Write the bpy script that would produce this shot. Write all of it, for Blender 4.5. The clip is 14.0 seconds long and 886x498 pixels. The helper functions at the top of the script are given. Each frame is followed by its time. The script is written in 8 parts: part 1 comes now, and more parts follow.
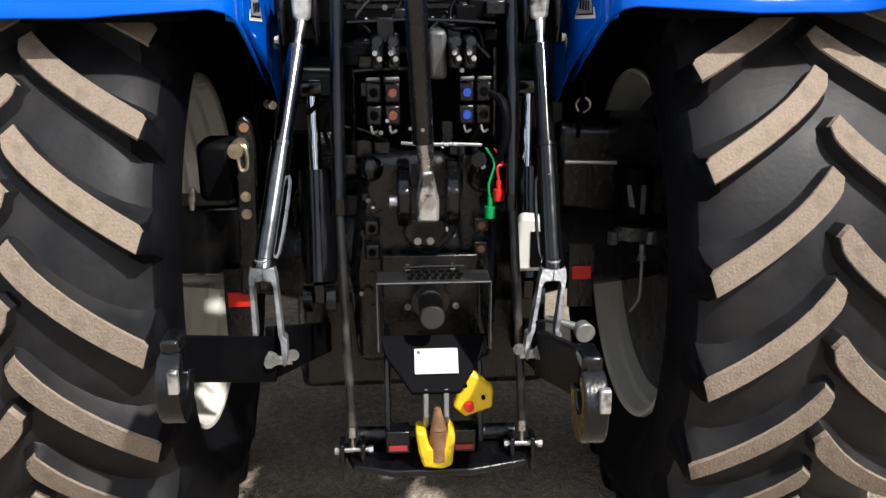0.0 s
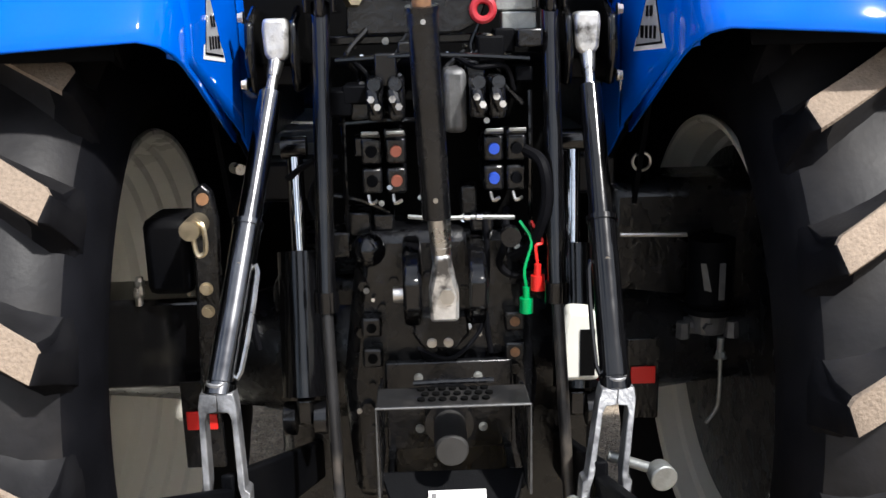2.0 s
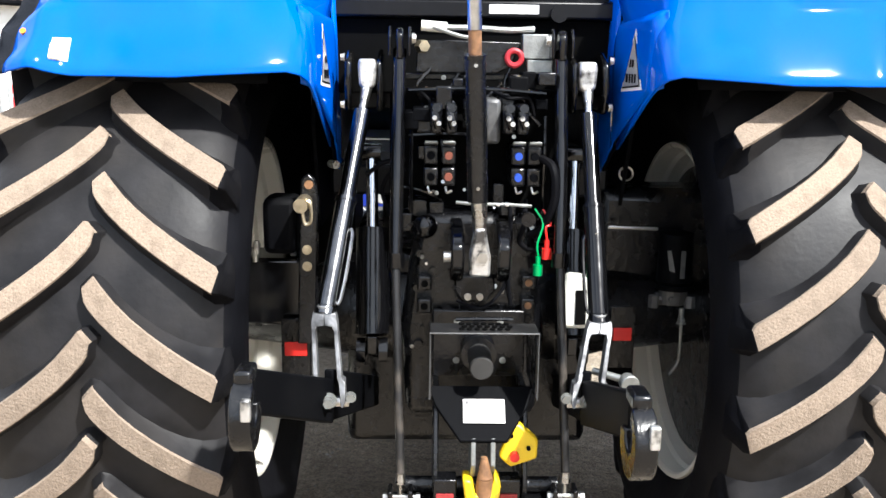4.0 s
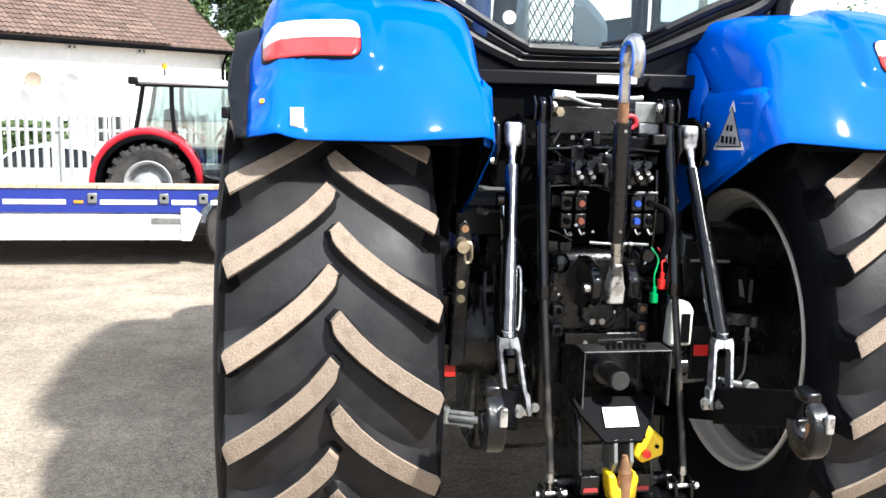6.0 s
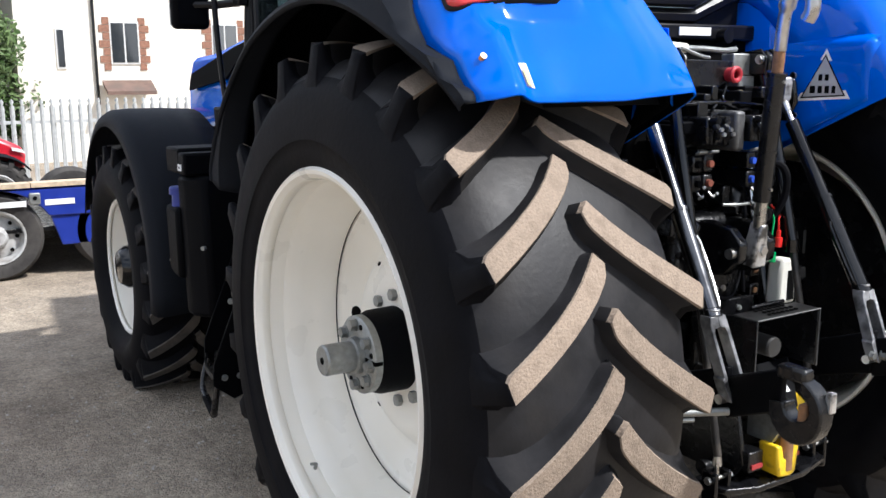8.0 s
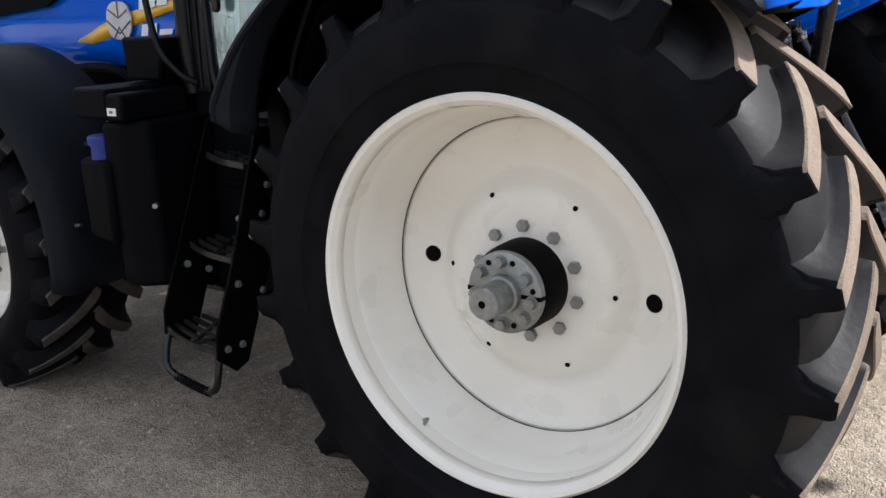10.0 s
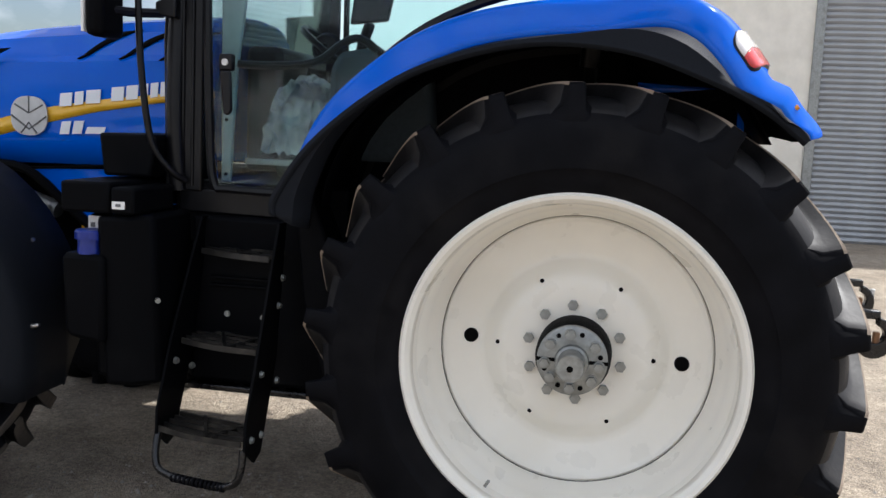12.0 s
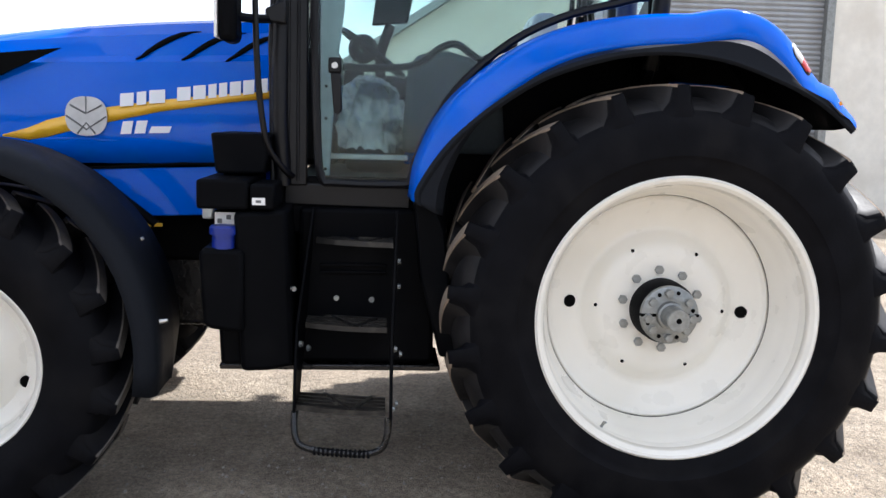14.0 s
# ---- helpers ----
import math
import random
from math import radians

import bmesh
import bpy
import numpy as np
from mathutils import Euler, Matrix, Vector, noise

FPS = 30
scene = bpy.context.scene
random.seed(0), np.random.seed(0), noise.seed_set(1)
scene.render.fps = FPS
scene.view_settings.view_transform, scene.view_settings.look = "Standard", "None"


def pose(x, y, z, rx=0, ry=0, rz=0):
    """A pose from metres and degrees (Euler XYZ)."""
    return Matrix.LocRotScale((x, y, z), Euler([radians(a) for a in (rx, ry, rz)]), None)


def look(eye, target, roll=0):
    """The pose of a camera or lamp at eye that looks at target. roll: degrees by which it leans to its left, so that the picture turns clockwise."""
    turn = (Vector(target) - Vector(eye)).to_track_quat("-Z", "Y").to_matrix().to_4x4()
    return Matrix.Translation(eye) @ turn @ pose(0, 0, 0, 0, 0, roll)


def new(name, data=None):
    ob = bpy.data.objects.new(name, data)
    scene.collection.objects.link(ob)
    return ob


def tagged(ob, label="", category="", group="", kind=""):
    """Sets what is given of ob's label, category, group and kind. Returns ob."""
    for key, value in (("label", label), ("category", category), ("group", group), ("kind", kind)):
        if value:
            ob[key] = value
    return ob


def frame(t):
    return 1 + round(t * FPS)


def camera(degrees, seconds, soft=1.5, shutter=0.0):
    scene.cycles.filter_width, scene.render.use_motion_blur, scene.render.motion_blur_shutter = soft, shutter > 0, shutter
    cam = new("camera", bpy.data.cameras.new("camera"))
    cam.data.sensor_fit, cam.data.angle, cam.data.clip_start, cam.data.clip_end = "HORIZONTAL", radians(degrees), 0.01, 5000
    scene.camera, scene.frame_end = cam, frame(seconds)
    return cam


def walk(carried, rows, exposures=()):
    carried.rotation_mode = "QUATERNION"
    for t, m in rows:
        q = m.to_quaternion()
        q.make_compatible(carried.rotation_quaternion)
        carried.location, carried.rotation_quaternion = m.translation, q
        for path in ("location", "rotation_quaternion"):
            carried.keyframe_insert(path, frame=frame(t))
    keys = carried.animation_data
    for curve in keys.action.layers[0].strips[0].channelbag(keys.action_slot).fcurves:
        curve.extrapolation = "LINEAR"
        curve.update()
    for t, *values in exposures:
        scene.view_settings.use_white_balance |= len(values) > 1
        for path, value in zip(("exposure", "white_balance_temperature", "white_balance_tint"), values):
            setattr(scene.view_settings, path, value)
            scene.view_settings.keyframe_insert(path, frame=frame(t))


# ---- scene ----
cam = camera(51.5, 14.0)
PATH = [
    (0, (-0.074, -2.878, 1.761), (0.023, -0.969, 1.174), -0.3),
    (0.5, (-0.159, -2.729, 1.751), (0.027, -0.812, 1.215), -0.8),
    (1, (-0.161, -2.588, 1.722), (0.032, -0.648, 1.278), -0.8),
    (1.5, (-0.079, -2.371, 1.696), (0.043, -0.423, 1.256), 0.4),
    (2, (-0.039, -2.26, 1.692), (0.012, -0.319, 1.212), -1.4),
    (2.5, (-0.076, -2.269, 1.685), (-0.098, -0.325, 1.216), -1.1),
    (2.7, (-0.081, -2.304, 1.688), (-0.115, -0.361, 1.218), -1.2),
    (4.8, (-0.404, -3.445, 1.733), (-0.3, -1.473, 1.417), 1.6),
    (5, (-0.523, -3.5, 1.774), (-0.411, -1.525, 1.48), 1.4),
    (5.5, (-0.782, -3.583, 1.836), (-0.625, -1.605, 1.579), -0.3),
    (6, (-1.086, -3.398, 1.797), (-0.751, -1.454, 1.463), 1.5),
    (6.5, (-1.472, -3.223, 1.787), (-1.103, -1.309, 1.339), 0.7),
    (7, (-1.883, -3.056, 1.769), (-1.455, -1.192, 1.185), -1.0),
    (7.5, (-2.144, -2.728, 1.713), (-1.506, -0.89, 1.251), -0.1),
    (7.7, (-2.234, -2.598, 1.723), (-1.418, -0.819, 1.31), -0.4),
    (9.8, (-3.173, -1.417, 1.701), (-1.621, -0.249, 1.224), 1.3),
    (10, (-3.293, -1.29, 1.708), (-1.718, -0.179, 1.173), -1.5),
    (10.5, (-3.548, -0.995, 1.657), (-1.854, -0.043, 1.182), 0.5),
    (11, (-3.79, -0.688, 1.677), (-1.995, 0.073, 1.231), -0.9),
    (11.5, (-4.071, -0.422, 1.656), (-2.158, 0.066, 1.333), 0.7),
    (12, (-4.24, -0.135, 1.642), (-2.293, 0.243, 1.385), 2.5),
    (12.5, (-4.299, 0.238, 1.677), (-2.333, 0.436, 1.37), 1.1),
    (13, (-4.53, 0.567, 1.644), (-2.554, 0.646, 1.345), 0.9),
    (13.5, (-4.686, 0.844, 1.61), (-2.71, 0.841, 1.302), 2.5),
    (14, (-4.784, 1.198, 1.641), (-2.807, 1.056, 1.368), 1.6),
]
walk(cam, [(t, look(eye, target, roll)) for t, eye, target, roll in PATH],
     exposures=[(0.0, 0.25, 6200, 10), (1.0, 0.38, 6150, 10), (2.7, 0.75, 6100, 11), (4.8, 1.2, 6030, 8), (5.5, 1.17, 6030, 8), (6.2, 0.98, 6000, 9), (7.0, 0.70, 5850, 11), (7.7, 0.55, 5900, 11), (9.8, 0.4, 6000, 12), (12.5, 0.42, 6050, 11), (14.0, 0.82, 5950, 12)])

# ---- world and sun ----
SUN_DIR = Vector((0.505, -0.62, 1.0)).normalized()      # from the place towards the sun
world = bpy.data.worlds.new("sky")
scene.world = world
world.use_nodes = True
wn, wl = world.node_tree.nodes, world.node_tree.links
wn.clear()
sky = wn.new("ShaderNodeTexSky")
sky.sky_type = "NISHITA"
sky.sun_disc = False
sky.sun_elevation = math.asin(SUN_DIR.z)
sky.sun_rotation = math.atan2(SUN_DIR.x, SUN_DIR.y)
sky.air_density, sky.dust_density = 1.0, 2.0
cloud_pos = wn.new("ShaderNodeTexCoord")
cloud_map = wn.new("ShaderNodeMapping")
cloud_map.inputs["Scale"].default_value = (1.6, 1.6, 3.2)
cloud_noise = wn.new("ShaderNodeTexNoise")
cloud_noise.inputs["Scale"].default_value = 2.2
cloud_noise.inputs["Detail"].default_value = 7.0
cloud_ramp = wn.new("ShaderNodeValToRGB")
cloud_ramp.color_ramp.elements[0].position = 0.36
cloud_ramp.color_ramp.elements[1].position = 0.6
cloud_mix = wn.new("ShaderNodeMixRGB")
cloud_mix.inputs["Color2"].default_value = (11.0, 11.2, 11.6, 1)
background = wn.new("ShaderNodeBackground")
background.inputs["Strength"].default_value = 0.095
world_out = wn.new("ShaderNodeOutputWorld")
wl.new(cloud_pos.outputs["Generated"], cloud_map.inputs["Vector"])
wl.new(cloud_map.outputs["Vector"], cloud_noise.inputs["Vector"])
wl.new(cloud_noise.outputs["Fac"], cloud_ramp.inputs["Fac"])
wl.new(cloud_ramp.outputs["Color"], cloud_mix.inputs["Fac"])
wl.new(sky.outputs["Color"], cloud_mix.inputs["Color1"])
wl.new(cloud_mix.outputs["Color"], background.inputs["Color"])
wl.new(background.outputs["Background"], world_out.inputs["Surface"])
sun_data = bpy.data.lights.new("sun", "SUN")
sun_data.energy, sun_data.angle, sun_data.color = 5.0, radians(2.2), (1.0, 0.95, 0.87)
sun = new("sun", sun_data)
sun.matrix_world = look(tuple(SUN_DIR * 40), (0, 0, 0))

# ---- materials ----
def material(name, base, rough=0.5, metal=0.0, coat=0.0, grain=0.0, scale=40.0, bump=0.0, bump_scale=120.0,
             stain=None, stain_scale=4.0, stain_range=(0.5, 0.75), per_piece=0.0, spec=0.5):
    """Base colour with fine grain, larger stains, relief, and a shade of its own for each piece."""
    m = bpy.data.materials.new(name)
    m.use_nodes = True
    n, l = m.node_tree.nodes, m.node_tree.links
    b = n["Principled BSDF"]
    b.inputs["Metallic"].default_value = metal
    b.inputs["Roughness"].default_value = rough
    b.inputs["Coat Weight"].default_value = coat
    b.inputs["Coat Roughness"].default_value = 0.06
    b.inputs["Specular IOR Level"].default_value = spec
    where = n.new("ShaderNodeTexCoord")
    colour = None
    if grain > 0:
        t = n.new("ShaderNodeTexNoise")
        t.inputs["Scale"].default_value, t.inputs["Detail"].default_value = scale, 6.0
        l.new(where.outputs["Object"], t.inputs["Vector"])
        ramp = n.new("ShaderNodeValToRGB")
        ramp.color_ramp.elements[0].position, ramp.color_ramp.elements[1].position = 0.3, 0.7
        ramp.color_ramp.elements[0].color = (*[c * (1 - grain) for c in base], 1)
        ramp.color_ramp.elements[1].color = (*[min(1, c * (1 + grain)) for c in base], 1)
        l.new(t.outputs["Fac"], ramp.inputs["Fac"])
        colour = ramp.outputs["Color"]
        vary = n.new("ShaderNodeMapRange")
        vary.inputs["To Min"].default_value, vary.inputs["To Max"].default_value = max(0.02, rough - 0.12), min(1, rough + 0.12)
        l.new(t.outputs["Fac"], vary.inputs["Value"])
        l.new(vary.outputs["Result"], b.inputs["Roughness"])
    if stain is not None:
        t2 = n.new("ShaderNodeTexNoise")
        t2.inputs["Scale"].default_value, t2.inputs["Detail"].default_value = stain_scale, 8.0
        l.new(where.outputs["Object"], t2.inputs["Vector"])
        r2 = n.new("ShaderNodeValToRGB")
        r2.color_ramp.elements[0].position, r2.color_ramp.elements[1].position = stain_range
        l.new(t2.outputs["Fac"], r2.inputs["Fac"])
        mix = n.new("ShaderNodeMixRGB")
        mix.inputs["Color1"].default_value = (*base, 1)
        mix.inputs["Color2"].default_value = (*stain, 1)
        if colour is not None:
            l.new(colour, mix.inputs["Color1"])
        l.new(r2.outputs["Color"], mix.inputs["Fac"])
        colour = mix.outputs["Color"]
    if per_piece > 0:
        info = n.new("ShaderNodeObjectInfo")
        hsv = n.new("ShaderNodeHueSaturation")
        rng = n.new("ShaderNodeMapRange")
        rng.inputs["To Min"].default_value, rng.inputs["To Max"].default_value = 1 - per_piece, 1 + per_piece
        l.new(info.outputs["Random"], rng.inputs["Value"])
        l.new(rng.outputs["Result"], hsv.inputs["Value"])
        hsv.inputs["Color"].default_value = (*base, 1)
        if colour is not None:
            l.new(colour, hsv.inputs["Color"])
        colour = hsv.outputs["Color"]
    if colour is not None:
        l.new(colour, b.inputs["Base Color"])
    else:
        b.inputs["Base Color"].default_value = (*base, 1)
    if bump > 0:
        t3 = n.new("ShaderNodeTexNoise")
        t3.inputs["Scale"].default_value, t3.inputs["Detail"].default_value = bump_scale, 5.0
        l.new(where.outputs["Object"], t3.inputs["Vector"])
        bp = n.new("ShaderNodeBump")
        bp.inputs["Strength"].default_value, bp.inputs["Distance"].default_value = bump, 0.004
        l.new(t3.outputs["Fac"], bp.inputs["Height"])
        l.new(bp.outputs["Normal"], b.inputs["Normal"])
    return m


BLUE = material("blue_paint", (0.002, 0.098, 0.58), 0.5, coat=0.5, spec=0.0, grain=0.05, scale=3, stain=(0.008, 0.14, 0.58), stain_scale=5, stain_range=(0.55, 0.95))
RUBBER = material("tyre_rubber", (0.0042, 0.0043, 0.0056), 0.6, spec=0.06, grain=0.3, scale=9, bump=0.25, bump_scale=60, stain=(0.0095, 0.009, 0.0094), stain_scale=4.5, stain_range=(0.52, 0.82))
TREAD_RUBBER = material("dusty_tread_rubber", (0.0125, 0.012, 0.013), 0.52, spec=0.25, grain=0.4, scale=14, bump=0.2, bump_scale=60, stain=(0.026, 0.0235, 0.022), stain_scale=6, stain_range=(0.46, 0.8))
LUG_TOP = material("worn_lug_face", (0.255, 0.198, 0.148), 0.95, grain=0.15, scale=170, bump=0.8, bump_scale=140, stain=(0.17, 0.128, 0.094), stain_scale=22, stain_range=(0.52, 0.8), per_piece=0.09)
DUSTY_RUBBER = material("dusty_grey_tyre", (0.045, 0.042, 0.04), 0.85, spec=0.2, grain=0.35, scale=12, bump=0.3, bump_scale=40, stain=(0.085, 0.078, 0.07), stain_scale=5, stain_range=(0.45, 0.8))
# darker copy of the worn lug face: front wheels' shade in the base colour
LUG_SHADE = material("shaded_front_lug_face", (0.06, 0.052, 0.045), 0.85, grain=0.3, scale=50, bump=0.4, bump_scale=90, stain=(0.12, 0.1, 0.08), stain_scale=9, stain_range=(0.5, 0.75))
CREAM = material("cream_wheel_paint", (0.84, 0.81, 0.73), 0.3, coat=0.3, grain=0.03, scale=6, stain=(0.70, 0.66, 0.56), stain_scale=3.0, stain_range=(0.5, 1.0))
BLACK = material("black_gloss_paint", (0.003, 0.003, 0.0035), 0.14, spec=0.5, grain=0.3, scale=25, stain=(0.012, 0.011, 0.009), stain_scale=8, stain_range=(0.55, 0.8))
SATIN = material("black_satin_steel", (0.0035, 0.0036, 0.0044), 0.26, spec=0.5, grain=0.3, scale=18, bump=0.45, bump_scale=60, stain=(0.010, 0.0096, 0.0092), stain_scale=6, stain_range=(0.52, 0.8))
PLASTIC = material("black_textured_plastic", (0.0024, 0.0026, 0.0034), 0.5, spec=0.04, grain=0.2, scale=160, bump=0.25, bump_scale=420, stain=(0.006, 0.006, 0.0066), stain_scale=3)
FENDER_PLASTIC = material("dark_grey_fender_plastic", (0.0095, 0.011, 0.0145), 0.55, spec=0.07, grain=0.15, scale=200, bump=0.2, bump_scale=500)
STEEL = material("bright_zinc_steel", (0.55, 0.54, 0.52), 0.3, metal=1.0, grain=0.15, scale=35, stain=(0.35, 0.32, 0.28), stain_scale=10)
DULL_STEEL = material("dull_grey_cast_steel", (0.30, 0.31, 0.30), 0.45, metal=0.7, grain=0.2, scale=45, bump=0.3, bump_scale=150, stain=(0.2, 0.2, 0.19), stain_scale=12)
CHROME = material("chrome_rod", (0.75, 0.76, 0.78), 0.08, metal=1.0)
BRASS = material("yellow_passivated_steel", (0.55, 0.47, 0.33), 0.35, metal=0.9, grain=0.2, scale=40)
RUST = material("rusty_brown_steel", (0.22, 0.11, 0.05), 0.75, grain=0.4, scale=40, bump=0.5, bump_scale=120)
PALE_YELLOW = material("pale_yellow_print", (0.80, 0.66, 0.26), 0.45, grain=0.06, scale=20)
YELLOW = material("yellow_paint", (0.75, 0.5, 0.01), 0.4, grain=0.08, scale=12, stain=(0.25, 0.13, 0.04), stain_scale=16, stain_range=(0.62, 0.75))
RED = material("red_plastic", (0.65, 0.02, 0.015), 0.35)
RED_RING = material("red_rubber_ring", (0.4, 0.02, 0.03), 0.5)
GREEN = material("green_plastic", (0.0, 0.30, 0.08), 0.4)
BLUE_CAP = material("blue_plastic", (0.003, 0.017, 0.20), 0.4, grain=0.1, scale=30)
BLUE_DUST = material("bright_blue_dust_cap", (0.015, 0.06, 0.40), 0.5)
RED_DUST = material("brown_red_dust_cap", (0.17, 0.045, 0.025), 0.6)
WHITE = material("white_label", (0.8, 0.8, 0.78), 0.5, grain=0.03, scale=30)
WHITE_PLASTIC = material("milky_white_plastic", (0.72, 0.71, 0.64), 0.45, grain=0.05, scale=15)
GREY_INK = material("grey_print", (0.12, 0.12, 0.12), 0.6)
LENS_RED = material("red_lamp_lens", (0.62, 0.03, 0.03), 0.15, coat=0.6, grain=0.1, scale=60)
LENS_WHITE = material("clear_lamp_lens", (0.8, 0.76, 0.74), 0.15, coat=0.6, grain=0.05, scale=60)
AMBER = material("amber_lens", (0.8, 0.3, 0.02), 0.25)
DECAL_YELLOW = material("yellow_stripe", (0.75, 0.42, 0.02), 0.35, coat=0.4)
DECAL_SILVER = material("silver_badge", (0.5, 0.5, 0.5), 0.35, metal=0.4, grain=0.15, scale=12)
DECAL_WHITE = material("white_decal", (0.75, 0.76, 0.78), 0.35)
CAB_TRIM = material("cab_black_trim", (0.004, 0.004, 0.005), 0.35, spec=0.25, grain=0.15, scale=30)
SEAT_CLOTH = material("dark_blue_seat_cloth", (0.03, 0.045, 0.08), 0.85, grain=0.2, scale=60)
PALE_TRIM = material("pale_blue_grey_trim", (0.30, 0.36, 0.39), 0.5, grain=0.12, scale=30)
SLATE_CLOTH = material("slate_grey_cloth", (0.045, 0.06, 0.068), 0.8, grain=0.2, scale=50, stain=(0.06, 0.075, 0.08), stain_scale=5)
WRAP = material("pale_plastic_wrap", (0.62, 0.63, 0.61), 0.25, spec=0.6, grain=0.3, scale=14, stain=(0.10, 0.11, 0.115), stain_scale=7, stain_range=(0.46, 0.6), bump=0.5, bump_scale=25)
FILM = material("crumpled_clear_wrap", (0.62, 0.64, 0.66), 0.3, grain=0.12, scale=4, bump=0.6, bump_scale=5)
CAB_FLOOR = material("grey_cab_floor", (0.10, 0.10, 0.095), 0.8, grain=0.2, scale=40)
# near-black for mesh and openings, and for shade painted into recesses
GRILLE_AND_SHADE = material("dark_grille_and_recess_shade", (0.0025, 0.0025, 0.0025), 0.8, spec=0.05, grain=0.5, scale=200)


def glass_material(name, tint, rough=0.0, shine_gain=0.6, shine_floor=0.0):
    """A thin pane: mostly clear, with a mirror's share of reflection."""
    m = bpy.data.materials.new(name)
    m.use_nodes = True
    n, l = m.node_tree.nodes, m.node_tree.links
    n.clear()
    out = n.new("ShaderNodeOutputMaterial")
    clear = n.new("ShaderNodeBsdfTransparent")
    clear.inputs["Color"].default_value = (*tint, 1)
    shine = n.new("ShaderNodeBsdfGlossy")
    shine.inputs["Roughness"].default_value = rough
    shine.inputs["Color"].default_value = (0.95, 0.97, 1.0, 1)
    fres = n.new("ShaderNodeFresnel")
    fres.inputs["IOR"].default_value = 1.6
    gain = n.new("ShaderNodeMath")
    gain.operation = "MULTIPLY_ADD"
    gain.inputs[1].default_value, gain.inputs[2].default_value = shine_gain, shine_floor
    mix = n.new("ShaderNodeMixShader")
    l.new(fres.outputs["Fac"], gain.inputs[0])
    l.new(gain.outputs["Value"], mix.inputs["Fac"])
    l.new(clear.outputs["BSDF"], mix.inputs[1])
    l.new(shine.outputs["BSDF"], mix.inputs[2])
    l.new(mix.outputs["Shader"], out.inputs["Surface"])
    return m


DOOR_GLASS = glass_material("dark_green_door_glass", (0.80, 0.885, 0.87), shine_gain=0.34, shine_floor=0.0)
GLASS = glass_material("green_tinted_cab_glass", (0.92, 0.97, 0.955))
SKY_GLASS = glass_material("bowed_cab_glass", (0.86, 0.94, 0.93), shine_gain=0.9, shine_floor=0.22)

# ---- mesh helpers ----
def part(name, bm, mat, parent=None, label="", smooth=True, bevel=0.0, category="", kind="", group="", angle=40):
    """Links a bmesh as one mesh object, under a thing or a part where one is given."""
    bmesh.ops.recalc_face_normals(bm, faces=bm.faces)
    data = bpy.data.meshes.new(name)
    bm.to_mesh(data)
    bm.free()
    for m in (mat if isinstance(mat, (list, tuple)) else [mat]):
        data.materials.append(m)
    if smooth:
        data.shade_smooth()
        data.set_sharp_from_angle(angle=radians(angle))
    ob = new(name, data)
    if parent is not None:
        ob.parent = parent
    if bevel > 0:
        mod = ob.modifiers.new("edge", "BEVEL")
        mod.width, mod.segments, mod.limit_method, mod.angle_limit = bevel, 2, "ANGLE", radians(40)
    return tagged(ob, label, category, group, kind)


def again(ob, name, m, parent):
    """A further piece on the same mesh, at the pose m."""
    o = new(name, ob.data)
    o.parent = parent
    o.matrix_basis = m
    return o


def thing(name, label, category, group="", kind="", at=(0, 0, 0)):
    e = new(name)
    e.empty_display_size = 0.1
    e.location = at
    return tagged(e, label, category, group, kind)


def B():
    return bmesh.new()


def box(bm, x0, y0, z0, x1, y1, z1, m=None, index=0):
    vs = [bm.verts.new((x, y, z)) for x in (x0, x1) for y in (y0, y1) for z in (z0, z1)]
    for f in ((0, 1, 3, 2), (4, 6, 7, 5), (0, 4, 5, 1), (2, 3, 7, 6), (0, 2, 6, 4), (1, 5, 7, 3)):
        face = bm.faces.new([vs[i] for i in f])
        face.material_index = index
    if m is not None:
        for v in vs:
            v.co = m @ v.co
    return vs


def slab(bm, points, thick, axis, index=0):
    """A plate: an outline in a plane, pushed out along the vector thick * axis."""
    off = Vector(axis) * thick
    a = [bm.verts.new(p) for p in points]
    b = [bm.verts.new(Vector(p) + off) for p in points]
    bm.faces.new(a).material_index = index
    bm.faces.new(list(reversed(b))).material_index = index
    for i in range(len(a)):
        j = (i + 1) % len(a)
        bm.faces.new((a[i], b[i], b[j], a[j])).material_index = index


def rod(bm, p, q, r0, r1=None, seg=14, caps=True, index=0):
    """A cylinder or cone between two points."""
    p, q = Vector(p), Vector(q)
    r1 = r0 if r1 is None else r1
    turn = (q - p).to_track_quat("Z", "Y").to_matrix()
    rings = []
    for c, r in ((p, r0), (q, r1)):
        rings.append([bm.verts.new(c + turn @ Vector((r * math.cos(2 * math.pi * i / seg), r * math.sin(2 * math.pi * i / seg), 0))) for i in range(seg)])
    for i in range(seg):
        j = (i + 1) % seg
        bm.faces.new((rings[0][i], rings[0][j], rings[1][j], rings[1][i])).material_index = index
    if caps:
        bm.faces.new(list(reversed(rings[0]))).material_index = index
        bm.faces.new(rings[1]).material_index = index


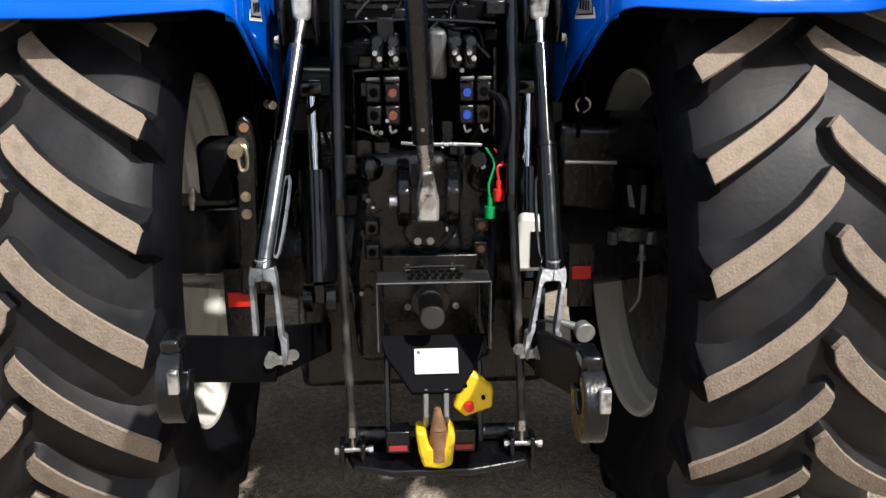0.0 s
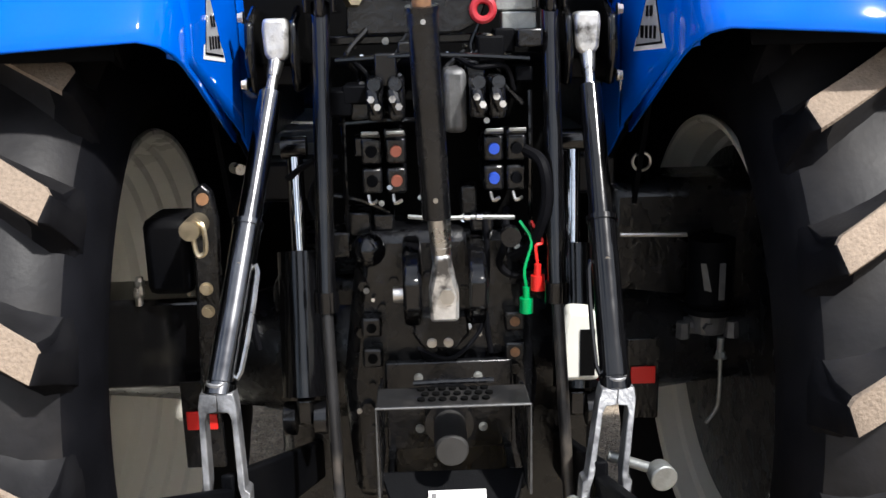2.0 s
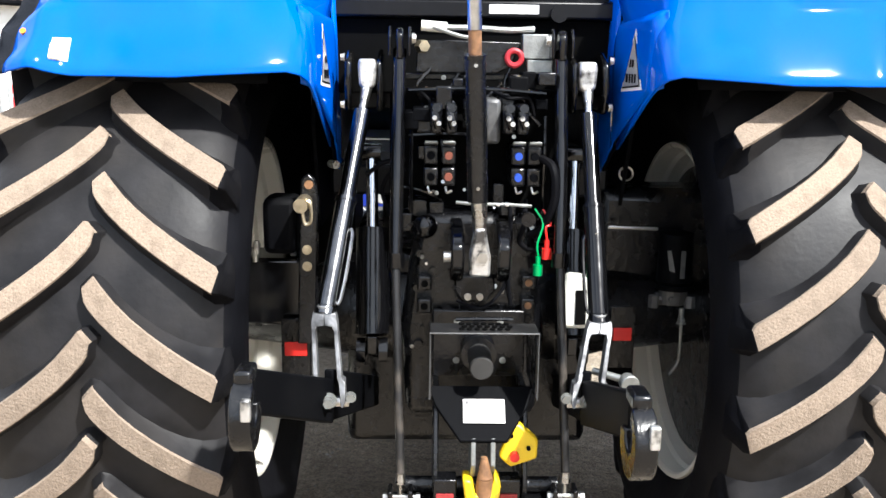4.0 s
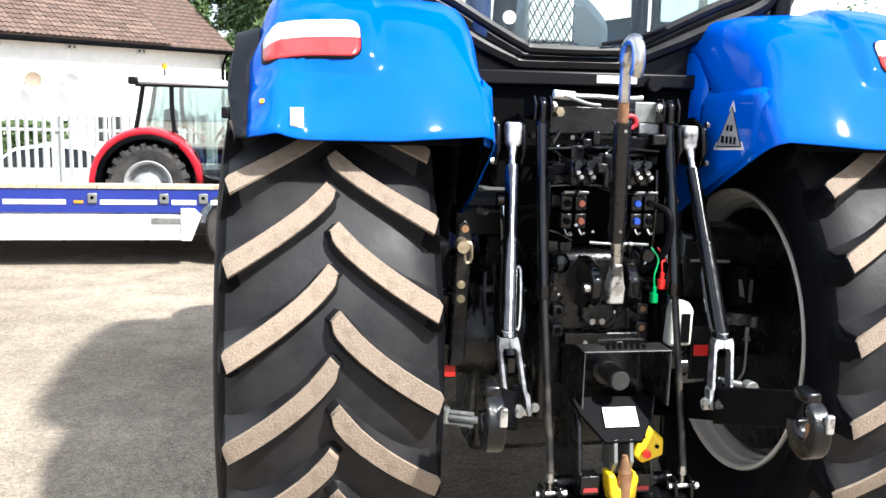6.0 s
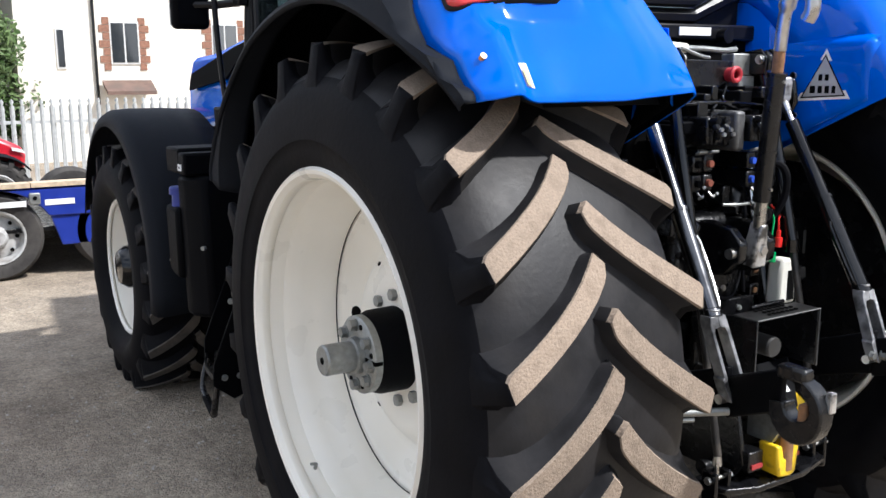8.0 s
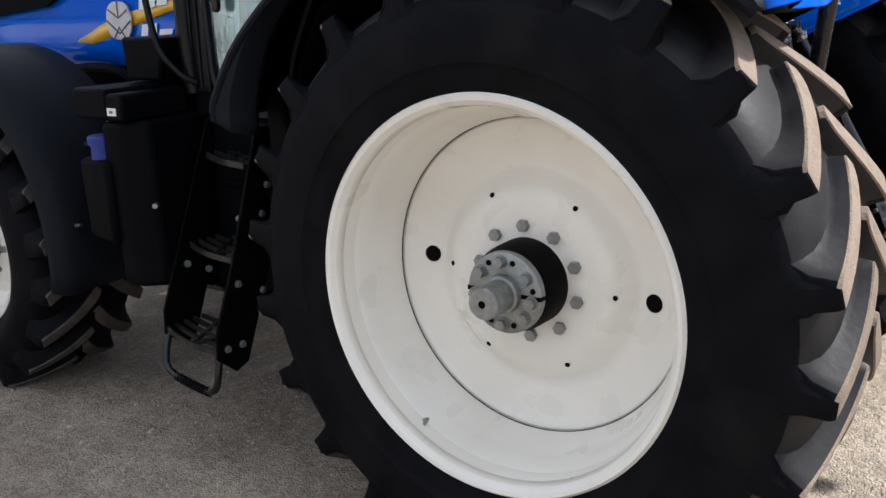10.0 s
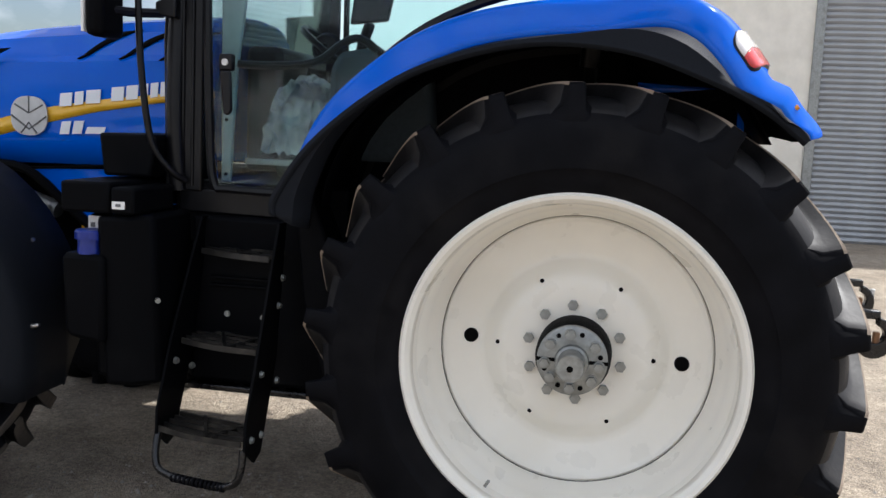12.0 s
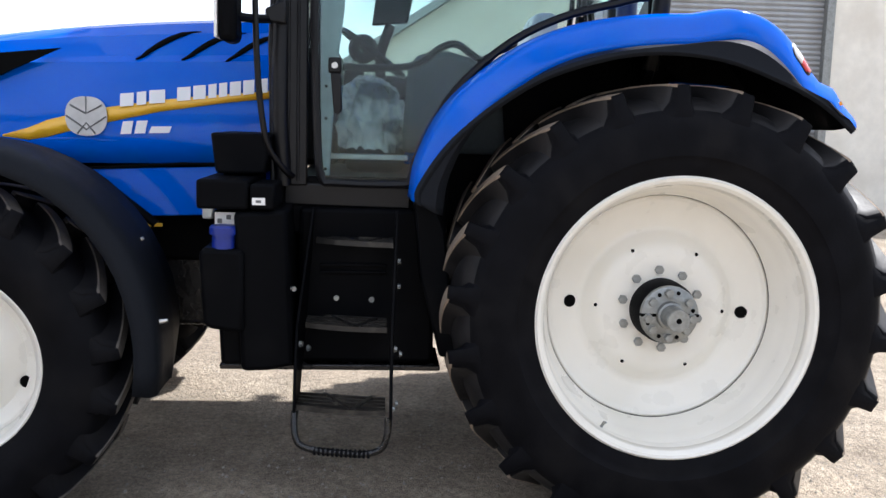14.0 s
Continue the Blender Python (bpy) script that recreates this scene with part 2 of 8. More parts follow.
def tube(bm, pts, r, seg=10, closed=False, index=0):
    """A round tube along points."""
    pts = [Vector(p) for p in pts]
    n = len(pts)
    rings = []
    up = None
    for i, p in enumerate(pts):
        a = pts[i - 1] if (i > 0 or closed) else p
        b = pts[(i + 1) % n] if (i < n - 1 or closed) else p
        d = (b - a).normalized()
        if up is None:
            up = d.orthogonal().normalized()
        up = (up - d * up.dot(d)).normalized()
        side = d.cross(up)
        rr = r[i] if isinstance(r, (list, tuple)) else r
        rings.append([bm.verts.new(p + rr * (math.cos(2 * math.pi * k / seg) * up + math.sin(2 * math.pi * k / seg) * side)) for k in range(seg)])
    for i in range(n if closed else n - 1):
        a, b = rings[i], rings[(i + 1) % n]
        for k in range(seg):
            j = (k + 1) % seg
            bm.faces.new((a[k], a[j], b[j], b[k])).material_index = index
    if not closed:
        bm.faces.new(list(reversed(rings[0]))).material_index = index
        bm.faces.new(rings[-1]).material_index = index


def curve(pts, steps=6):
    """Points of a smooth line through the given ones."""
    pts = [Vector(p) for p in pts]
    ext = [2 * pts[0] - pts[1], *pts, 2 * pts[-1] - pts[-2]]
    out = []
    for i in range(1, len(ext) - 2):
        p0, p1, p2, p3 = ext[i - 1:i + 3]
        for k in range(steps):
            t = k / steps
            out.append(0.5 * (2 * p1 + (p2 - p0) * t + (2 * p0 - 5 * p1 + 4 * p2 - p3) * t * t + (3 * p1 - p0 - 3 * p2 + p3) * t ** 3))
    return out + [pts[-1]]


def lathe(bm, profile, seg=64, m=None, index=0, close=False):
    """Turns a profile of (x, radius) about the x axis."""
    rings = []
    for x, r in profile:
        ring = [bm.verts.new((x, r * math.cos(2 * math.pi * i / seg), r * math.sin(2 * math.pi * i / seg))) for i in range(seg)]
        if m is not None:
            for v in ring:
                v.co = m @ v.co
        rings.append(ring)
    for a, b in zip(rings, rings[1:] + ([rings[0]] if close else [])):
        for i in range(seg):
            j = (i + 1) % seg
            bm.faces.new((a[i], a[j], b[j], b[i])).material_index = index
    return rings


def sheet(bm, rows, index=0, thick=0.0):
    """A skin over a grid of points."""
    vs = [[bm.verts.new(p) for p in row] for row in rows]
    for a, b in zip(vs, vs[1:]):
        for i in range(len(a) - 1):
            bm.faces.new((a[i], a[i + 1], b[i + 1], b[i])).material_index = index
    return vs


def thicken(ob, t, offset=-1):
    mod = ob.modifiers.new("thickness", "SOLIDIFY")
    mod.thickness, mod.offset = t, offset
    return ob


def smoothstep(a, b, v):
    t = min(1.0, max(0.0, (v - a) / (b - a)))
    return t * t * (3 - 2 * t)

# ---- ground ----
def ground_height(x, y):
    """Level yard that falls away gently beyond the trailer."""
    drop = -0.62 * smoothstep(9.5, 13.5, y) - 0.45 * smoothstep(13.5, 22, y)
    return drop


def ground_material():
    m = bpy.data.materials.new("dusty_gravel_yard")
    m.use_nodes = True
    n, l = m.node_tree.nodes, m.node_tree.links
    b = n["Principled BSDF"]
    b.inputs["Roughness"].default_value = 0.95
    b.inputs["Specular IOR Level"].default_value = 0.2
    pos = n.new("ShaderNodeTexCoord")

    def noise_tex(scale, detail=6, rough=0.6):
        t = n.new("ShaderNodeTexNoise")
        t.inputs["Scale"].default_value, t.inputs["Detail"].default_value, t.inputs["Roughness"].default_value = scale, detail, rough
        l.new(pos.outputs["Object"], t.inputs["Vector"])
        return t

    def ramp(fac, p0, p1, c0, c1):
        r = n.new("ShaderNodeValToRGB")
        r.color_ramp.elements[0].position, r.color_ramp.elements[1].position = p0, p1
        r.color_ramp.elements[0].color, r.color_ramp.elements[1].color = (*c0, 1), (*c1, 1)
        l.new(fac, r.inputs["Fac"])
        return r.outputs["Color"]

    def blend(kind, fac, a, c):
        x = n.new("ShaderNodeMixRGB")
        x.blend_type = kind
        if isinstance(fac, float):
            x.inputs["Fac"].default_value = fac
        else:
            l.new(fac, x.inputs["Fac"])
        l.new(a, x.inputs["Color1"])
        l.new(c, x.inputs["Color2"])
        return x.outputs["Color"]

    wide = ramp(noise_tex(0.55, 5).outputs["Fac"], 0.32, 0.7, (0.31, 0.265, 0.215), (0.50, 0.445, 0.37))
    mid = ramp(noise_tex(3.2, 10, 0.75).outputs["Fac"], 0.36, 0.66, (0.72, 0.71, 0.70), (1.18, 1.15, 1.11))
    fine = ramp(noise_tex(30, 5, 0.75).outputs["Fac"], 0.34, 0.64, (0.62, 0.62, 0.63), (1.22, 1.19, 1.15))
    stones = n.new("ShaderNodeTexVoronoi")
    stones.inputs["Scale"].default_value = 115
    l.new(pos.outputs["Object"], stones.inputs["Vector"])
    speck = ramp(stones.outputs["Color"], 0.1, 0.95, (0.55, 0.54, 0.53), (1.3, 1.27, 1.2))
    c = blend("MULTIPLY", 1.0, wide, mid)
    c = blend("MULTIPLY", 0.8, c, fine)
    c = blend("MULTIPLY", 0.6, c, speck)
    l.new(c, b.inputs["Base Color"])
    h1 = n.new("ShaderNodeMath")
    h1.operation = "MULTIPLY_ADD"
    h1.inputs[1].default_value = -0.5
    l.new(stones.outputs["Distance"], h1.inputs[0])
    l.new(noise_tex(14, 6, 0.7).outputs["Fac"], h1.inputs[2])
    bp = n.new("ShaderNodeBump")
    bp.inputs["Strength"].default_value, bp.inputs["Distance"].default_value = 0.9, 0.016
    l.new(h1.outputs["Value"], bp.inputs["Height"])
    clods = n.new("ShaderNodeBump")
    clods.inputs["Strength"].default_value, clods.inputs["Distance"].default_value = 0.7, 0.07
    l.new(noise_tex(6.5, 7, 0.65).outputs["Fac"], clods.inputs["Height"])
    l.new(clods.outputs["Normal"], bp.inputs["Normal"])
    l.new(bp.outputs["Normal"], b.inputs["Normal"])
    return m


GROUND = ground_material()
xs = [-400, -150, -60, -30] + [-15 + 0.5 * i for i in range(61)] + [30, 60, 150, 400]
ys = [-400, -150, -60, -30] + [-12 + 0.5 * i for i in range(81)] + [40, 60, 150, 400]
bm = B()
sheet(bm, [[(x, y, ground_height(x, y) + (0.006 * noise.noise((x * 0.7, y * 0.7, 3.1)) if abs(x) < 16 and -13 < y < 29 else 0)) for x in xs] for y in ys])
part("ground", bm, GROUND, label="pale dusty compacted gravel yard", category="ground", kind="structure")

# loose stones on the yard
bm = B()
rnd = random.Random(4)
for i in range(11000):
    x, y = rnd.uniform(-4.6, 1.6), rnd.uniform(-2.2, 5.5)
    r = rnd.choice((0.003, 0.004, 0.004, 0.005, 0.006, 0.008, 0.011)) * rnd.uniform(0.7, 1.2)
    ring = [bm.verts.new((x + r * math.cos(a + 0.4 * rnd.random()) * rnd.uniform(0.7, 1.2), y + r * math.sin(a) * rnd.uniform(0.7, 1.2), -0.003 + ground_height(x, y))) for a in (0, 1.25, 2.5, 3.75, 5.0)]
    top = bm.verts.new((x + 0.2 * r, y, r * rnd.uniform(0.5, 0.9) + ground_height(x, y)))
    for k in range(5):
        bm.faces.new((ring[k], ring[(k + 1) % 5], top))
STONE = material("loose_grey_stone", (0.34, 0.31, 0.27), 0.9, grain=0.4, scale=9)
part("loose_stones", bm, STONE, label="small loose grey stones scattered on the yard", category="gravel", kind="stuff", smooth=False)

# ---- blue tractor ----
tractor = thing("tractor", "blue farm tractor with cream wheels and black rear linkage", "tractor")
AXLE_Z = 0.885


def skin_at(profile, v, axis):
    """Reads a profile of (x, radius) from the middle outwards: the radius at x (axis 0), or x at a radius (axis 1)."""
    for a, b in zip(profile, profile[1:]):
        lo, hi = sorted((a[axis], b[axis]))
        if lo <= v <= hi and hi > lo:
            return a[1 - axis] + (b[1 - axis] - a[1 - axis]) * (v - a[axis]) / (b[axis] - a[axis])
    return profile[0 if axis else -1][1 - axis] if v > profile[0][axis] and axis else profile[-1][1 - axis]


def lug_mesh(name, R, profile, half, offset_deg, width, top_mat, side, reach):
    """One tread bar, blunt at the middle of the tyre, that curves out to the edge on the given side (+1 or -1 along x) and runs down into the side wall."""
    bm = B()
    section = ((-1.5, 0.0), (-1.16, 0.35), (-1.02, 0.9), (-0.92, 1.0), (0.92, 1.0), (1.02, 0.9), (1.16, 0.35), (1.5, 0.0))
    steps = ((-0.06, 0.62, 0.0), (-0.016, 0.66, 0.7), (0.0, 0.7, 1.0), (0.032, 0.93, 1.0), (0.07, 1.0, 1.0), (0.16, 1.0, 1.0), (0.28, 1.0, 1.0), (0.42, 1.0, 1.0), (0.56, 1.0, 1.0), (0.7, 1.0, 1.0), (0.82, 1.0, 1.0), (0.92, 1.0, 1.0), (1.0, 1.0, 1.0))
    slope = math.atan2(R * radians(offset_deg) * 0.9, half)
    rows = []
    for t, wide, up in steps:
        tt = max(0.0, t)
        x = side * (0.004 + t * (half - 0.004))
        ang = radians(offset_deg) * ((tt ** 0.7) if t >= 0 else t)
        w = width * (0.97 + 0.07 * tt) * wide
        lean = slope * (1.12 - 0.3 * tt)
        dx, da = w / 2 * math.sin(lean) * side, -w / 2 * math.cos(lean) / R
        row = []
        for k, h in section:
            xx = min(max(x + k * dx, -half), half)
            base = skin_at(profile, abs(xx), 0) - 0.004
            top = R - 0.010 * tt ** 3
            # the bar's front flank runs out in a long hollow towards the edge
            flare = 1 + tt ** 3 * ({0.0: 1.5, 0.35: 0.55}.get(h, 0.0) if k > 0 else {0.0: 0.35}.get(h, 0.0))
            row.append((xx, base + (top - base) * h * up, ang + k * flare * da))
        rows.append(row)
    vs = [[bm.verts.new((x, r * math.cos(a), r * math.sin(a))) for x, r, a in row] for row in rows]
    for i in range(len(rows) - 1):
        for k in range(7):
            f = bm.faces.new((vs[i][k], vs[i][k + 1], vs[i + 1][k + 1], vs[i + 1][k]))
            f.material_index = 1 if 2 <= k <= 4 and i > 0 else 0 if i < 11 else 2
    bm.faces.new(vs[0])
    # the bar's outer end leans out and sinks into the side wall
    last, end = vs[-1], rows[-1]
    mid_a = (end[3][2] + end[4][2]) / 2
    foot = skin_at(profile, R - 0.010 - reach, 1) + 0.003
    root = skin_at(profile, half, 0)
    for t, spread in ((0.07, 1.0), (0.3, 1.05), (0.55, 1.15), (0.8, 1.32), (1.0, 1.55)):
        high, low = R - 0.010 - reach * t, root + (R - 0.010 - reach - root) * t
        out, wall = half + (foot - half) * t, skin_at(profile, low, 1) - 0.005
        ring = []
        for k, (kk, h) in enumerate(section):
            a = mid_a + (end[k][2] - mid_a) * spread
            h *= 1.0 if t < 0.9 else 0.4
            rr = low + (high - low) * h
            ring.append(bm.verts.new((side * (wall + (out - wall) * h), rr * math.cos(a), rr * math.sin(a))))
        for k in range(7):
            bm.faces.new((last[k], last[k + 1], ring[k + 1], ring[k])).material_index = 2
        last = ring
    bmesh.ops.recalc_face_normals(bm, faces=bm.faces)
    data = bpy.data.meshes.new(name)
    bm.to_mesh(data)
    bm.free()
    data.materials.append(TREAD_RUBBER if top_mat is LUG_TOP else RUBBER)
    data.materials.append(top_mat)
    data.materials.append(RUBBER)
    data.shade_smooth()
    data.set_sharp_from_angle(angle=radians(50))
    return data


def bolt(bm, p, axis, r, h, washer=0.0, index=0):
    """A hexagon head on the point p."""
    p, axis = Vector(p), Vector(axis).normalized()
    if washer > 0:
        rod(bm, p, p + axis * 0.004, r + washer, seg=14, index=index)
    rod(bm, p, p + axis * h, r, r * 0.97, seg=6, index=index)


def rear_wheel(side, phase_outer, phase_inner):
    """side: -1 for the tractor's left. Built about its own centre, with the outside towards side * x."""
    c = Vector((side * 0.955, 0, AXLE_Z))
    at = Matrix.Translation(c)
    R, H, half = 0.938, 0.044, 0.31
    o = side                     # outwards
    bm = B()
    # rim: outer flange, bead seat, well, inner flange
    prof = [(0.285, 0.540), (0.31, 0.546), (0.325, 0.558), (0.329, 0.568), (0.322, 0.575), (0.312, 0.569), (0.302, 0.548), (0.27, 0.541), (0.235, 0.538), (0.215, 0.526),
            (0.17, 0.519), (0.12, 0.506), (0.085, 0.488), (0.02, 0.482), (-0.03, 0.485), (-0.055, 0.50), (-0.095, 0.503), (-0.108, 0.516), (-0.148, 0.519), (-0.16, 0.531), (-0.2, 0.534), (-0.213, 0.545), (-0.262, 0.55), (-0.269, 0.556), (-0.270, 0.564), (-0.262, 0.567)]
    lathe(bm, [(o * x, r) for x, r in prof], 96)
    rim = part("rear_wheel", bm, CREAM, tractor, "cream painted steel rear wheel with a ribbed black tyre", angle=24)
    rim.matrix_basis = at
    thicken(rim, 0.006, 0)
    # dished disc with raised ring
    bm = B()
    disc = [(0.052, 0.478), (0.042, 0.47), (0.038, 0.455), (0.03, 0.42), (0.016, 0.36), (0.012, 0.335), (0.02, 0.318), (0.052, 0.285), (0.066, 0.262), (0.07, 0.24), (0.07, 0.125), (0.07, 0.02)]
    rings = lathe(bm, [(o * x, r) for x, r in disc], 96)
    bm.faces.new(rings[-1])
    d = part("disc", bm, CREAM, rim, "cream wheel disc with drilled holes", angle=50)
    thicken(d, 0.012, 0)
    # weld seam between disc and barrel
    bm = B()
    seam = [(o * 0.056, 0.484 * math.cos(a), 0.484 * math.sin(a)) for a in [2 * math.pi * i / 96 for i in range(96)]]
    tube(bm, seam, 0.0035, 6, closed=True)
    part("weld_seam", bm, SATIN, rim)
    # dark holes in the disc
    for r, a, s, xx in [(0.38, 2.8, 0.0265, 0.0215), (0.376, 183.3, 0.0265, 0.0205)] + [(0.272, 2.3 + 60 * k, 0.0075, 0.062) for k in range(6)]:
        bm = B()
        a = radians(a)
        lean = 0.23 if r > 0.3 else -0.6
        nrm = Vector((o, -lean * math.cos(a), -lean * math.sin(a))).normalized()
        p = Vector((o * xx, r * math.cos(a), r * math.sin(a)))
        rod(bm, p - nrm * 0.02, p + nrm * 0.0085, s, seg=24)
        part("hole", bm, GRILLE_AND_SHADE, rim)
    # ten wheel nuts
    bm = B()
    bolt(bm, (0, 0, 0), (o, 0, 0), 0.0195, 0.022, 0.004)
    nut = part("wheel_nut", bm, DULL_STEEL, rim, "grey steel wheel nut", smooth=False)
    for k in range(10):
        a = radians(85.4 + 36 * k)
        m = Matrix.Translation((o * 0.071, 0.1675 * math.cos(a), 0.1675 * math.sin(a)))
        if k == 0:
            nut.matrix_basis = m
        else:
            again(nut, "wheel_nut", m, rim)
    # valve
    bm = B()
    a = radians(-59.7)
    p = Vector((o * 0.25, 0.512 * math.cos(a), 0.512 * math.sin(a)))
    rod(bm, p + Vector((0, 0.03 * math.cos(a), 0.03 * math.sin(a))), p, 0.006)
    rod(bm, p, p + Vector((o * 0.02, 0, 0.004)), 0.005)
    part("valve", bm, DULL_STEEL, rim)
    # tyre carcass
    bm = B()
    rc = R - H
    tread_skin = [(0.0, rc), (0.1, rc - 0.002), (0.17, rc - 0.007), (0.22, rc - 0.015), (0.255, rc - 0.026), (0.283, rc - 0.042), (0.306, rc - 0.062), (0.324, rc - 0.085), (0.335, rc - 0.112), (0.342, rc - 0.15), (0.346, rc - 0.185)]
    tp = [(-0.255, 0.562), (-0.272, 0.58), (-0.288, 0.62), (-0.325, 0.67)] + [(-x, r) for x, r in reversed(tread_skin[1:])] + tread_skin
    tp += [(0.35, 0.68), (0.349, 0.655), (0.344, 0.65), (0.34, 0.625), (0.33, 0.59), (0.32, 0.572)]
    rings = lathe(bm, [(o * x, r) for x, r in tp], 132)
    for f in bm.faces:
        c = f.calc_center_median()
        f.material_index = 1 if math.hypot(c.y, c.z) > rc - 0.078 and abs(c.x) < 0.30 else 0
    part("tyre", bm, [RUBBER, TREAD_RUBBER], rim, "black rubber tractor tyre with worn dusty tread bars")
    for row, sgn, phase in (("outer", o, phase_outer), ("inner", -o, phase_inner)):
        data = lug_mesh("tread_bar", R, tread_skin, half, 16.2, 0.060, LUG_TOP, sgn, 0.13)
        for k in range(22):
            lug = new("tread_bar", data)
            lug.parent = rim
            lug.matrix_basis = Matrix.Rotation(radians(phase + k * 360 / 22), 4, "X")
    # axle hub: black barrel, clamp flange with bolts, splined shaft end
    bm = B()
    lathe(bm, [(o * 0.07, 0.132), (o * 0.16, 0.13), (o * 0.19, 0.118), (o * 0.19, 0.05)], 48)
    part("hub", bm, PLASTIC, rim, "black painted wheel hub")
    bm = B()
    lathe(bm, [(o * 0.19, 0.05), (o * 0.19, 0.12), (o * 0.212, 0.12), (o * 0.216, 0.115), (o * 0.216, 0.058), (o * 0.235, 0.055), (o * 0.238, 0.046)], 48)
    fl = part("hub_flange", bm, DULL_STEEL, rim, "grey cast clamp flange")
    bm = B()
    box(bm, o * 0.192, -0.121, -0.006, o * 0.2185, 0.121, 0.006)
    part("clamp_gap", bm, GRILLE_AND_SHADE, rim, smooth=False)
    bm = B()
    rod(bm, (o * 0.2, 0, 0), (o * 0.325, 0, 0), 0.047, seg=36)
    rod(bm, (o * 0.325, 0, 0), (o * 0.332, 0, 0), 0.047, 0.043, seg=36)
    part("axle_shaft", bm, DULL_STEEL, rim, "bare steel bar axle end")
    bm = B()
    rod(bm, (o * 0.328, 0, 0), (o * 0.3335, 0, 0), 0.011, seg=14)
    part("centre_hole", bm, GRILLE_AND_SHADE, rim)
    bm = B()
    bolt(bm, (0, 0, 0), (o, 0, 0), 0.0175, 0.02, 0.003)
    fb = part("flange_bolt", bm, DULL_STEEL, rim, smooth=False)
    for k, a in enumerate((84, 36, -8, -40, -88, 144, 188, 222)):
        m = Matrix.Translation((o * 0.216, 0.093 * math.cos(radians(a)), 0.093 * math.sin(radians(a))))
        if k == 0:
            fb.matrix_basis = m
        else:
            again(fb, "flange_bolt", m, rim)
    bm = B()
    rod(bm, (0, 0, 0), (o * 0.003, 0, 0), 0.0085, seg=12)
    fh = part("flange_hole", bm, GRILLE_AND_SHADE, rim)
    for k, a in enumerate((60, 108, -20, -64, 168, 250)):
        m = Matrix.Translation((o * 0.216, 0.097 * math.cos(radians(a)), 0.097 * math.sin(radians(a))))
        if k == 0:
            fh.matrix_basis = m
        else:
            again(fh, "flange_hole", m, rim)
    return rim


rear_wheel(-1, 153.6, 145.6)
rear_wheel(1, 145.8, 153.6)


def front_wheel(side):
    c = Vector((side * 1.0, 2.873, 0.655))
    R, H, half = 0.70, 0.042, 0.27
    o = side
    bm = B()
    prof = [(0.205, 0.36), (0.215, 0.38), (0.208, 0.39), (0.195, 0.385), (0.19, 0.36), (0.15, 0.355), (0.10, 0.34), (0.04, 0.335), (-0.1, 0.345), (-0.2, 0.37), (-0.24, 0.40)]
    lathe(bm, [(o * x, r) for x, r in prof], 72)
    rim = part("front_wheel", bm, CREAM, tractor, "cream painted steel front wheel with a ribbed black tyre", angle=50)
    rim.matrix_basis = Matrix.Translation(c)
    thicken(rim, 0.006, 0)
    bm = B()
    rings = lathe(bm, [(o * x, r) for x, r in [(0.10, 0.342), (0.09, 0.32), (0.06, 0.27), (0.09, 0.22), (0.11, 0.19), (0.11, 0.02)]], 64)
    bm.faces.new(rings[-1])
    thicken(part("disc", bm, CREAM, rim, "cream wheel disc", angle=50), 0.01, 0)
    bm = B()
    lathe(bm, [(o * 0.10, 0.13), (o * 0.2, 0.12), (o * 0.24, 0.09), (o * 0.25, 0.0)], 36)
    part("hub", bm, BLACK, rim, "black wheel hub")
    for a in (20, 200):
        bm = B()
        a = radians(a)
        p = Vector((o * 0.068, 0.285 * math.cos(a), 0.285 * math.sin(a)))
        rod(bm, p, p + Vector((o * 0.012, 0, 0)), 0.024, seg=16)
        part("hole", bm, GRILLE_AND_SHADE, rim)
    bm = B()
    bolt(bm, (0, 0, 0), (o, 0, 0), 0.016, 0.02, 0.003)
    nut = part("wheel_nut", bm, DULL_STEEL, rim, smooth=False)
    for k in range(8):
        a = radians(10 + 45 * k)
        m = Matrix.Translation((o * 0.11, 0.16 * math.cos(a), 0.16 * math.sin(a)))
        if k == 0:
            nut.matrix_basis = m
        else:
            again(nut, "wheel_nut", m, rim)
    bm = B()
    rc = R - H
    tread_skin = [(0.0, rc), (0.14, rc - 0.006), (0.19, rc - 0.018), (0.222, rc - 0.032), (0.246, rc - 0.054), (0.264, rc - 0.084), (0.276, rc - 0.13)]
    tp = [(-0.24, 0.395), (-0.275, 0.47)] + [(-x, r) for x, r in reversed(tread_skin[1:])] + tread_skin + [(0.28, 0.49), (0.258, 0.44), (0.215, 0.385)]
    lathe(bm, [(o * x, r) for x, r in tp], 72)
    part("tyre", bm, RUBBER, rim, "black rubber front tyre with tread bars")
    for sgn, phase in ((o, 4.0), (-o, 13.5)):
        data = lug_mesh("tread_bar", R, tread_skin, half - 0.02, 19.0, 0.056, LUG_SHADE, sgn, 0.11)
        for k in range(19):
            lug = new("tread_bar", data)
            lug.parent = rim
            lug.matrix_basis = Matrix.Rotation(radians(phase + k * 360 / 19), 4, "X")
    return rim


front_wheel(-1)
front_wheel(1)

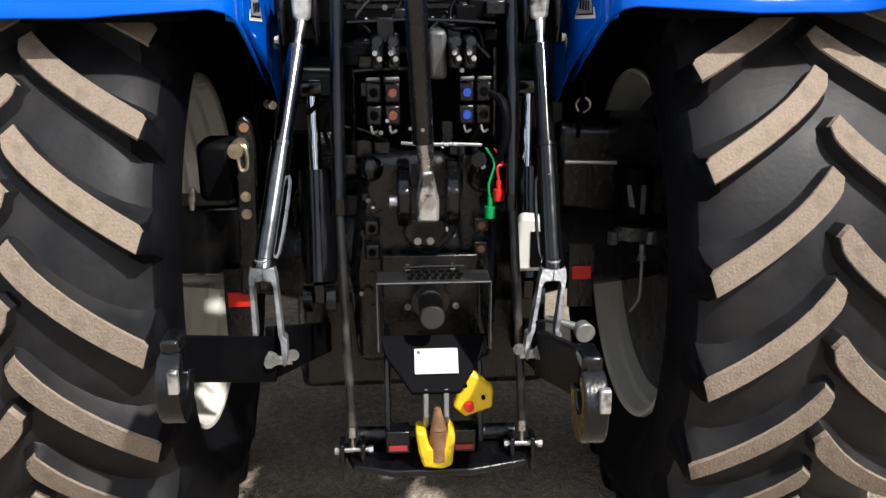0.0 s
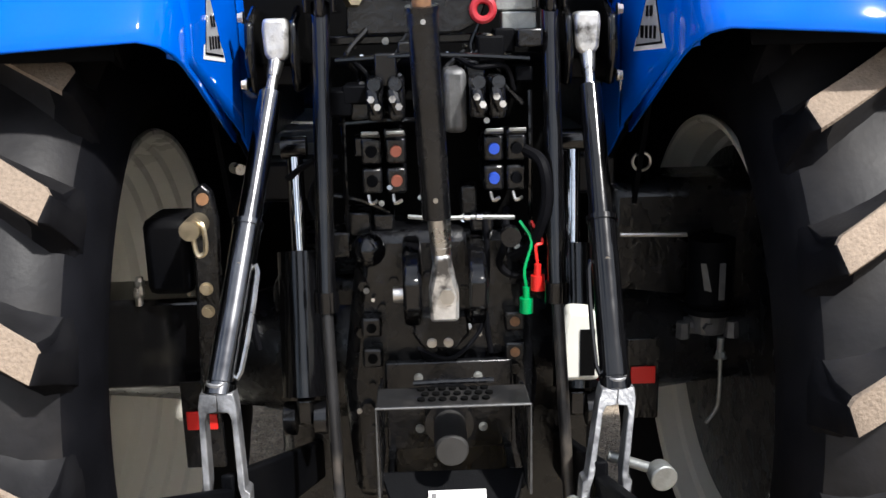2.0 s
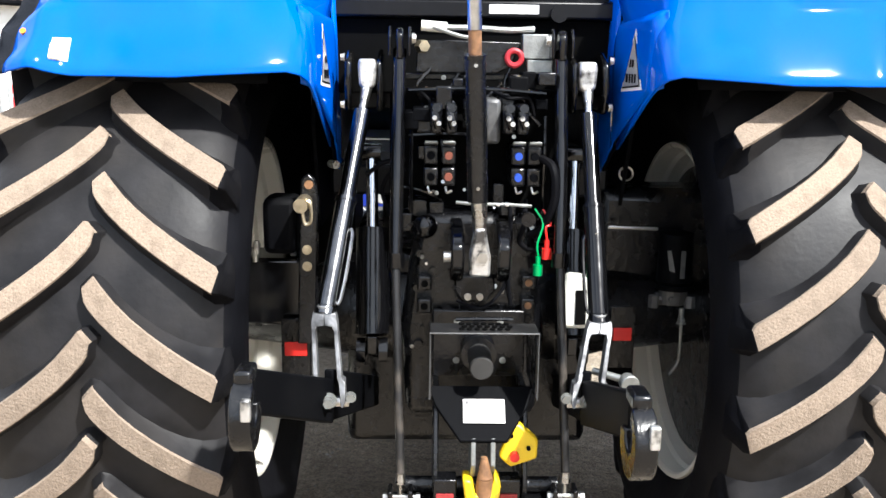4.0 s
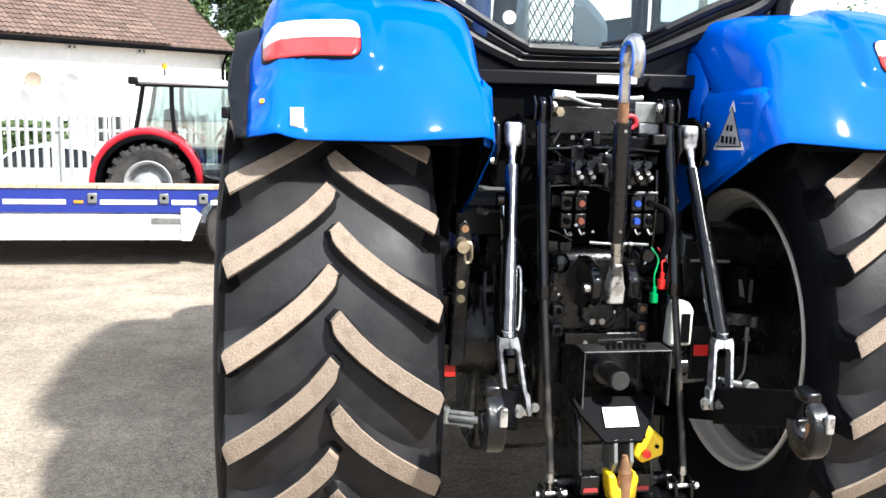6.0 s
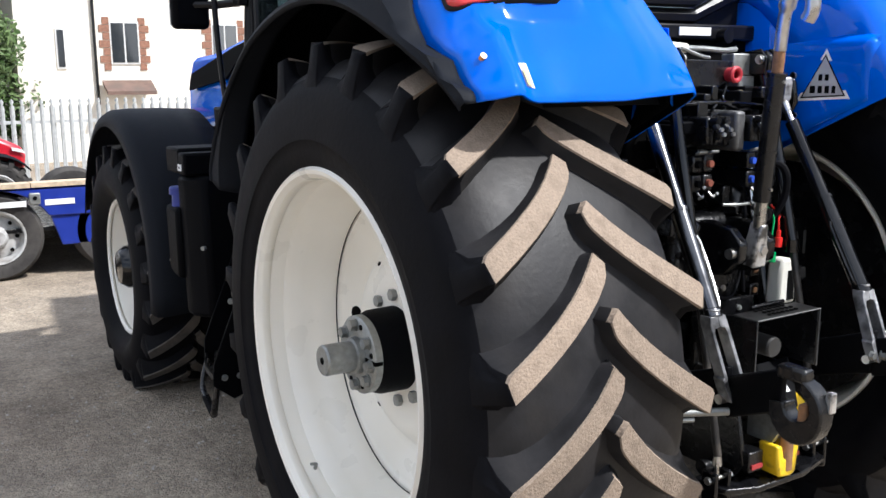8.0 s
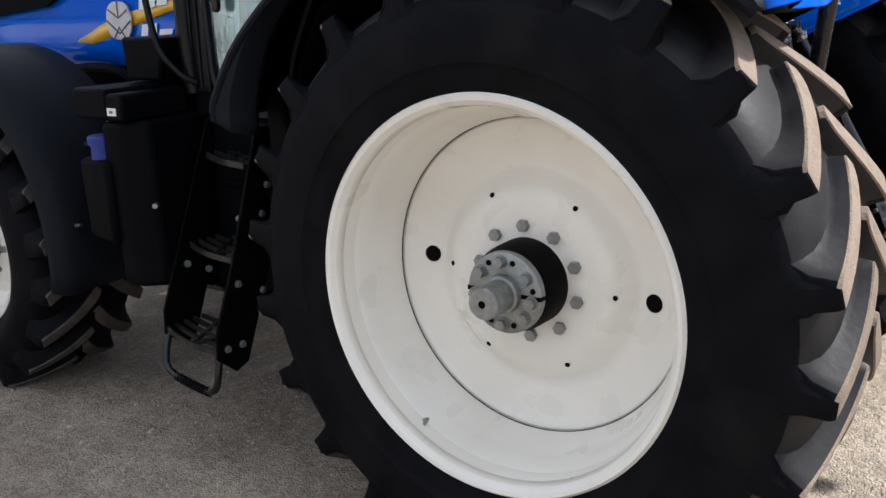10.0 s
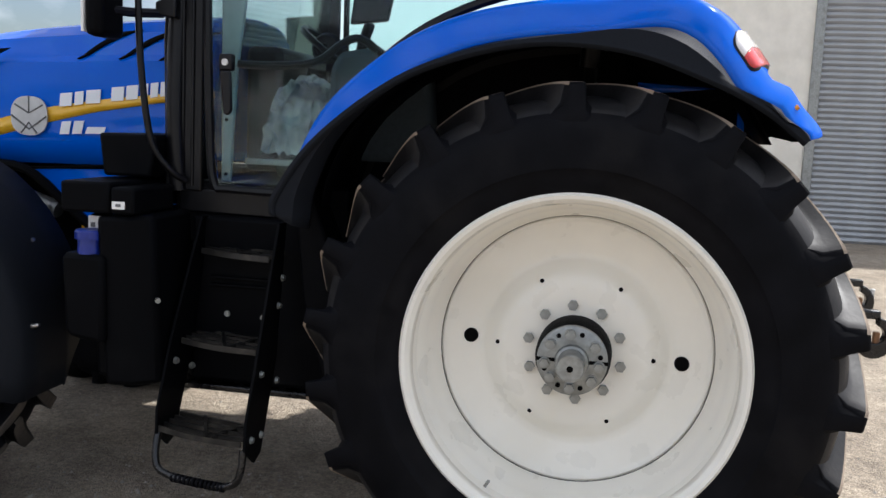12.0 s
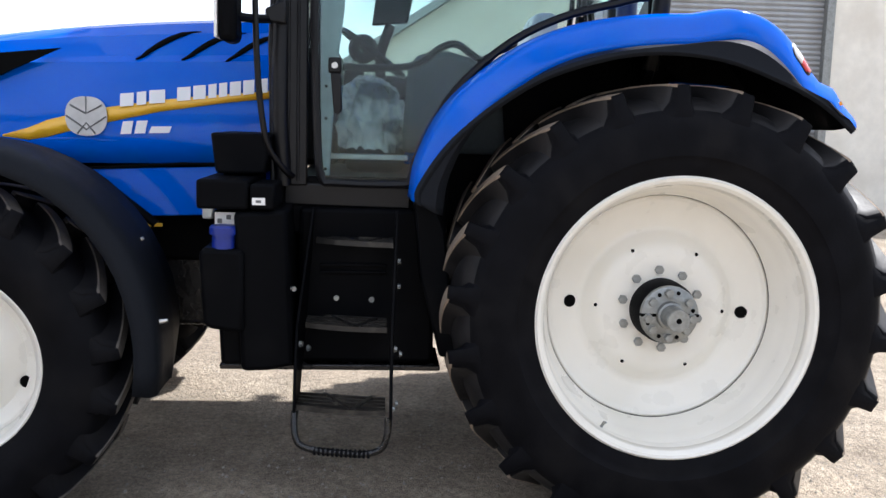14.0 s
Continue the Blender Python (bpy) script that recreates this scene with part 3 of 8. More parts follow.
# ---- rear fenders ----
RIDGE = curve([(0, 1.075, 1.33), (0, 1.045, 1.50), (0, 0.93, 1.72), (0, 0.71, 1.915), (0, 0.49, 2.03), (0, 0.23, 2.09), (0, -0.05, 2.11), (0, -0.27, 2.105), (0, -0.41, 2.055), (0, -0.51, 1.96), (0, -0.615, 1.815), (0, -0.695, 1.69), (0, -0.71, 1.655)], 7)
LIP = curve([(0, 1.06, 1.33), (0, 1.05, 1.40), (0, 0.925, 1.58), (0, 0.712, 1.757), (0, 0.5, 1.868), (0, 0.2, 1.942), (0, -0.11, 1.93), (0, -0.387, 1.84), (0, -0.57, 1.748), (0, -0.685, 1.66)], 5)
# inner shoulder of the mudguard: distance from the middle, and fall below the crown
FRONT_EDGE = ((0.44, 0.13), (0.445, 0.11), (0.455, 0.09), (0.468, 0.06), (0.485, 0.035), (0.51, 0.02), (0.56, 0.01), (0.70, 0.0))
TOP_EDGE = ((0.436, 0.36), (0.44, 0.27), (0.45, 0.20), (0.468, 0.125), (0.495, 0.07), (0.53, 0.03), (0.59, 0.008), (0.72, 0.0))
LOW_EDGE = ((0.437, 0.52), (0.440, 0.34), (0.443, 0.20), (0.447, 0.11), (0.454, 0.06), (0.468, 0.028), (0.500, 0.008), (0.70, 0.0))
OUTER = ((0.74, 0.0), (0.775, 0.0), (0.792, 0.0), (0.81, 0.0), (0.828, 0.0), (0.845, 0.0), (0.90, -0.001), (0.97, 0.0), (1.03, 0.003), (1.06, 0.006), (1.085, 0.010), (1.102, 0.016), (1.112, 0.024), (1.119, 0.035), (1.130, 0.056), (1.143, 0.082), (1.156, 0.108), (1.168, 0.135))
ACROSS = len(FRONT_EDGE) + len(OUTER)


def at_arc(s):
    i = min(len(RIDGE) - 2, max(0, int(s)))
    return RIDGE[i].lerp(RIDGE[i + 1], s - i)


def arc_of_height(z):
    """The place on the rear half of the crown line at a height."""
    lo, hi = len(RIDGE) * 0.55, len(RIDGE) - 1.0
    for _ in range(30):
        mid = (lo + hi) / 2
        if at_arc(mid).z > z:
            lo = mid
        else:
            hi = mid
    return lo


def fender_skin(o, s, k=None, x=None):
    """A point of the mudguard: s along the crown line, and either step k across it or the distance x on its flat."""
    p = at_arc(s)
    y, z = p.y, p.z
    rad = Vector((0, y, z - AXLE_Z)).normalized()
    back = smoothstep(0.0, 0.45, -y)
    low = 1 - smoothstep(1.72, 2.06, z)
    if x is None and k < len(FRONT_EDGE):
        f, t, b = FRONT_EDGE[k], TOP_EDGE[k], LOW_EDGE[k]
        x = f[0] * (1 - back) + (t[0] * (1 - low) + b[0] * low) * back
        fall = f[1] * (1 - back) + (t[1] * (1 - low) + b[1] * low) * back
    else:
        if x is None:
            x, fall = OUTER[k - len(FRONT_EDGE)]
        else:
            fall = 0.0
            for (x0, f0), (x1, f1) in zip(OUTER, OUTER[1:]):
                if x0 <= x <= x1:
                    fall = f0 + (f1 - f0) * (x - x0) / (x1 - x0)
    if x > 1.1:
        fall *= 1 - 0.28 * back
    way = (-rad).lerp(Vector((0, low, -(1 - low) - 0.50 * low)).normalized(), back if x < 0.75 else 0.0).normalized()
    q = Vector((o * x, y, z)) + way * fall
    if k is not None and k < 6:
        q.x += o * 0.12 * max(-0.1, min(0.2, -0.27 - q.y)) * (1 - k / 6) * back * (1 - low)
    if back > 0 and x < 0.75:
        q.y += (0.75 - x) * 0.10 * back
        q.z += 0.020 * (1 - smoothstep(0.50, 0.80, x)) * low * back
    if back > 0 and x > 0.95:
        ledge = 1 - smoothstep(1.83, 1.88, z)
        q.y += ((x - 0.95) * 0.25 - 0.10 * ledge * smoothstep(1.0, 1.15, x)) * back
        q.x += o * 0.032 * smoothstep(1.09, 1.168, x) * back * (1 - smoothstep(1.95, 2.05, z))
    if x > 1.0:
        q.z += 0.075 * ((x - 1.0) / 0.168) ** 2 * (1 - smoothstep(1.66, 1.80, z)) * back
    # raised pod round the tail lamp
    q += rad * 0.024 * smoothstep(0.785, 0.835, x) * smoothstep(1.858, 1.882, z) * smoothstep(0.02, 0.22, -y) * (1 - smoothstep(1.14, 1.168, x))
    return q


def lamp_skin(o, x0, x1, z0, z1, lift, round_low, round_high):
    """A rounded pane that follows the mudguard's rear face."""
    bm = B()
    rows = []
    r = 0.03
    n = 14
    for i in range(n + 1):
        z = z0 + (z1 - z0) * i / n
        cut = 0.0
        if round_low and z < z0 + r:
            cut = r - math.sqrt(max(0.0, r * r - (z0 + r - z) ** 2))
        if round_high and z > z1 - r:
            cut = r - math.sqrt(max(0.0, r * r - (z - z1 + r) ** 2))
        s = arc_of_height(z)
        rad = at_arc(s) - Vector((0, 0, AXLE_Z))
        rows.append([fender_skin(o, s, x=x0 + cut + (x1 - x0 - 2 * cut) * j / 16) + rad.normalized() * lift for j in range(17)])
    sheet(bm, rows)
    return bm


def cheek(y, z):
    """Distance of the mudguard's inner wall from the middle."""
    return 0.425 + 0.07 * max(0.0, -0.22 - y) + 0.06 * max(0.0, z - 1.70)


def fender(side):
    o = side
    blue_rows = [[fender_skin(o, s, k) for k in range(ACROSS)] for s in range(len(RIDGE))]
    bm = B()
    sheet(bm, blue_rows)
    body = part("rear_fender", bm, [BLUE, PLASTIC], tractor, "glossy blue rear mudguard", angle=60)
    thicken(body, 0.006).modifiers["thickness"].material_offset = 1
    # inner wall
    bm = B()
    top = [r[0] for r, p in zip(blue_rows, RIDGE) if p.y > -0.28][::2]
    low = []
    for q in top:
        zl = 1.32 + (0.06 - q.y) * 0.50 if q.y < 0.06 else 1.32 - (q.y - 0.06) * 0.1
        low.append(Vector((q.x - o * 0.006, q.y, min(q.z - 0.001, zl))))
    midrow = [a.lerp(b, 0.5) + Vector((-o * 0.004, 0, 0)) for a, b in zip(top, low)]
    sheet(bm, [top, midrow, low])
    thicken(part("inner_panel", bm, BLUE, body, angle=60), 0.005)
    # rear cheek: closes the wall from the rim's corner down to its lower tip
    bm = B()
    rows = []
    for i in range(17):
        f = i / 16
        low_y, low_z = -0.575 + 0.383 * f, 1.640 - 0.190 * f
        high_y, high_z = -0.56 + 0.40 * f, 1.84 + 0.02 * f
        row = []
        for j in range(9):
            y, z = low_y + (high_y - low_y) * j / 8, low_z + (high_z - low_z) * j / 8
            tuck = 0.03 if j == 8 or i == 0 else 0.0
            row.append(Vector((o * (cheek(y, z) + tuck), y, z)))
        rows.append(row)
    sheet(bm, rows)
    thicken(part("inner_cheek", bm, BLUE, body, angle=60), 0.004)
    bm = B()
    sheet(bm, [[p + Vector((o * 0.014, 0, 0.004)) for p in row[:-1]] for row in rows[1:]])
    thicken(part("cheek_lining", bm, PLASTIC, body, "black lining on the tyre side", angle=60), 0.003)
    bm = B()
    sheet(bm, [[p + Vector((o * 0.012, 0, 0)) for p in r] for r in (top, midrow, low)])
    thicken(part("inner_lining", bm, PLASTIC, body, "black lining on the tyre side", angle=60), 0.004)
    # dark plastic lip along the outer edge
    bm = B()
    rows = []
    n = len(LIP)
    for i, p in enumerate(LIP):
        top_q = fender_skin(o, i / (n - 1) * (len(RIDGE) - 1), ACROSS - 1) - Vector((o * 0.006, 0, 0))
        tail = (1 - smoothstep(1.66, 1.84, p.z)) if p.y < 0 else 0.0
        out_q = Vector((o * (1.262 - 0.03 * tail), p.y, p.z))
        fold_q = top_q + Vector((o * 0.020, 0, -0.001))
        mid_q = Vector((fold_q.x + (out_q.x - fold_q.x) * 0.85, fold_q.y + (out_q.y - fold_q.y) * 0.3, fold_q.z + (out_q.z - fold_q.z) * 0.3))
        rad2 = Vector((0, p.y, p.z - AXLE_Z)).normalized()
        rows.append([top_q, fold_q, mid_q, out_q, out_q + Vector((o * 0.006, 0, 0)) - rad2 * 0.014, out_q - rad2 * 0.028])
    sheet(bm, rows)
    thicken(part("fender_extension", bm, FENDER_PLASTIC, body, "dark grey plastic mudguard extension"), 0.006)
    # liner under the fender
    bm = B()
    rows = []
    for p in RIDGE[:-9:3]:
        rad = Vector((0, p.y, p.z - AXLE_Z)).normalized()
        rows.append([Vector((o * x, p.y, p.z)) - rad * 0.10 for x in (0.56, 0.75, 0.95)])
    sheet(bm, rows)
    thicken(part("fender_liner", bm, PLASTIC, body, "black plastic mudguard liner"), 0.004)
    # black arch panel between the cab and the tyre
    bm = B()
    arch = [p - Vector((0, p.y, p.z - AXLE_Z)).normalized() * 0.14 for p in RIDGE[::4] if p.y > -0.2]
    slab(bm, [(o * 0.49, p.y, p.z) for p in arch] + [(o * 0.49, -0.16, 1.5), (o * 0.49, 0.0, 1.16), (o * 0.49, 1.02, 1.16)], 0.012, (o, 0, 0))
    part("arch_panel", bm, PLASTIC, body, "black plastic arch panel beside the tyre", smooth=False)
    # tail lamp on its raised pod
    gap = part("lamp_seal", lamp_skin(o, 0.862, 1.139, 1.874, 1.988, 0.0005, True, True), CAB_TRIM, body, "dark seal round the tail lamp")
    thicken(gap, 0.003, 0)
    thicken(part("tail_lens", lamp_skin(o, 0.866, 1.135, 1.878, 1.9305, 0.003, True, False), LENS_RED, body, "red lamp lens"), 0.007, 0)
    thicken(part("indicator_lens", lamp_skin(o, 0.866, 1.135, 1.9315, 1.984, 0.003, False, True), LENS_WHITE, body, "clear lamp lens with an amber bulb"), 0.007, 0)
    return body


left_fender = fender(-1)
right_fender = fender(1)
# yellow round marker and sticker on the left fender, triangular tag on both inner walls
bm = B()
rows = []
for z in (1.685, 1.705, 1.725, 1.745):
    s = arc_of_height(z)
    off = (at_arc(s) - Vector((0, 0, AXLE_Z))).normalized() * 0.003
    rows.append([fender_skin(-1, s, x=x) + off for x in (1.038, 1.05, 1.062, 1.076)])
sheet(bm, rows)
stk = thicken(part("sticker", bm, WHITE, left_fender, "white warning sticker with a yellow mark", smooth=False), 0.002, 0)
bm = B()
sheet(bm, [[p + (p - Vector((p.x, 0, AXLE_Z))).normalized() * 0.005 for p in r[1:]] for r in rows[:3]])
thicken(part("sticker_mark", bm, PALE_YELLOW, stk, smooth=False), 0.001, 0)
bm = B()
mk = fender_skin(-1, arc_of_height(1.80), x=1.135)
rod(bm, mk + Vector((0, 0.012, -0.01)), mk + Vector((-0.002, -0.006, 0.002)), 0.008, seg=18)
part("reflector", bm, AMBER, left_fender, "small round amber reflector")
TAG = {1: ((-0.29, 1.622), (-0.49, 1.634), (-0.39, 1.80)), -1: ((-0.315, 1.622), (-0.465, 1.634), (-0.40, 1.80))}
for o, fb_ in ((1, right_fender), (-1, left_fender)):
    corners = TAG[o]
    mid = (sum(p[0] for p in corners) / 3, sum(p[1] for p in corners) / 3)

    def tri(k, lift):
        """The tag's outline drawn in by k, on the inner wall."""
        pts = [(mid[0] + (y - mid[0]) * k, mid[1] + (z - mid[1]) * k) for y, z in corners]
        return [Vector((o * (cheek(y, z) - lift), y, z)) for y, z in pts]
    bm = B()
    slab(bm, tri(1.0, 0.003), 0.002, (-o, 0, 0))
    tag = part("triangle_tag", bm, WHITE, fb_, "white triangular tag with a black edge line and dark print", smooth=False)
    bm = B()
    slab(bm, tri(0.84, 0.0053), 0.0006, (-o, 0, 0))
    part("tag_edge_line", bm, PLASTIC, tag, smooth=False)
    bm = B()
    slab(bm, tri(0.76, 0.0061), 0.0006, (-o, 0, 0))
    part("tag_field", bm, DECAL_SILVER, tag, smooth=False)
    wide, high = corners[1][0] - corners[0][0], corners[2][1] - corners[0][1]
    for u0, u1, v0, v1 in ((0.26, 0.36, 0.16, 0.30), (0.41, 0.49, 0.16, 0.30), (0.54, 0.62, 0.16, 0.30), (0.67, 0.74, 0.16, 0.30), (0.41, 0.48, 0.40, 0.52), (0.53, 0.60, 0.40, 0.52)):
        bm = B()
        slab(bm, [(o * (cheek(y, z) - 0.0069), y, z) for y, z in ((corners[0][0] + wide * u, corners[0][1] + high * v) for u, v in ((u0, v0), (u1, v0), (u1, v1), (u0, v1)))], 0.0005, (-o, 0, 0))
        part("print_bar", bm, PLASTIC, tag, smooth=False)

# ---- bonnet ----
def hood_section(y):
    """Half section of the bonnet, from the lower side edge up to the middle of the top."""
    f = (y - 1.62) / 2.5
    top = 2.12 - 0.075 * f - 0.27 * f ** 2.2
    half = 0.47 - 0.07 * f * f
    crease = 1.93 - 0.09 * f
    low = 1.43 - 0.045 * f
    return [(half + 0.012, low), (half + 0.02, low + 0.12), (half + 0.012, low + 0.3), (half - 0.018, crease - 0.03), (half - 0.05, crease), (half - 0.10, crease + (top - crease) * 0.55),
            (half - 0.17, top - 0.03), (half - 0.26, top - 0.008), (0.0, top)]


bm = B()
rows = []
for i in range(26):
    y = 1.62 + 2.45 * i / 25
    sec = hood_section(y)
    rows.append([Vector((-x, y, z)) for x, z in sec] + [Vector((x, y, z)) for x, z in reversed(sec[:-1])])
vs = sheet(bm, rows)
bm.faces.new(vs[-1])
hood = part("bonnet", bm, BLUE, tractor, "glossy blue sloping bonnet with creased flanks", angle=18)
thicken(hood, 0.01)
# lower side panels with the wheel arch cut
for o in (-1, 1):
    bm = B()
    outline = [(1.62, 1.425), (1.62, 1.2), (2.25, 1.175), (2.33, 1.225), (2.42, 1.32), (2.52, 1.385)]
    slab(bm, [(o * 0.478, y, z) for y, z in outline], 0.02, (-o, 0, 0))
    part("side_panel", bm, BLUE, hood, "blue lower engine side panel", bevel=0.006)
    # black arch strip and seam
    bm = B()
    pts = curve([(o * 0.49, 2.22, 1.14), (o * 0.49, 2.36, 1.25), (o * 0.49, 2.55, 1.385), (o * 0.492, 2.8, 1.40), (o * 0.49, 3.05, 1.38)], 4)
    tube(bm, pts, 0.022, 8)
    part("arch_strip", bm, PLASTIC, hood, "black arch strip")
    bm = B()
    tube(bm, [(o * 0.483, 1.63, 1.427), (o * 0.486, 2.1, 1.42), (o * 0.486, 2.53, 1.39)], 0.007, 6)
    part("panel_seam", bm, GRILLE_AND_SHADE, hood)
    # cooling slots
    for k, y in enumerate((1.90, 2.10, 2.307) if o else ()):
        bm = B()
        pts = []
        for t in [q / 10 for q in range(11)]:
            u = 1 - t
            yy = y - 0.26 * u
            sec = hood_section(yy)
            z = 1.89 + 0.14 * (1 - (1 - u) ** 1.7)
            i0 = 4 if z < sec[5][1] else 5
            x = sec[i0][0] + (sec[i0 + 1][0] - sec[i0][0]) * (z - sec[i0][1]) / (sec[i0 + 1][1] - sec[i0][1])
            pts.append(Vector((o * (x + 0.02), yy, z)))
        wv = [0.006 + 0.019 * math.sin(math.pi * min(1, 0.2 + 0.8 * q / 10)) for q in range(11)]
        a = [p + Vector((0, w, 0)) for p, w in zip(pts, wv)]
        b = [p - Vector((0, w, 0)) for p, w in zip(pts, wv)]
        sheet(bm, [a, b])
        slot = part("cooling_slot", bm, GRILLE_AND_SHADE, hood, "black cooling slot")
        hug = slot.modifiers.new("hug", "SHRINKWRAP")
        hug.target, hug.offset, hug.wrap_mode = hood, 0.006, "ABOVE_SURFACE"
        thicken(slot, 0.006, 0)
    # dark mesh side grille near the nose
    bm = B()
    slab(bm, [(o * 0.472, 2.63, 1.925), (o * 0.455, 3.0, 1.885), (o * 0.43, 3.95, 1.73), (o * 0.45, 3.95, 1.62), (o * 0.478, 3.1, 1.70)], 0.018, (-o, 0, 0))
    for v in bm.verts:
        v.co.x += o * 0.012
    part("side_grille", bm, GRILLE_AND_SHADE, hood, "dark mesh side grille")
    # yellow stripe, badge and lettering bars
    bm = B()
    up_, lo_ = [], []
    for y, zc, w in ((1.625, 1.752, 0.016), (1.9, 1.722, 0.019), (2.2, 1.68, 0.026), (2.5, 1.62, 0.036), (2.7, 1.565, 0.038), (2.78, 1.54, 0.028), (2.9, 1.528, 0.004)):
        sec = hood_section(y)
        x = sec[2][0] + 0.0075
        up_.append((o * x, y, zc + w))
        lo_.append((o * x, y, zc - w))
    sheet(bm, [up_, lo_])
    thicken(part("yellow_stripe", bm, DECAL_YELLOW, hood, "yellow side stripe"), 0.003, 0)
    bm = B()
    yc, zc, ry, rz = 2.52, 1.625, 0.092, 0.088
    pts = [(o * 0.492, yc + ry * math.copysign(abs(math.cos(a)) ** 0.8, math.cos(a)), zc + rz * math.copysign(abs(math.sin(a)) ** 0.8, math.sin(a))) for a in [2 * math.pi * i / 32 for i in range(32)]]
    slab(bm, pts, 0.008, (o, 0, 0))
    badge = part("round_badge", bm, DECAL_SILVER, hood, "silver oval badge")
    for seg_pts in ([(0.0, 0.088), (0.0, 0.012), (-0.07, 0.05)], [(0.0, 0.012), (0.07, 0.05)], [(0.088, 0.0), (0.0, -0.06), (-0.088, 0.0)], [(0.04, -0.078), (0.0, -0.03), (-0.04, -0.078)]):
        bm = B()
        tube(bm, [(o * 0.5005, yc + a, zc + b) for a, b in seg_pts], 0.0045, 5)
        part("badge_line", bm, GREY_INK, badge)
    # plain bars in place of the maker's name and the model number
    spans = [(2.372, 2.312), (2.298, 2.256), (2.242, 2.172), (2.118, 2.058), (2.046, 1.99), (1.978, 1.942), (1.93, 1.894), (1.882, 1.832), (1.822, 1.772), (1.76, 1.712)]
    for y1, y0 in spans:
        f = (2.372 - (y0 + y1) / 2) / 0.66
        z0 = 1.668 + 0.083 * f
        h = 0.064 + 0.007 * f
        sh = 0.012
        bm = B()
        x = hood_section(y0)[3][0] + 0.014
        slab(bm, [(o * 0.4885, y1, z0), (o * 0.4885, y0, z0 + 0.006), (o * 0.481, y0 - sh * 0, z0 + h), (o * 0.481, y1, z0 + h - 0.006)], 0.004, (o, 0, 0))
        part("name_bar", bm, DECAL_WHITE, hood, smooth=False)
    for y1, y0, z0, h in ((2.372, 2.325, 1.548, 0.058), (2.31, 2.262, 1.552, 0.058), (2.245, 2.155, 1.556, 0.03)):
        bm = B()
        slab(bm, [(o * 0.492, y1, z0), (o * 0.492, y0, z0 + 0.003), (o * 0.490, y0 - 0.012, z0 + h + 0.003), (o * 0.490, y1 - 0.012, z0 + h)], 0.003, (o, 0, 0))
        part("model_bar", bm, DECAL_WHITE, hood, smooth=False)

# ---- chassis, engine and gearbox masses ----
bm = B()
box(bm, -0.3, 0.25, 0.62, 0.3, 3.6, 1.25)
box(bm, -0.40, -0.12, 0.44, 0.40, 0.72, 1.1)
part("engine_block", bm, SATIN, tractor, "black engine and gearbox block", bevel=0.03)
bm = B()
lathe(bm, [(-0.93, 0.0), (-0.93, 0.1), (-0.7, 0.12), (-0.45, 0.15), (-0.3, 0.19), (0.3, 0.19), (0.45, 0.15), (0.7, 0.12), (0.93, 0.1), (0.93, 0.0)], 32, Matrix.Translation((0, 0, AXLE_Z)))
part("rear_axle_housing", bm, SATIN, tractor, "black rear axle housing")
bm = B()
rod(bm, (-0.9, 2.873, 0.66), (0.9, 2.873, 0.66), 0.09, seg=20)
part("front_axle", bm, SATIN, tractor, "black front axle beam")
# solid near-black block stands in for the shade under the bonnet
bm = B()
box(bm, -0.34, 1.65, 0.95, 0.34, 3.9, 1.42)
part("engine_bay", bm, GRILLE_AND_SHADE, tractor, "near-black block filling the engine bay, shade in its colour", bevel=0.02)
bm = B()
rod(bm, (-0.43, 2.42, 1.2), (-0.43, 2.62, 1.26), 0.04, seg=14)
part("intake_pipe", bm, DULL_STEEL, tractor, "grey engine pipe")

# ---- front mudguards ----
for o in (-1, 1):
    bm = B()
    rows = []
    for k in range(25):
        a = radians(188 - k * 7.2)
        r = 0.825 + 0.055 * smoothstep(0, 10, k)
        y, z = 2.873 + r * math.cos(a), 0.655 + r * math.sin(a)
        inw = smoothstep(0, 3, k)
        w0 = 0.95 - 0.17 * inw
        row = [Vector((o * x, y + dy, z + dz)) for x, dy, dz in ((w0 - 0.0, 0.0, -0.0), (0.95, 0, 0.008), (1.12, 0, 0.008), (1.205, 0, 0.002))]
        rad = Vector((0, math.cos(a), math.sin(a)))
        row += [Vector((o * 1.24, y, z)) - rad * 0.02, Vector((o * 1.252, y, z)) - rad * 0.055, Vector((o * 1.258, y, z)) - rad * 0.085]
        rows.append(row)
    sheet(bm, rows)
    fg = part("front_mudguard", bm, FENDER_PLASTIC, tractor, "dark grey plastic front mudguard", angle=60)
    thicken(fg, 0.007)
    for a, x in ((168, 1.16), (146, 1.0)):
        bm = B()
        r = 0.86
        p = Vector((o * x, 2.873 + r * math.cos(radians(a)), 0.655 + r * math.sin(radians(a))))
        n_ = Vector((0, math.cos(radians(a)), math.sin(radians(a))))
        rod(bm, p - n_ * 0.02, p + n_ * 0.012, 0.011, 0.007, seg=12)
        part("mudguard_bolt", bm, STEEL, fg)

# ---- cab ----
cab = tractor
CX = 0.86
# floor and lower shell
bm = B()
slab(bm, [(-CX, 1.60, 1.375), (-CX, 1.06, 1.365), (-0.46, 1.0, 1.365), (-0.46, 0.0, 1.365), (0.46, 0.0, 1.365), (0.46, 1.0, 1.365), (CX, 1.06, 1.365), (CX, 1.60, 1.375)], 0.10, (0, 0, -1))
part("cab_floor", bm, CAB_TRIM, cab, "black cab floor", bevel=0.01)
bm = B()
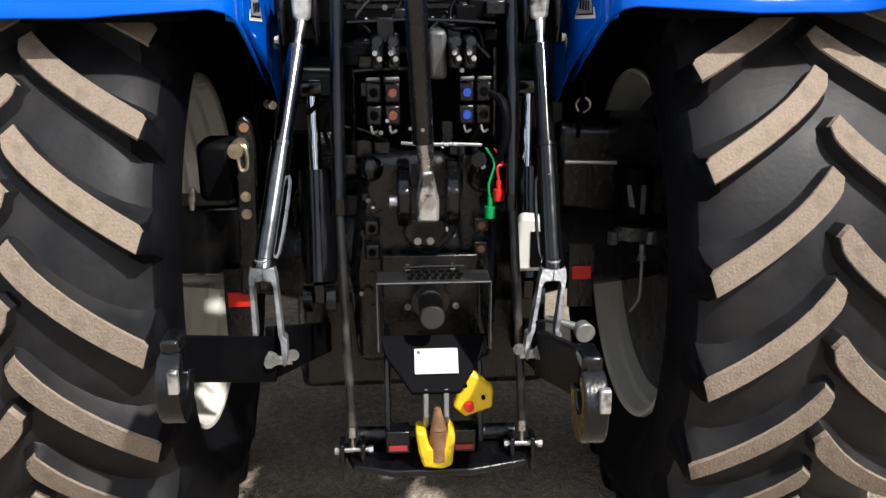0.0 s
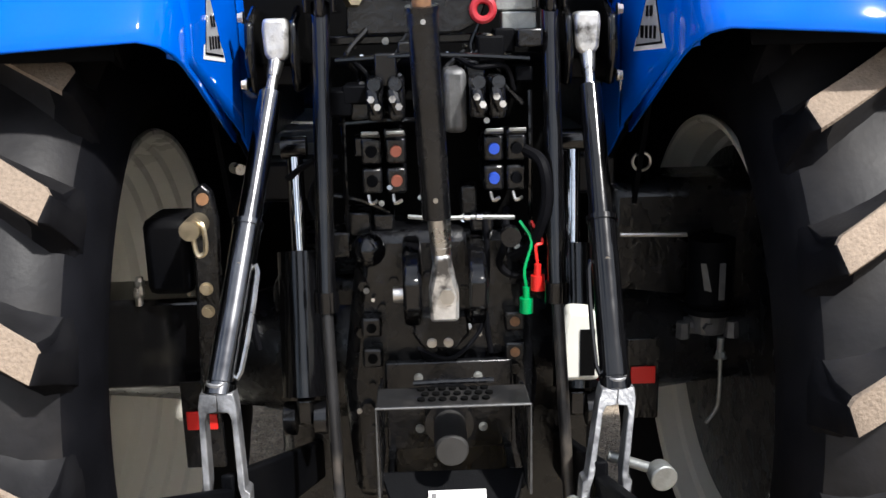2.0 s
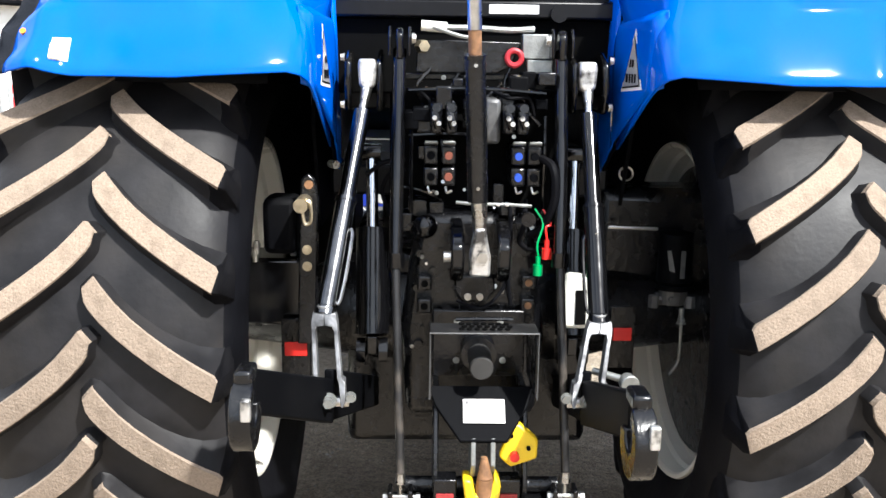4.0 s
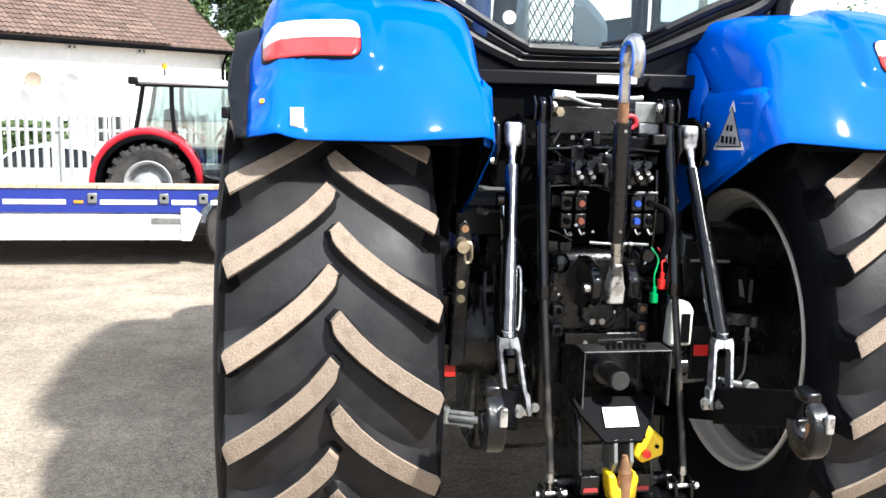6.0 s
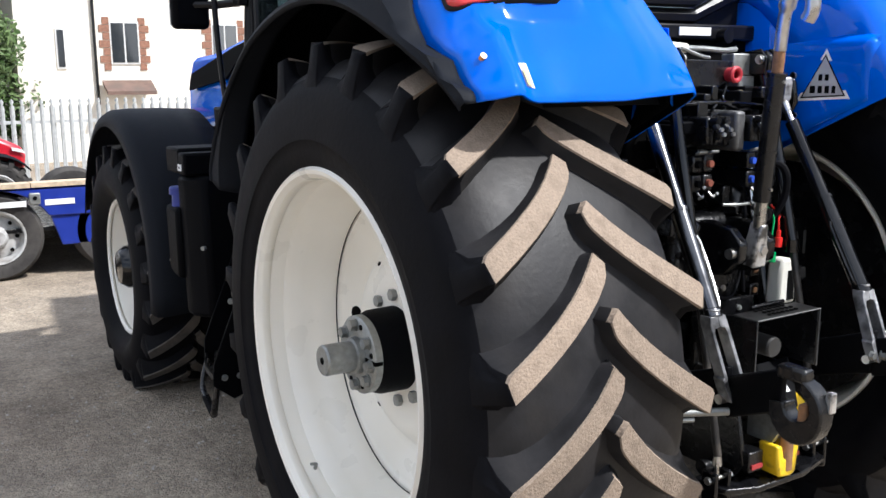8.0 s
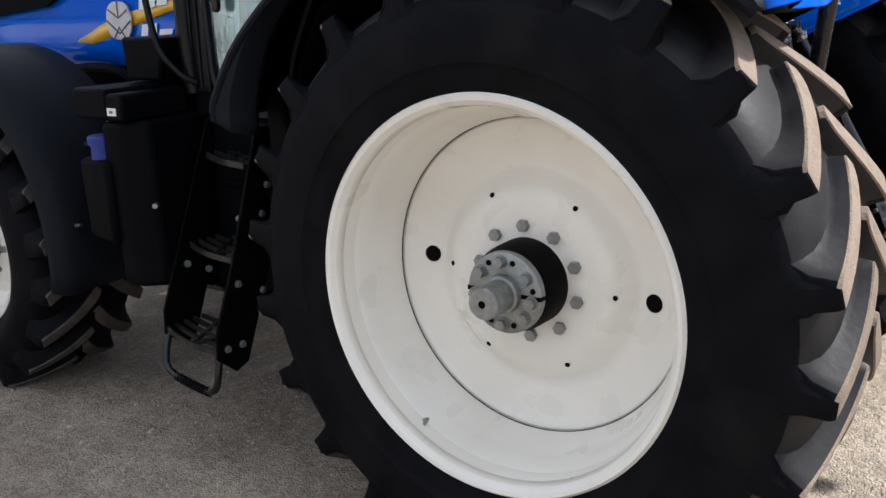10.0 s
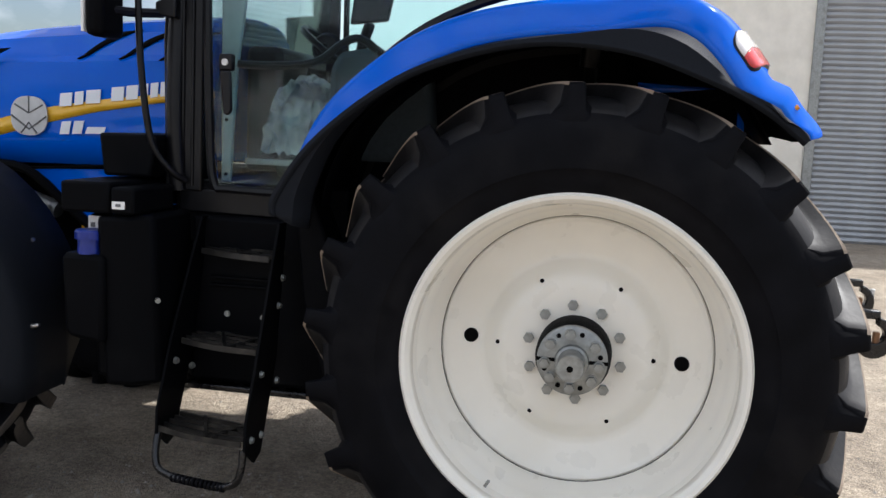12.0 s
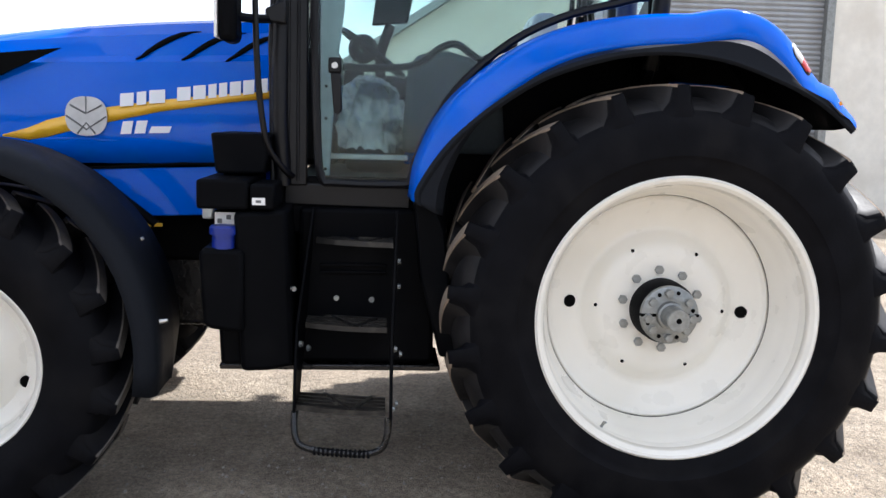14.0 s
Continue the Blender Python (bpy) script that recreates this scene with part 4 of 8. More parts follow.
slab(bm, [(-0.44, 0.1, 1.37), (0.44, 0.1, 1.37), (0.44, 1.02, 1.37), (0.78, 1.08, 1.37), (0.78, 1.55, 1.37), (-0.78, 1.55, 1.37), (-0.78, 1.08, 1.37), (-0.44, 1.02, 1.37)], 0.03, (0, 0, 1))
part("floor_mat", bm, CAB_FLOOR, cab, "grey cab floor mat", smooth=False)


def post(pts, r, name="cab_pillar", label="black cab pillar", mat=CAB_TRIM):
    bm = B()
    tube(bm, curve(pts, 5), r, 10)
    return part(name, bm, mat, cab, label)


for o in (-1, 1):
    post([(o * CX, 1.60, 1.36), (o * (CX + 0.005), 1.615, 1.7), (o * 0.84, 1.60, 2.2), (o * 0.78, 1.50, 2.86)], 0.038)
    post([(o * 0.74, 0.02, 1.90), (o * 0.80, 0.0, 2.15), (o * 0.80, 0.0, 2.5), (o * 0.76, 0.05, 2.86)], 0.04)
    # side shell under the door, and the rear side window sill along the mudguard
    bm = B()
    slab(bm, [(o * 0.80, 1.62, 1.40), (o * 0.80, 1.62, 1.16), (o * 0.80, 0.9, 1.10), (o * 0.80, 0.9, 1.40)], 0.05, (o, 0, 0))
    part("cab_side_shell", bm, PLASTIC, cab, "black cab side shell under the door", bevel=0.012)
    # front corner cladding beside the bonnet
    bm = B()
    slab(bm, [(o * 0.84, 1.64, 1.36), (o * 0.84, 1.66, 2.25), (o * 0.52, 1.70, 2.2), (o * 0.50, 1.66, 1.36)], 0.03, (0, -1, 0))
    part("cab_front_cladding", bm, CAB_TRIM, cab, "black cladding beside the bonnet", bevel=0.01)
    # ribbed corner panel between the door and the windscreen pillar
    bm = B()
    slab(bm, [(o * 0.845, 1.50, 1.36), (o * 0.845, 1.655, 1.36), (o * 0.845, 1.665, 1.95), (o * 0.835, 1.645, 2.4), (o * 0.835, 1.50, 2.4)], 0.026, (o, 0, 0))
    cp_ = part("corner_panel", bm, CAB_TRIM, cab, "black ribbed corner panel beside the door", bevel=0.008)
    for y in (1.54, 1.58, 1.62):
        bm = B()
        rod(bm, (o * 0.872, y, 1.38), (o * 0.868, y, 2.2), 0.007, seg=8)
        part("panel_rib", bm, CAB_TRIM, cp_)
    # door frame
    bm = B()
    loop = curve([(o * 0.875, 1.47, 2.7), (o * 0.885, 1.475, 2.2), (o * 0.885, 1.46, 1.6), (o * 0.885, 1.44, 1.40), (o * 0.885, 1.38, 1.378), (o * 0.885, 1.12, 1.376), (o * 0.885, 1.065, 1.40), (o * 0.885, 1.02, 1.54), (o * 0.885, 0.88, 1.78), (o * 0.885, 0.66, 1.98), (o * 0.885, 0.42, 2.10), (o * 0.885, 0.15, 2.175), (o * 0.875, 0.06, 2.24), (o * 0.86, 0.04, 2.7)], 4)
    tube(bm, loop, 0.018, 8)
    door = part("cab_door", bm, CAB_TRIM, cab, "glazed cab door with a black frame")
    bm = B()
    bm.faces.new([bm.verts.new(p) for p in loop])
    thicken(part("door_glass", bm, DOOR_GLASS, door, "green tinted door glass", smooth=False), 0.005, 0).visible_shadow = False
    # door handle block and lever
    bm = B()
    box(bm, o * 0.875, 1.36, 1.83, o * 0.912, 1.415, 1.895)
    h = part("door_handle", bm, CAB_TRIM, door, "black door handle", bevel=0.008)
    bm = B()
    slab(bm, [(o * 0.905, 1.405, 1.83), (o * 0.905, 1.39, 1.67), (o * 0.905, 1.37, 1.66), (o * 0.905, 1.355, 1.68), (o * 0.905, 1.362, 1.83)], 0.02, (o, 0, 0))
    part("handle_lever", bm, CAB_TRIM, h, bevel=0.006)
    bm = B()
    rod(bm, (o * 0.912, 1.388, 1.862), (o * 0.917, 1.388, 1.862), 0.013, seg=16)
    part("key_lock", bm, STEEL, h, "steel key lock")
    # inner bar of the door
    bm = B()
    tube(bm, curve([(o * 0.85, 1.36, 1.86), (o * 0.84, 1.2, 1.86), (o * 0.83, 1.05, 1.88), (o * 0.83, 0.95, 1.95), (o * 0.83, 0.88, 1.97), (o * 0.83, 0.8, 1.92), (o * 0.83, 0.72, 1.88)], 4), 0.016, 8)
    part("grab_bar", bm, CAB_TRIM, door, "black inner grab bar")
# roof
bm = B()
rows = []
for y, z, w in ((-0.22, 2.86, 0.78), (-0.2, 2.93, 0.86), (0.0, 3.0, 0.93), (0.9, 3.03, 0.95), (1.6, 2.99, 0.93), (1.95, 2.93, 0.86), (2.0, 2.86, 0.8)):
    rows.append([(-w, y, z - 0.05), (-w * 0.9, y, z), (0, y, z + 0.02), (w * 0.9, y, z), (w, y, z - 0.05)])
sheet(bm, rows)
roof = part("cab_roof", bm, BLUE, cab, "blue cab roof")
thicken(roof, 0.09, 1)
# windscreen
bm = B()
bm.faces.new([bm.verts.new(p) for p in ((-0.8, 1.6, 1.5), (0.8, 1.6, 1.5), (0.76, 1.5, 2.84), (-0.76, 1.5, 2.84))])
thicken(part("windscreen", bm, GLASS, cab, "green tinted windscreen", smooth=False), 0.005, 0).visible_shadow = False
# rear window with its V-shaped lower frame
win = curve([(-0.72, -0.02, 2.62), (-0.735, -0.03, 2.36), (-0.70, -0.04, 2.24), (-0.60, -0.05, 2.17), (-0.50, -0.055, 2.125), (-0.36, -0.06, 2.045), (-0.235, -0.062, 1.98), (-0.18, -0.063, 1.966), (0.10, -0.063, 1.966), (0.16, -0.062, 1.98), (0.33, -0.06, 2.06), (0.50, -0.055, 2.14), (0.62, -0.05, 2.19), (0.70, -0.04, 2.25), (0.735, -0.03, 2.37), (0.72, -0.02, 2.62)], 4)
bm = B()
tube(bm, win, 0.02, 8)
rw = part("rear_window", bm, CAB_TRIM, cab, "rear cab window with a black rubber frame")
bm = B()
bm.faces.new([bm.verts.new(p + Vector((0, 0.004, 0))) for p in win])
thicken(part("rear_glass", bm, GLASS, rw, "clear rear glass", smooth=False), 0.005, 0).visible_shadow = False
bm = B()
tube(bm, [p + Vector((0.05 * (1 if p.x > 0 else -1) * min(1, abs(p.x) * 3), 0.03, -0.045 - 0.02 * abs(p.x))) for p in win[4:-4]], 0.03, 8)
part("rear_frame", bm, CAB_TRIM, cab, "black tubular cab frame")
# rear wall under the window
bm = B()
low_edge = [p for p in win if p.z < 2.3]
slab(bm, [(p.x, 0.0, p.z - 0.01) for p in low_edge] + [(0.78, 0.0, 1.9), (0.44, 0.0, 1.55), (-0.44, 0.0, 1.55), (-0.78, 0.0, 1.9)], 0.04, (0, 1, 0))
part("rear_wall", bm, CAB_TRIM, cab, "black rear cab wall", bevel=0.006)
bm = B()
box(bm, -0.44, -0.085, 1.835, 0.46, -0.02, 1.89)
part("rear_cross_beam", bm, CAB_TRIM, cab, "black cross beam under the window", bevel=0.008)
# panel coloured near-black to carry the shade behind the linkage
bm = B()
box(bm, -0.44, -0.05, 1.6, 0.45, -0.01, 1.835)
part("rear_panel", bm, GRILLE_AND_SHADE, cab, "near-black panel behind the linkage, recess shade in its colour", bevel=0.006)
# white label and socket on the beam
bm = B()
box(bm, 0.045, -0.0905, 1.85, 0.20, -0.086, 1.878)
part("label", bm, WHITE, cab, "small white label", smooth=False)
bm = B()
rod(bm, (0.26, -0.07, 1.85), (0.26, -0.12, 1.85), 0.026, seg=18)
part("socket", bm, CAB_TRIM, cab, "black round trailer socket")
# wiper arm on the rear glass
bm = B()
tube(bm, [(0.30, -0.085, 2.06), (0.2, -0.085, 2.02), (0.06, -0.08, 1.99)], 0.008, 6)
part("rear_wiper", bm, CAB_TRIM, cab, "black rear wiper")
POST_BLUE = material("dark_blue_post_paint", (0.008, 0.025, 0.10), 0.4, grain=0.1, scale=20)
# seat, column, wheel and net inside
bm = B()
box(bm, -0.26, 0.45, 1.72, 0.26, 0.92, 1.86)
seat = part("seat", bm, SEAT_CLOTH, cab, "dark blue driver's seat", bevel=0.05)
bm = B()
slab(bm, [(-0.25, 0.40, 1.82), (0.25, 0.40, 1.82), (0.24, 0.33, 2.1), (0.14, 0.31, 2.2), (-0.14, 0.31, 2.2), (-0.24, 0.33, 2.1)], 0.13, (0, 1, 0))
part("seat_back", bm, FILM, seat, bevel=0.04)
bm = B()
box(bm, -0.2, 0.5, 1.40, 0.2, 0.85, 1.72)
part("seat_base", bm, CAB_TRIM, seat, bevel=0.02)
bm = B()
sheet(bm, [[(-0.32 + 0.04 * i + 0.01 * math.sin(i * 1.7), y, 1.88 + 0.05 * math.sin(i * 0.9 + y * 9) + 0.16 * smoothstep(0.9, 1.2, y)) for i in range(17)] for y in (0.42, 0.52, 0.62, 0.72, 0.82, 0.92, 1.0)])
part("plastic_wrap", bm, FILM, seat, "crumpled clear plastic wrap", smooth=False)
bm = B()
tube(bm, [(0, 1.40, 1.42), (0, 1.33, 1.9)], 0.05, 10)
col = part("steering_column", bm, CAB_TRIM, cab, "black steering column")
bm = B()
ring = [(0.2 * math.cos(a), 1.24 + 0.085 * math.sin(a) * 1.8, 1.98 + 0.11 * math.sin(a)) for a in [2 * math.pi * i / 28 for i in range(28)]]
tube(bm, ring, 0.015, 8, closed=True)
part("steering_wheel", bm, CAB_TRIM, col, "black steering wheel")
bm = B()
box(bm, 0.30, 0.40, 1.55, 0.52, 1.15, 1.86)
part("armrest_console", bm, CAB_TRIM, cab, "dark control armrest", bevel=0.03)
bm = B()
box(bm, -0.30, 1.40, 1.42, 0.35, 1.57, 1.98)
part("dashboard", bm, CAB_TRIM, cab, "dark dashboard", bevel=0.03)
bm = B()
tube(bm, [(-0.385, 0.04, 2.0), (-0.385, 0.045, 2.7)], 0.05, 10)
part("inner_post", bm, POST_BLUE, cab, "dark blue inner post")
bm = B()
tube(bm, [(-0.285, 0.06, 1.98), (-0.27, 0.06, 2.3), (-0.24, 0.06, 2.7)], 0.046, 10)
part("inner_post", bm, CAB_TRIM, cab, "black inner post")
bm = B()
rod(bm, (-0.275, 0.005, 2.08), (-0.275, -0.005, 2.08), 0.025, seg=18)
part("round_dial", bm, WHITE, cab, "round white dial")
bm = B()
box(bm, 0.60, 0.55, 1.40, 0.74, 1.55, 1.90)
part("side_console", bm, CAB_TRIM, cab, "black control console along the right side", bevel=0.03)
# pale trim along the front post, with screws
bm = B()
slab(bm, [(-0.80, 1.45, 1.40), (-0.80, 1.41, 1.40), (-0.80, 1.40, 1.62), (-0.80, 1.385, 1.85), (-0.80, 1.355, 2.10), (-0.80, 1.335, 2.6), (-0.80, 1.46, 2.6)], 0.02, (1, 0, 0))
pt_ = part("post_trim", bm, PALE_TRIM, cab, "pale blue-grey trim along the front post", bevel=0.006)
for z in (1.43, 1.645, 1.78):
    bm = B()
    rod(bm, (-0.798, 1.428, z), (-0.806, 1.428, z), 0.007, seg=10)
    part("screw", bm, CAB_TRIM, pt_)
# folded second seat, wrapped driver's seat, monitor and stalks seen through the door
bm = B()
slab(bm, [(-0.60, 1.10, 1.50), (-0.60, 1.075, 1.87), (-0.60, 1.04, 1.94), (-0.60, 0.9, 1.96), (-0.60, 0.66, 1.9), (-0.60, 0.62, 1.5)], 0.13, (1, 0, 0))
part("second_seat", bm, SLATE_CLOTH, cab, "slate grey folded second seat", bevel=0.03)
bm = B()
rr_ = random.Random(17)
rows = []
for i in range(22):
    row = []
    for k in range(18):
        u, v = i / 21, k / 17
        y = 1.06 + 0.33 * u
        z = 1.49 + 0.36 * math.sin(math.pi * (0.01 + 0.8 * v)) ** 0.8 * (1 - 0.3 * abs(2 * u - 1.2) ** 2)
        row.append(Vector((-0.55 + 0.40 * v, y, z)) + Vector((rr_.uniform(-1, 1), rr_.uniform(-1, 1), rr_.uniform(-1, 1))) * 0.016)
    rows.append(row)
sheet(bm, rows)
part("seat_wrap", bm, WRAP, cab, "crumpled pale plastic wrap over the driver's seat", smooth=False)
bm = B()
box(bm, -0.48, 1.08, 1.40, -0.02, 1.36, 1.52)
part("wrapped_cushion", bm, SLATE_CLOTH, cab, "slate grey seat cushion under the wrap", bevel=0.04)
bm = B()
box(bm, -0.64, 1.07, 1.466, -0.58, 1.42, 1.49)
part("sill_strip", bm, DECAL_SILVER, cab, "pale door sill strip", bevel=0.004)
bm = B()
slab(bm, [(0.22, 1.25, 2.14), (0.22, 1.06, 2.16), (0.22, 1.02, 2.36), (0.22, 1.22, 2.38)], 0.05, (1, 0, 0))
tube(bm, curve([(0.24, 1.15, 2.15), (0.26, 1.2, 2.0), (0.3, 1.2, 1.85)], 4), 0.03, 8)
part("monitor", bm, CAB_TRIM, cab, "black display on a curved arm", bevel=0.01)
bm = B()
lathe(bm, [(-0.03, 0.02), (-0.025, 0.06), (0.0, 0.075), (0.025, 0.06), (0.03, 0.02)], 20, Matrix.Translation((0.0, 1.29, 2.0)), close=True)
part("wheel_hub", bm, CAB_TRIM, col, "black steering wheel hub")
bm = B()
tube(bm, curve([(-0.3, 0.95, 1.95), (-0.34, 1.06, 1.80), (-0.36, 1.18, 1.62), (-0.36, 1.2, 1.5)], 4), 0.014, 8)
part("control_stalk", bm, CAB_TRIM, cab, "black control stalk")
bm = B()
tube(bm, curve([(-0.1, 1.28, 1.80), (-0.1, 1.2, 1.79), (-0.1, 1.15, 1.74), (-0.1, 1.14, 1.66)], 4), 0.016, 8)
part("hand_lever", bm, CAB_TRIM, cab, "black hand lever")
# dark side trim inside the cab, along the mudguards
for o in (-1, 1):
    bm = B()
    slab(bm, [(o * 0.455, 0.05, 2.1), (o * 0.455, 0.45, 2.0), (o * 0.455, 0.8, 1.80), (o * 0.455, 0.98, 1.5), (o * 0.455, 0.98, 1.38), (o * 0.455, 0.05, 1.38)], 0.03, (-o, 0, 0))
    part("side_trim", bm, CAB_TRIM, cab, "black inner side trim", smooth=False)
# dark console under the pouch
bm = B()
box(bm, -0.24, 0.05, 1.93, 0.02, 0.2, 2.0)
part("rear_console", bm, CAB_TRIM, cab, "dark console under the rear window", bevel=0.015)
# document bag behind a net
bm = B()
box(bm, -0.19, 0.06, 2.0, -0.01, 0.11, 2.22)
bag = part("document_pouch", bm, WHITE, cab, "white papers behind a black net", bevel=0.01)
bm = B()
for i in range(9):
    x0 = -0.29 + 0.034 * i
    for s in (1, -1):
        t0, t1 = max(0.0, (-0.19 - x0) / 0.1), min(1.0, (-0.01 - x0) / 0.1)
        if t1 > t0:
            za, zb = (1.995 + 0.19 * t0, 1.995 + 0.19 * t1) if s > 0 else (2.185 - 0.19 * t0, 2.185 - 0.19 * t1)
            rod(bm, (x0 + 0.1 * t0, 0.05, za), (x0 + 0.1 * t1, 0.05, zb), 0.0022, seg=5)
part("net", bm, CAB_TRIM, bag, "black cargo net", kind="stuff")
# mirror on its arm and the cable down the pillar
for o in (-1, 1):
    bm = B()
    slab(bm, [(o * 1.0, 1.75, 1.925), (o * 1.0, 1.75, 2.24), (o * 1.17, 1.75, 2.24), (o * 1.17, 1.75, 1.925)], 0.07, (0, 1, 0))
    mir = part("mirror", bm, PLASTIC, cab, "black wing mirror with a white back edge", bevel=0.025)
    bm = B()
    slab(bm, [(o * 1.005, 1.822, 1.94), (o * 1.005, 1.822, 2.23), (o * 1.165, 1.822, 2.23), (o * 1.165, 1.822, 1.94)], 0.012, (0, 1, 0))
    part("mirror_glass", bm, WHITE, mir, bevel=0.004)
    bm = B()
    tube(bm, curve([(o * 1.08, 1.77, 2.03), (o * 1.0, 1.72, 2.03), (o * 0.9, 1.65, 2.04)], 4), 0.018, 8)
    part("mirror_arm", bm, CAB_TRIM, mir)
    bm = B()
    slab(bm, [(o * 0.88, 1.585, 2.02), (o * 0.88, 1.585, 2.12), (o * 0.88, 1.67, 2.08), (o * 0.88, 1.67, 2.03)], 0.05, (o, 0, 0))
    part("mirror_bracket", bm, CAB_TRIM, mir, bevel=0.008)
    post([(o * 1.0, 1.7, 2.45), (o * 1.0, 1.70, 2.1), (o * 0.99, 1.69, 1.8), (o * 0.97, 1.66, 1.55), (o * 0.93, 1.60, 1.44), (o * 0.88, 1.56, 1.40)], 0.013, "grab_rail", "black grab rail by the door")

# ---- left side: fuel and fluid tank, tool box, battery box, steps ----
bm = B()
slab(bm, [(-0.62, 1.83, 0.63), (-1.08, 1.83, 0.632), (-1.08, 1.735, 0.635), (-1.19, 1.73, 0.636), (-1.19, 1.62, 0.64), (-1.13, 1.53, 0.645), (-0.62, 1.53, 0.65)], 0.64, (-0.01, 0.045, 1))
tank = part("side_tank", bm, PLASTIC, tractor, "black moulded plastic side tank", bevel=0.02)
bm = B()
box(bm, -1.20, 1.70, 1.285, -0.62, 1.90, 1.40)
part("tank_shoulder", bm, PLASTIC, tank, bevel=0.012)
bm = B()
box(bm, -1.205, 1.60, 1.285, -0.9, 1.695, 1.385)
part("latch_box", bm, PLASTIC, tank, bevel=0.012)
bm = B()
box(bm, -1.209, 1.635, 1.305, -1.2055, 1.685, 1.333)
tg = part("white_tag", bm, WHITE, tank, "small white tag", smooth=False)
bm = B()
box(bm, -1.2105, 1.65, 1.314, -1.2095, 1.67, 1.324)
part("print_bar", bm, GREY_INK, tg, smooth=False)
bm = B()
slab(bm, [(-0.9, 1.665, 1.41), (-0.9, 1.64, 1.575), (-0.9, 1.885, 1.575), (-0.9, 1.865, 1.41)], 0.07, (-1, 0, 0))
for v in bm.verts:
    if v.co.x > -0.95:
        v.co.x = -0.52
part("tool_box", bm, PLASTIC, tractor, "black plastic tool box", bevel=0.012)
# urea tank lobe with blue filler cap and pictogram label
bm = B()
slab(bm, [(-1.22, 1.89, 1.12), (-1.22, 1.875, 0.84), (-1.22, 1.855, 0.815), (-1.22, 1.715, 0.80), (-1.22, 1.715, 1.13), (-1.22, 1.87, 1.135)], 0.24, (1, 0, 0))
part("urea_tank", bm, PLASTIC, tank, "black small tank with a blue filler cap", bevel=0.02)
bm = B()
rod(bm, (-1.165, 1.80, 1.13), (-1.165, 1.80, 1.185), 0.046, 0.044, seg=28)
rod(bm, (-1.165, 1.80, 1.185), (-1.165, 1.80, 1.212), 0.055, 0.055, seg=28)
rod(bm, (-1.165, 1.80, 1.212), (-1.165, 1.80, 1.22), 0.055, 0.048, seg=28)
part("filler_cap", bm, BLUE_CAP, tank, "blue filler cap", angle=30)
bm = B()
box(bm, -1.105, 1.745, 1.165, -1.098, 1.845, 1.264)
lab = part("pictogram_label", bm, WHITE, tank, "white label with small pictograms", smooth=False)
for y, z in ((1.755, 1.235), (1.79, 1.245), (1.825, 1.23)):
    bm = B()
    box(bm, -1.1075, y - 0.009, z - 0.009, -1.1055, y + 0.009, z + 0.009)
    part("pictogram", bm, GREY_INK, lab, smooth=False)
# white pipe elbow and yellow tag below the bonnet
bm = B()
box(bm, -0.6, 1.94, 1.18, -0.55, 1.99, 1.29)
part("white_connector", bm, WHITE_PLASTIC, tractor, "white plastic connector", bevel=0.01)
bm = B()
box(bm, -0.50, 2.19, 1.13, -0.49, 2.26, 1.145)
part("yellow_tag", bm, DECAL_YELLOW, tractor, "small yellow tag", smooth=False)
# battery box and belly behind the steps
bm = B()
box(bm, -0.895, 0.95, 0.60, -0.45, 1.53, 1.27)
part("battery_box", bm, PLASTIC, tractor, "black plastic battery box behind the steps", bevel=0.02)
bm = B()
box(bm, -0.93, 0.92, 0.575, -0.6, 1.86, 0.60)
part("belly_plate", bm, SATIN, tractor, "dark steel belly plate", bevel=0.006)
bm = B()
slab(bm, [(-1.02, 1.06, 1.40), (-1.02, 1.02, 1.0), (-1.02, 0.93, 0.66), (-1.02, 0.86, 0.66), (-1.02, 0.92, 1.2), (-1.02, 1.0, 1.40)], 0.3, (1, 0, 0))
part("step_guard", bm, PLASTIC, tractor, "black plastic guard between steps and wheel", bevel=0.012)
# right-hand tank mass, out of view; lengthened forwards to keep sun off the ground
bm = B()
box(bm, 0.45, 0.95, 0.62, 0.80, 2.3, 1.27)
part("fuel_tank", bm, PLASTIC, tractor, "unseen black plastic fuel tank, lengthened to shade the ground", bevel=0.05)

steps = new("access_steps")
steps.parent = tractor
tagged(steps, "black steel access steps with slotted treads")


# paler patches in the tread colour stand in for glints on black steel
STEP_GLINT = material("black_step_painted_glints", (0.012, 0.0115, 0.011), 0.35, spec=0.4, grain=0.3, scale=40, stain=(0.05, 0.045, 0.038), stain_scale=16, stain_range=(0.5, 0.7))


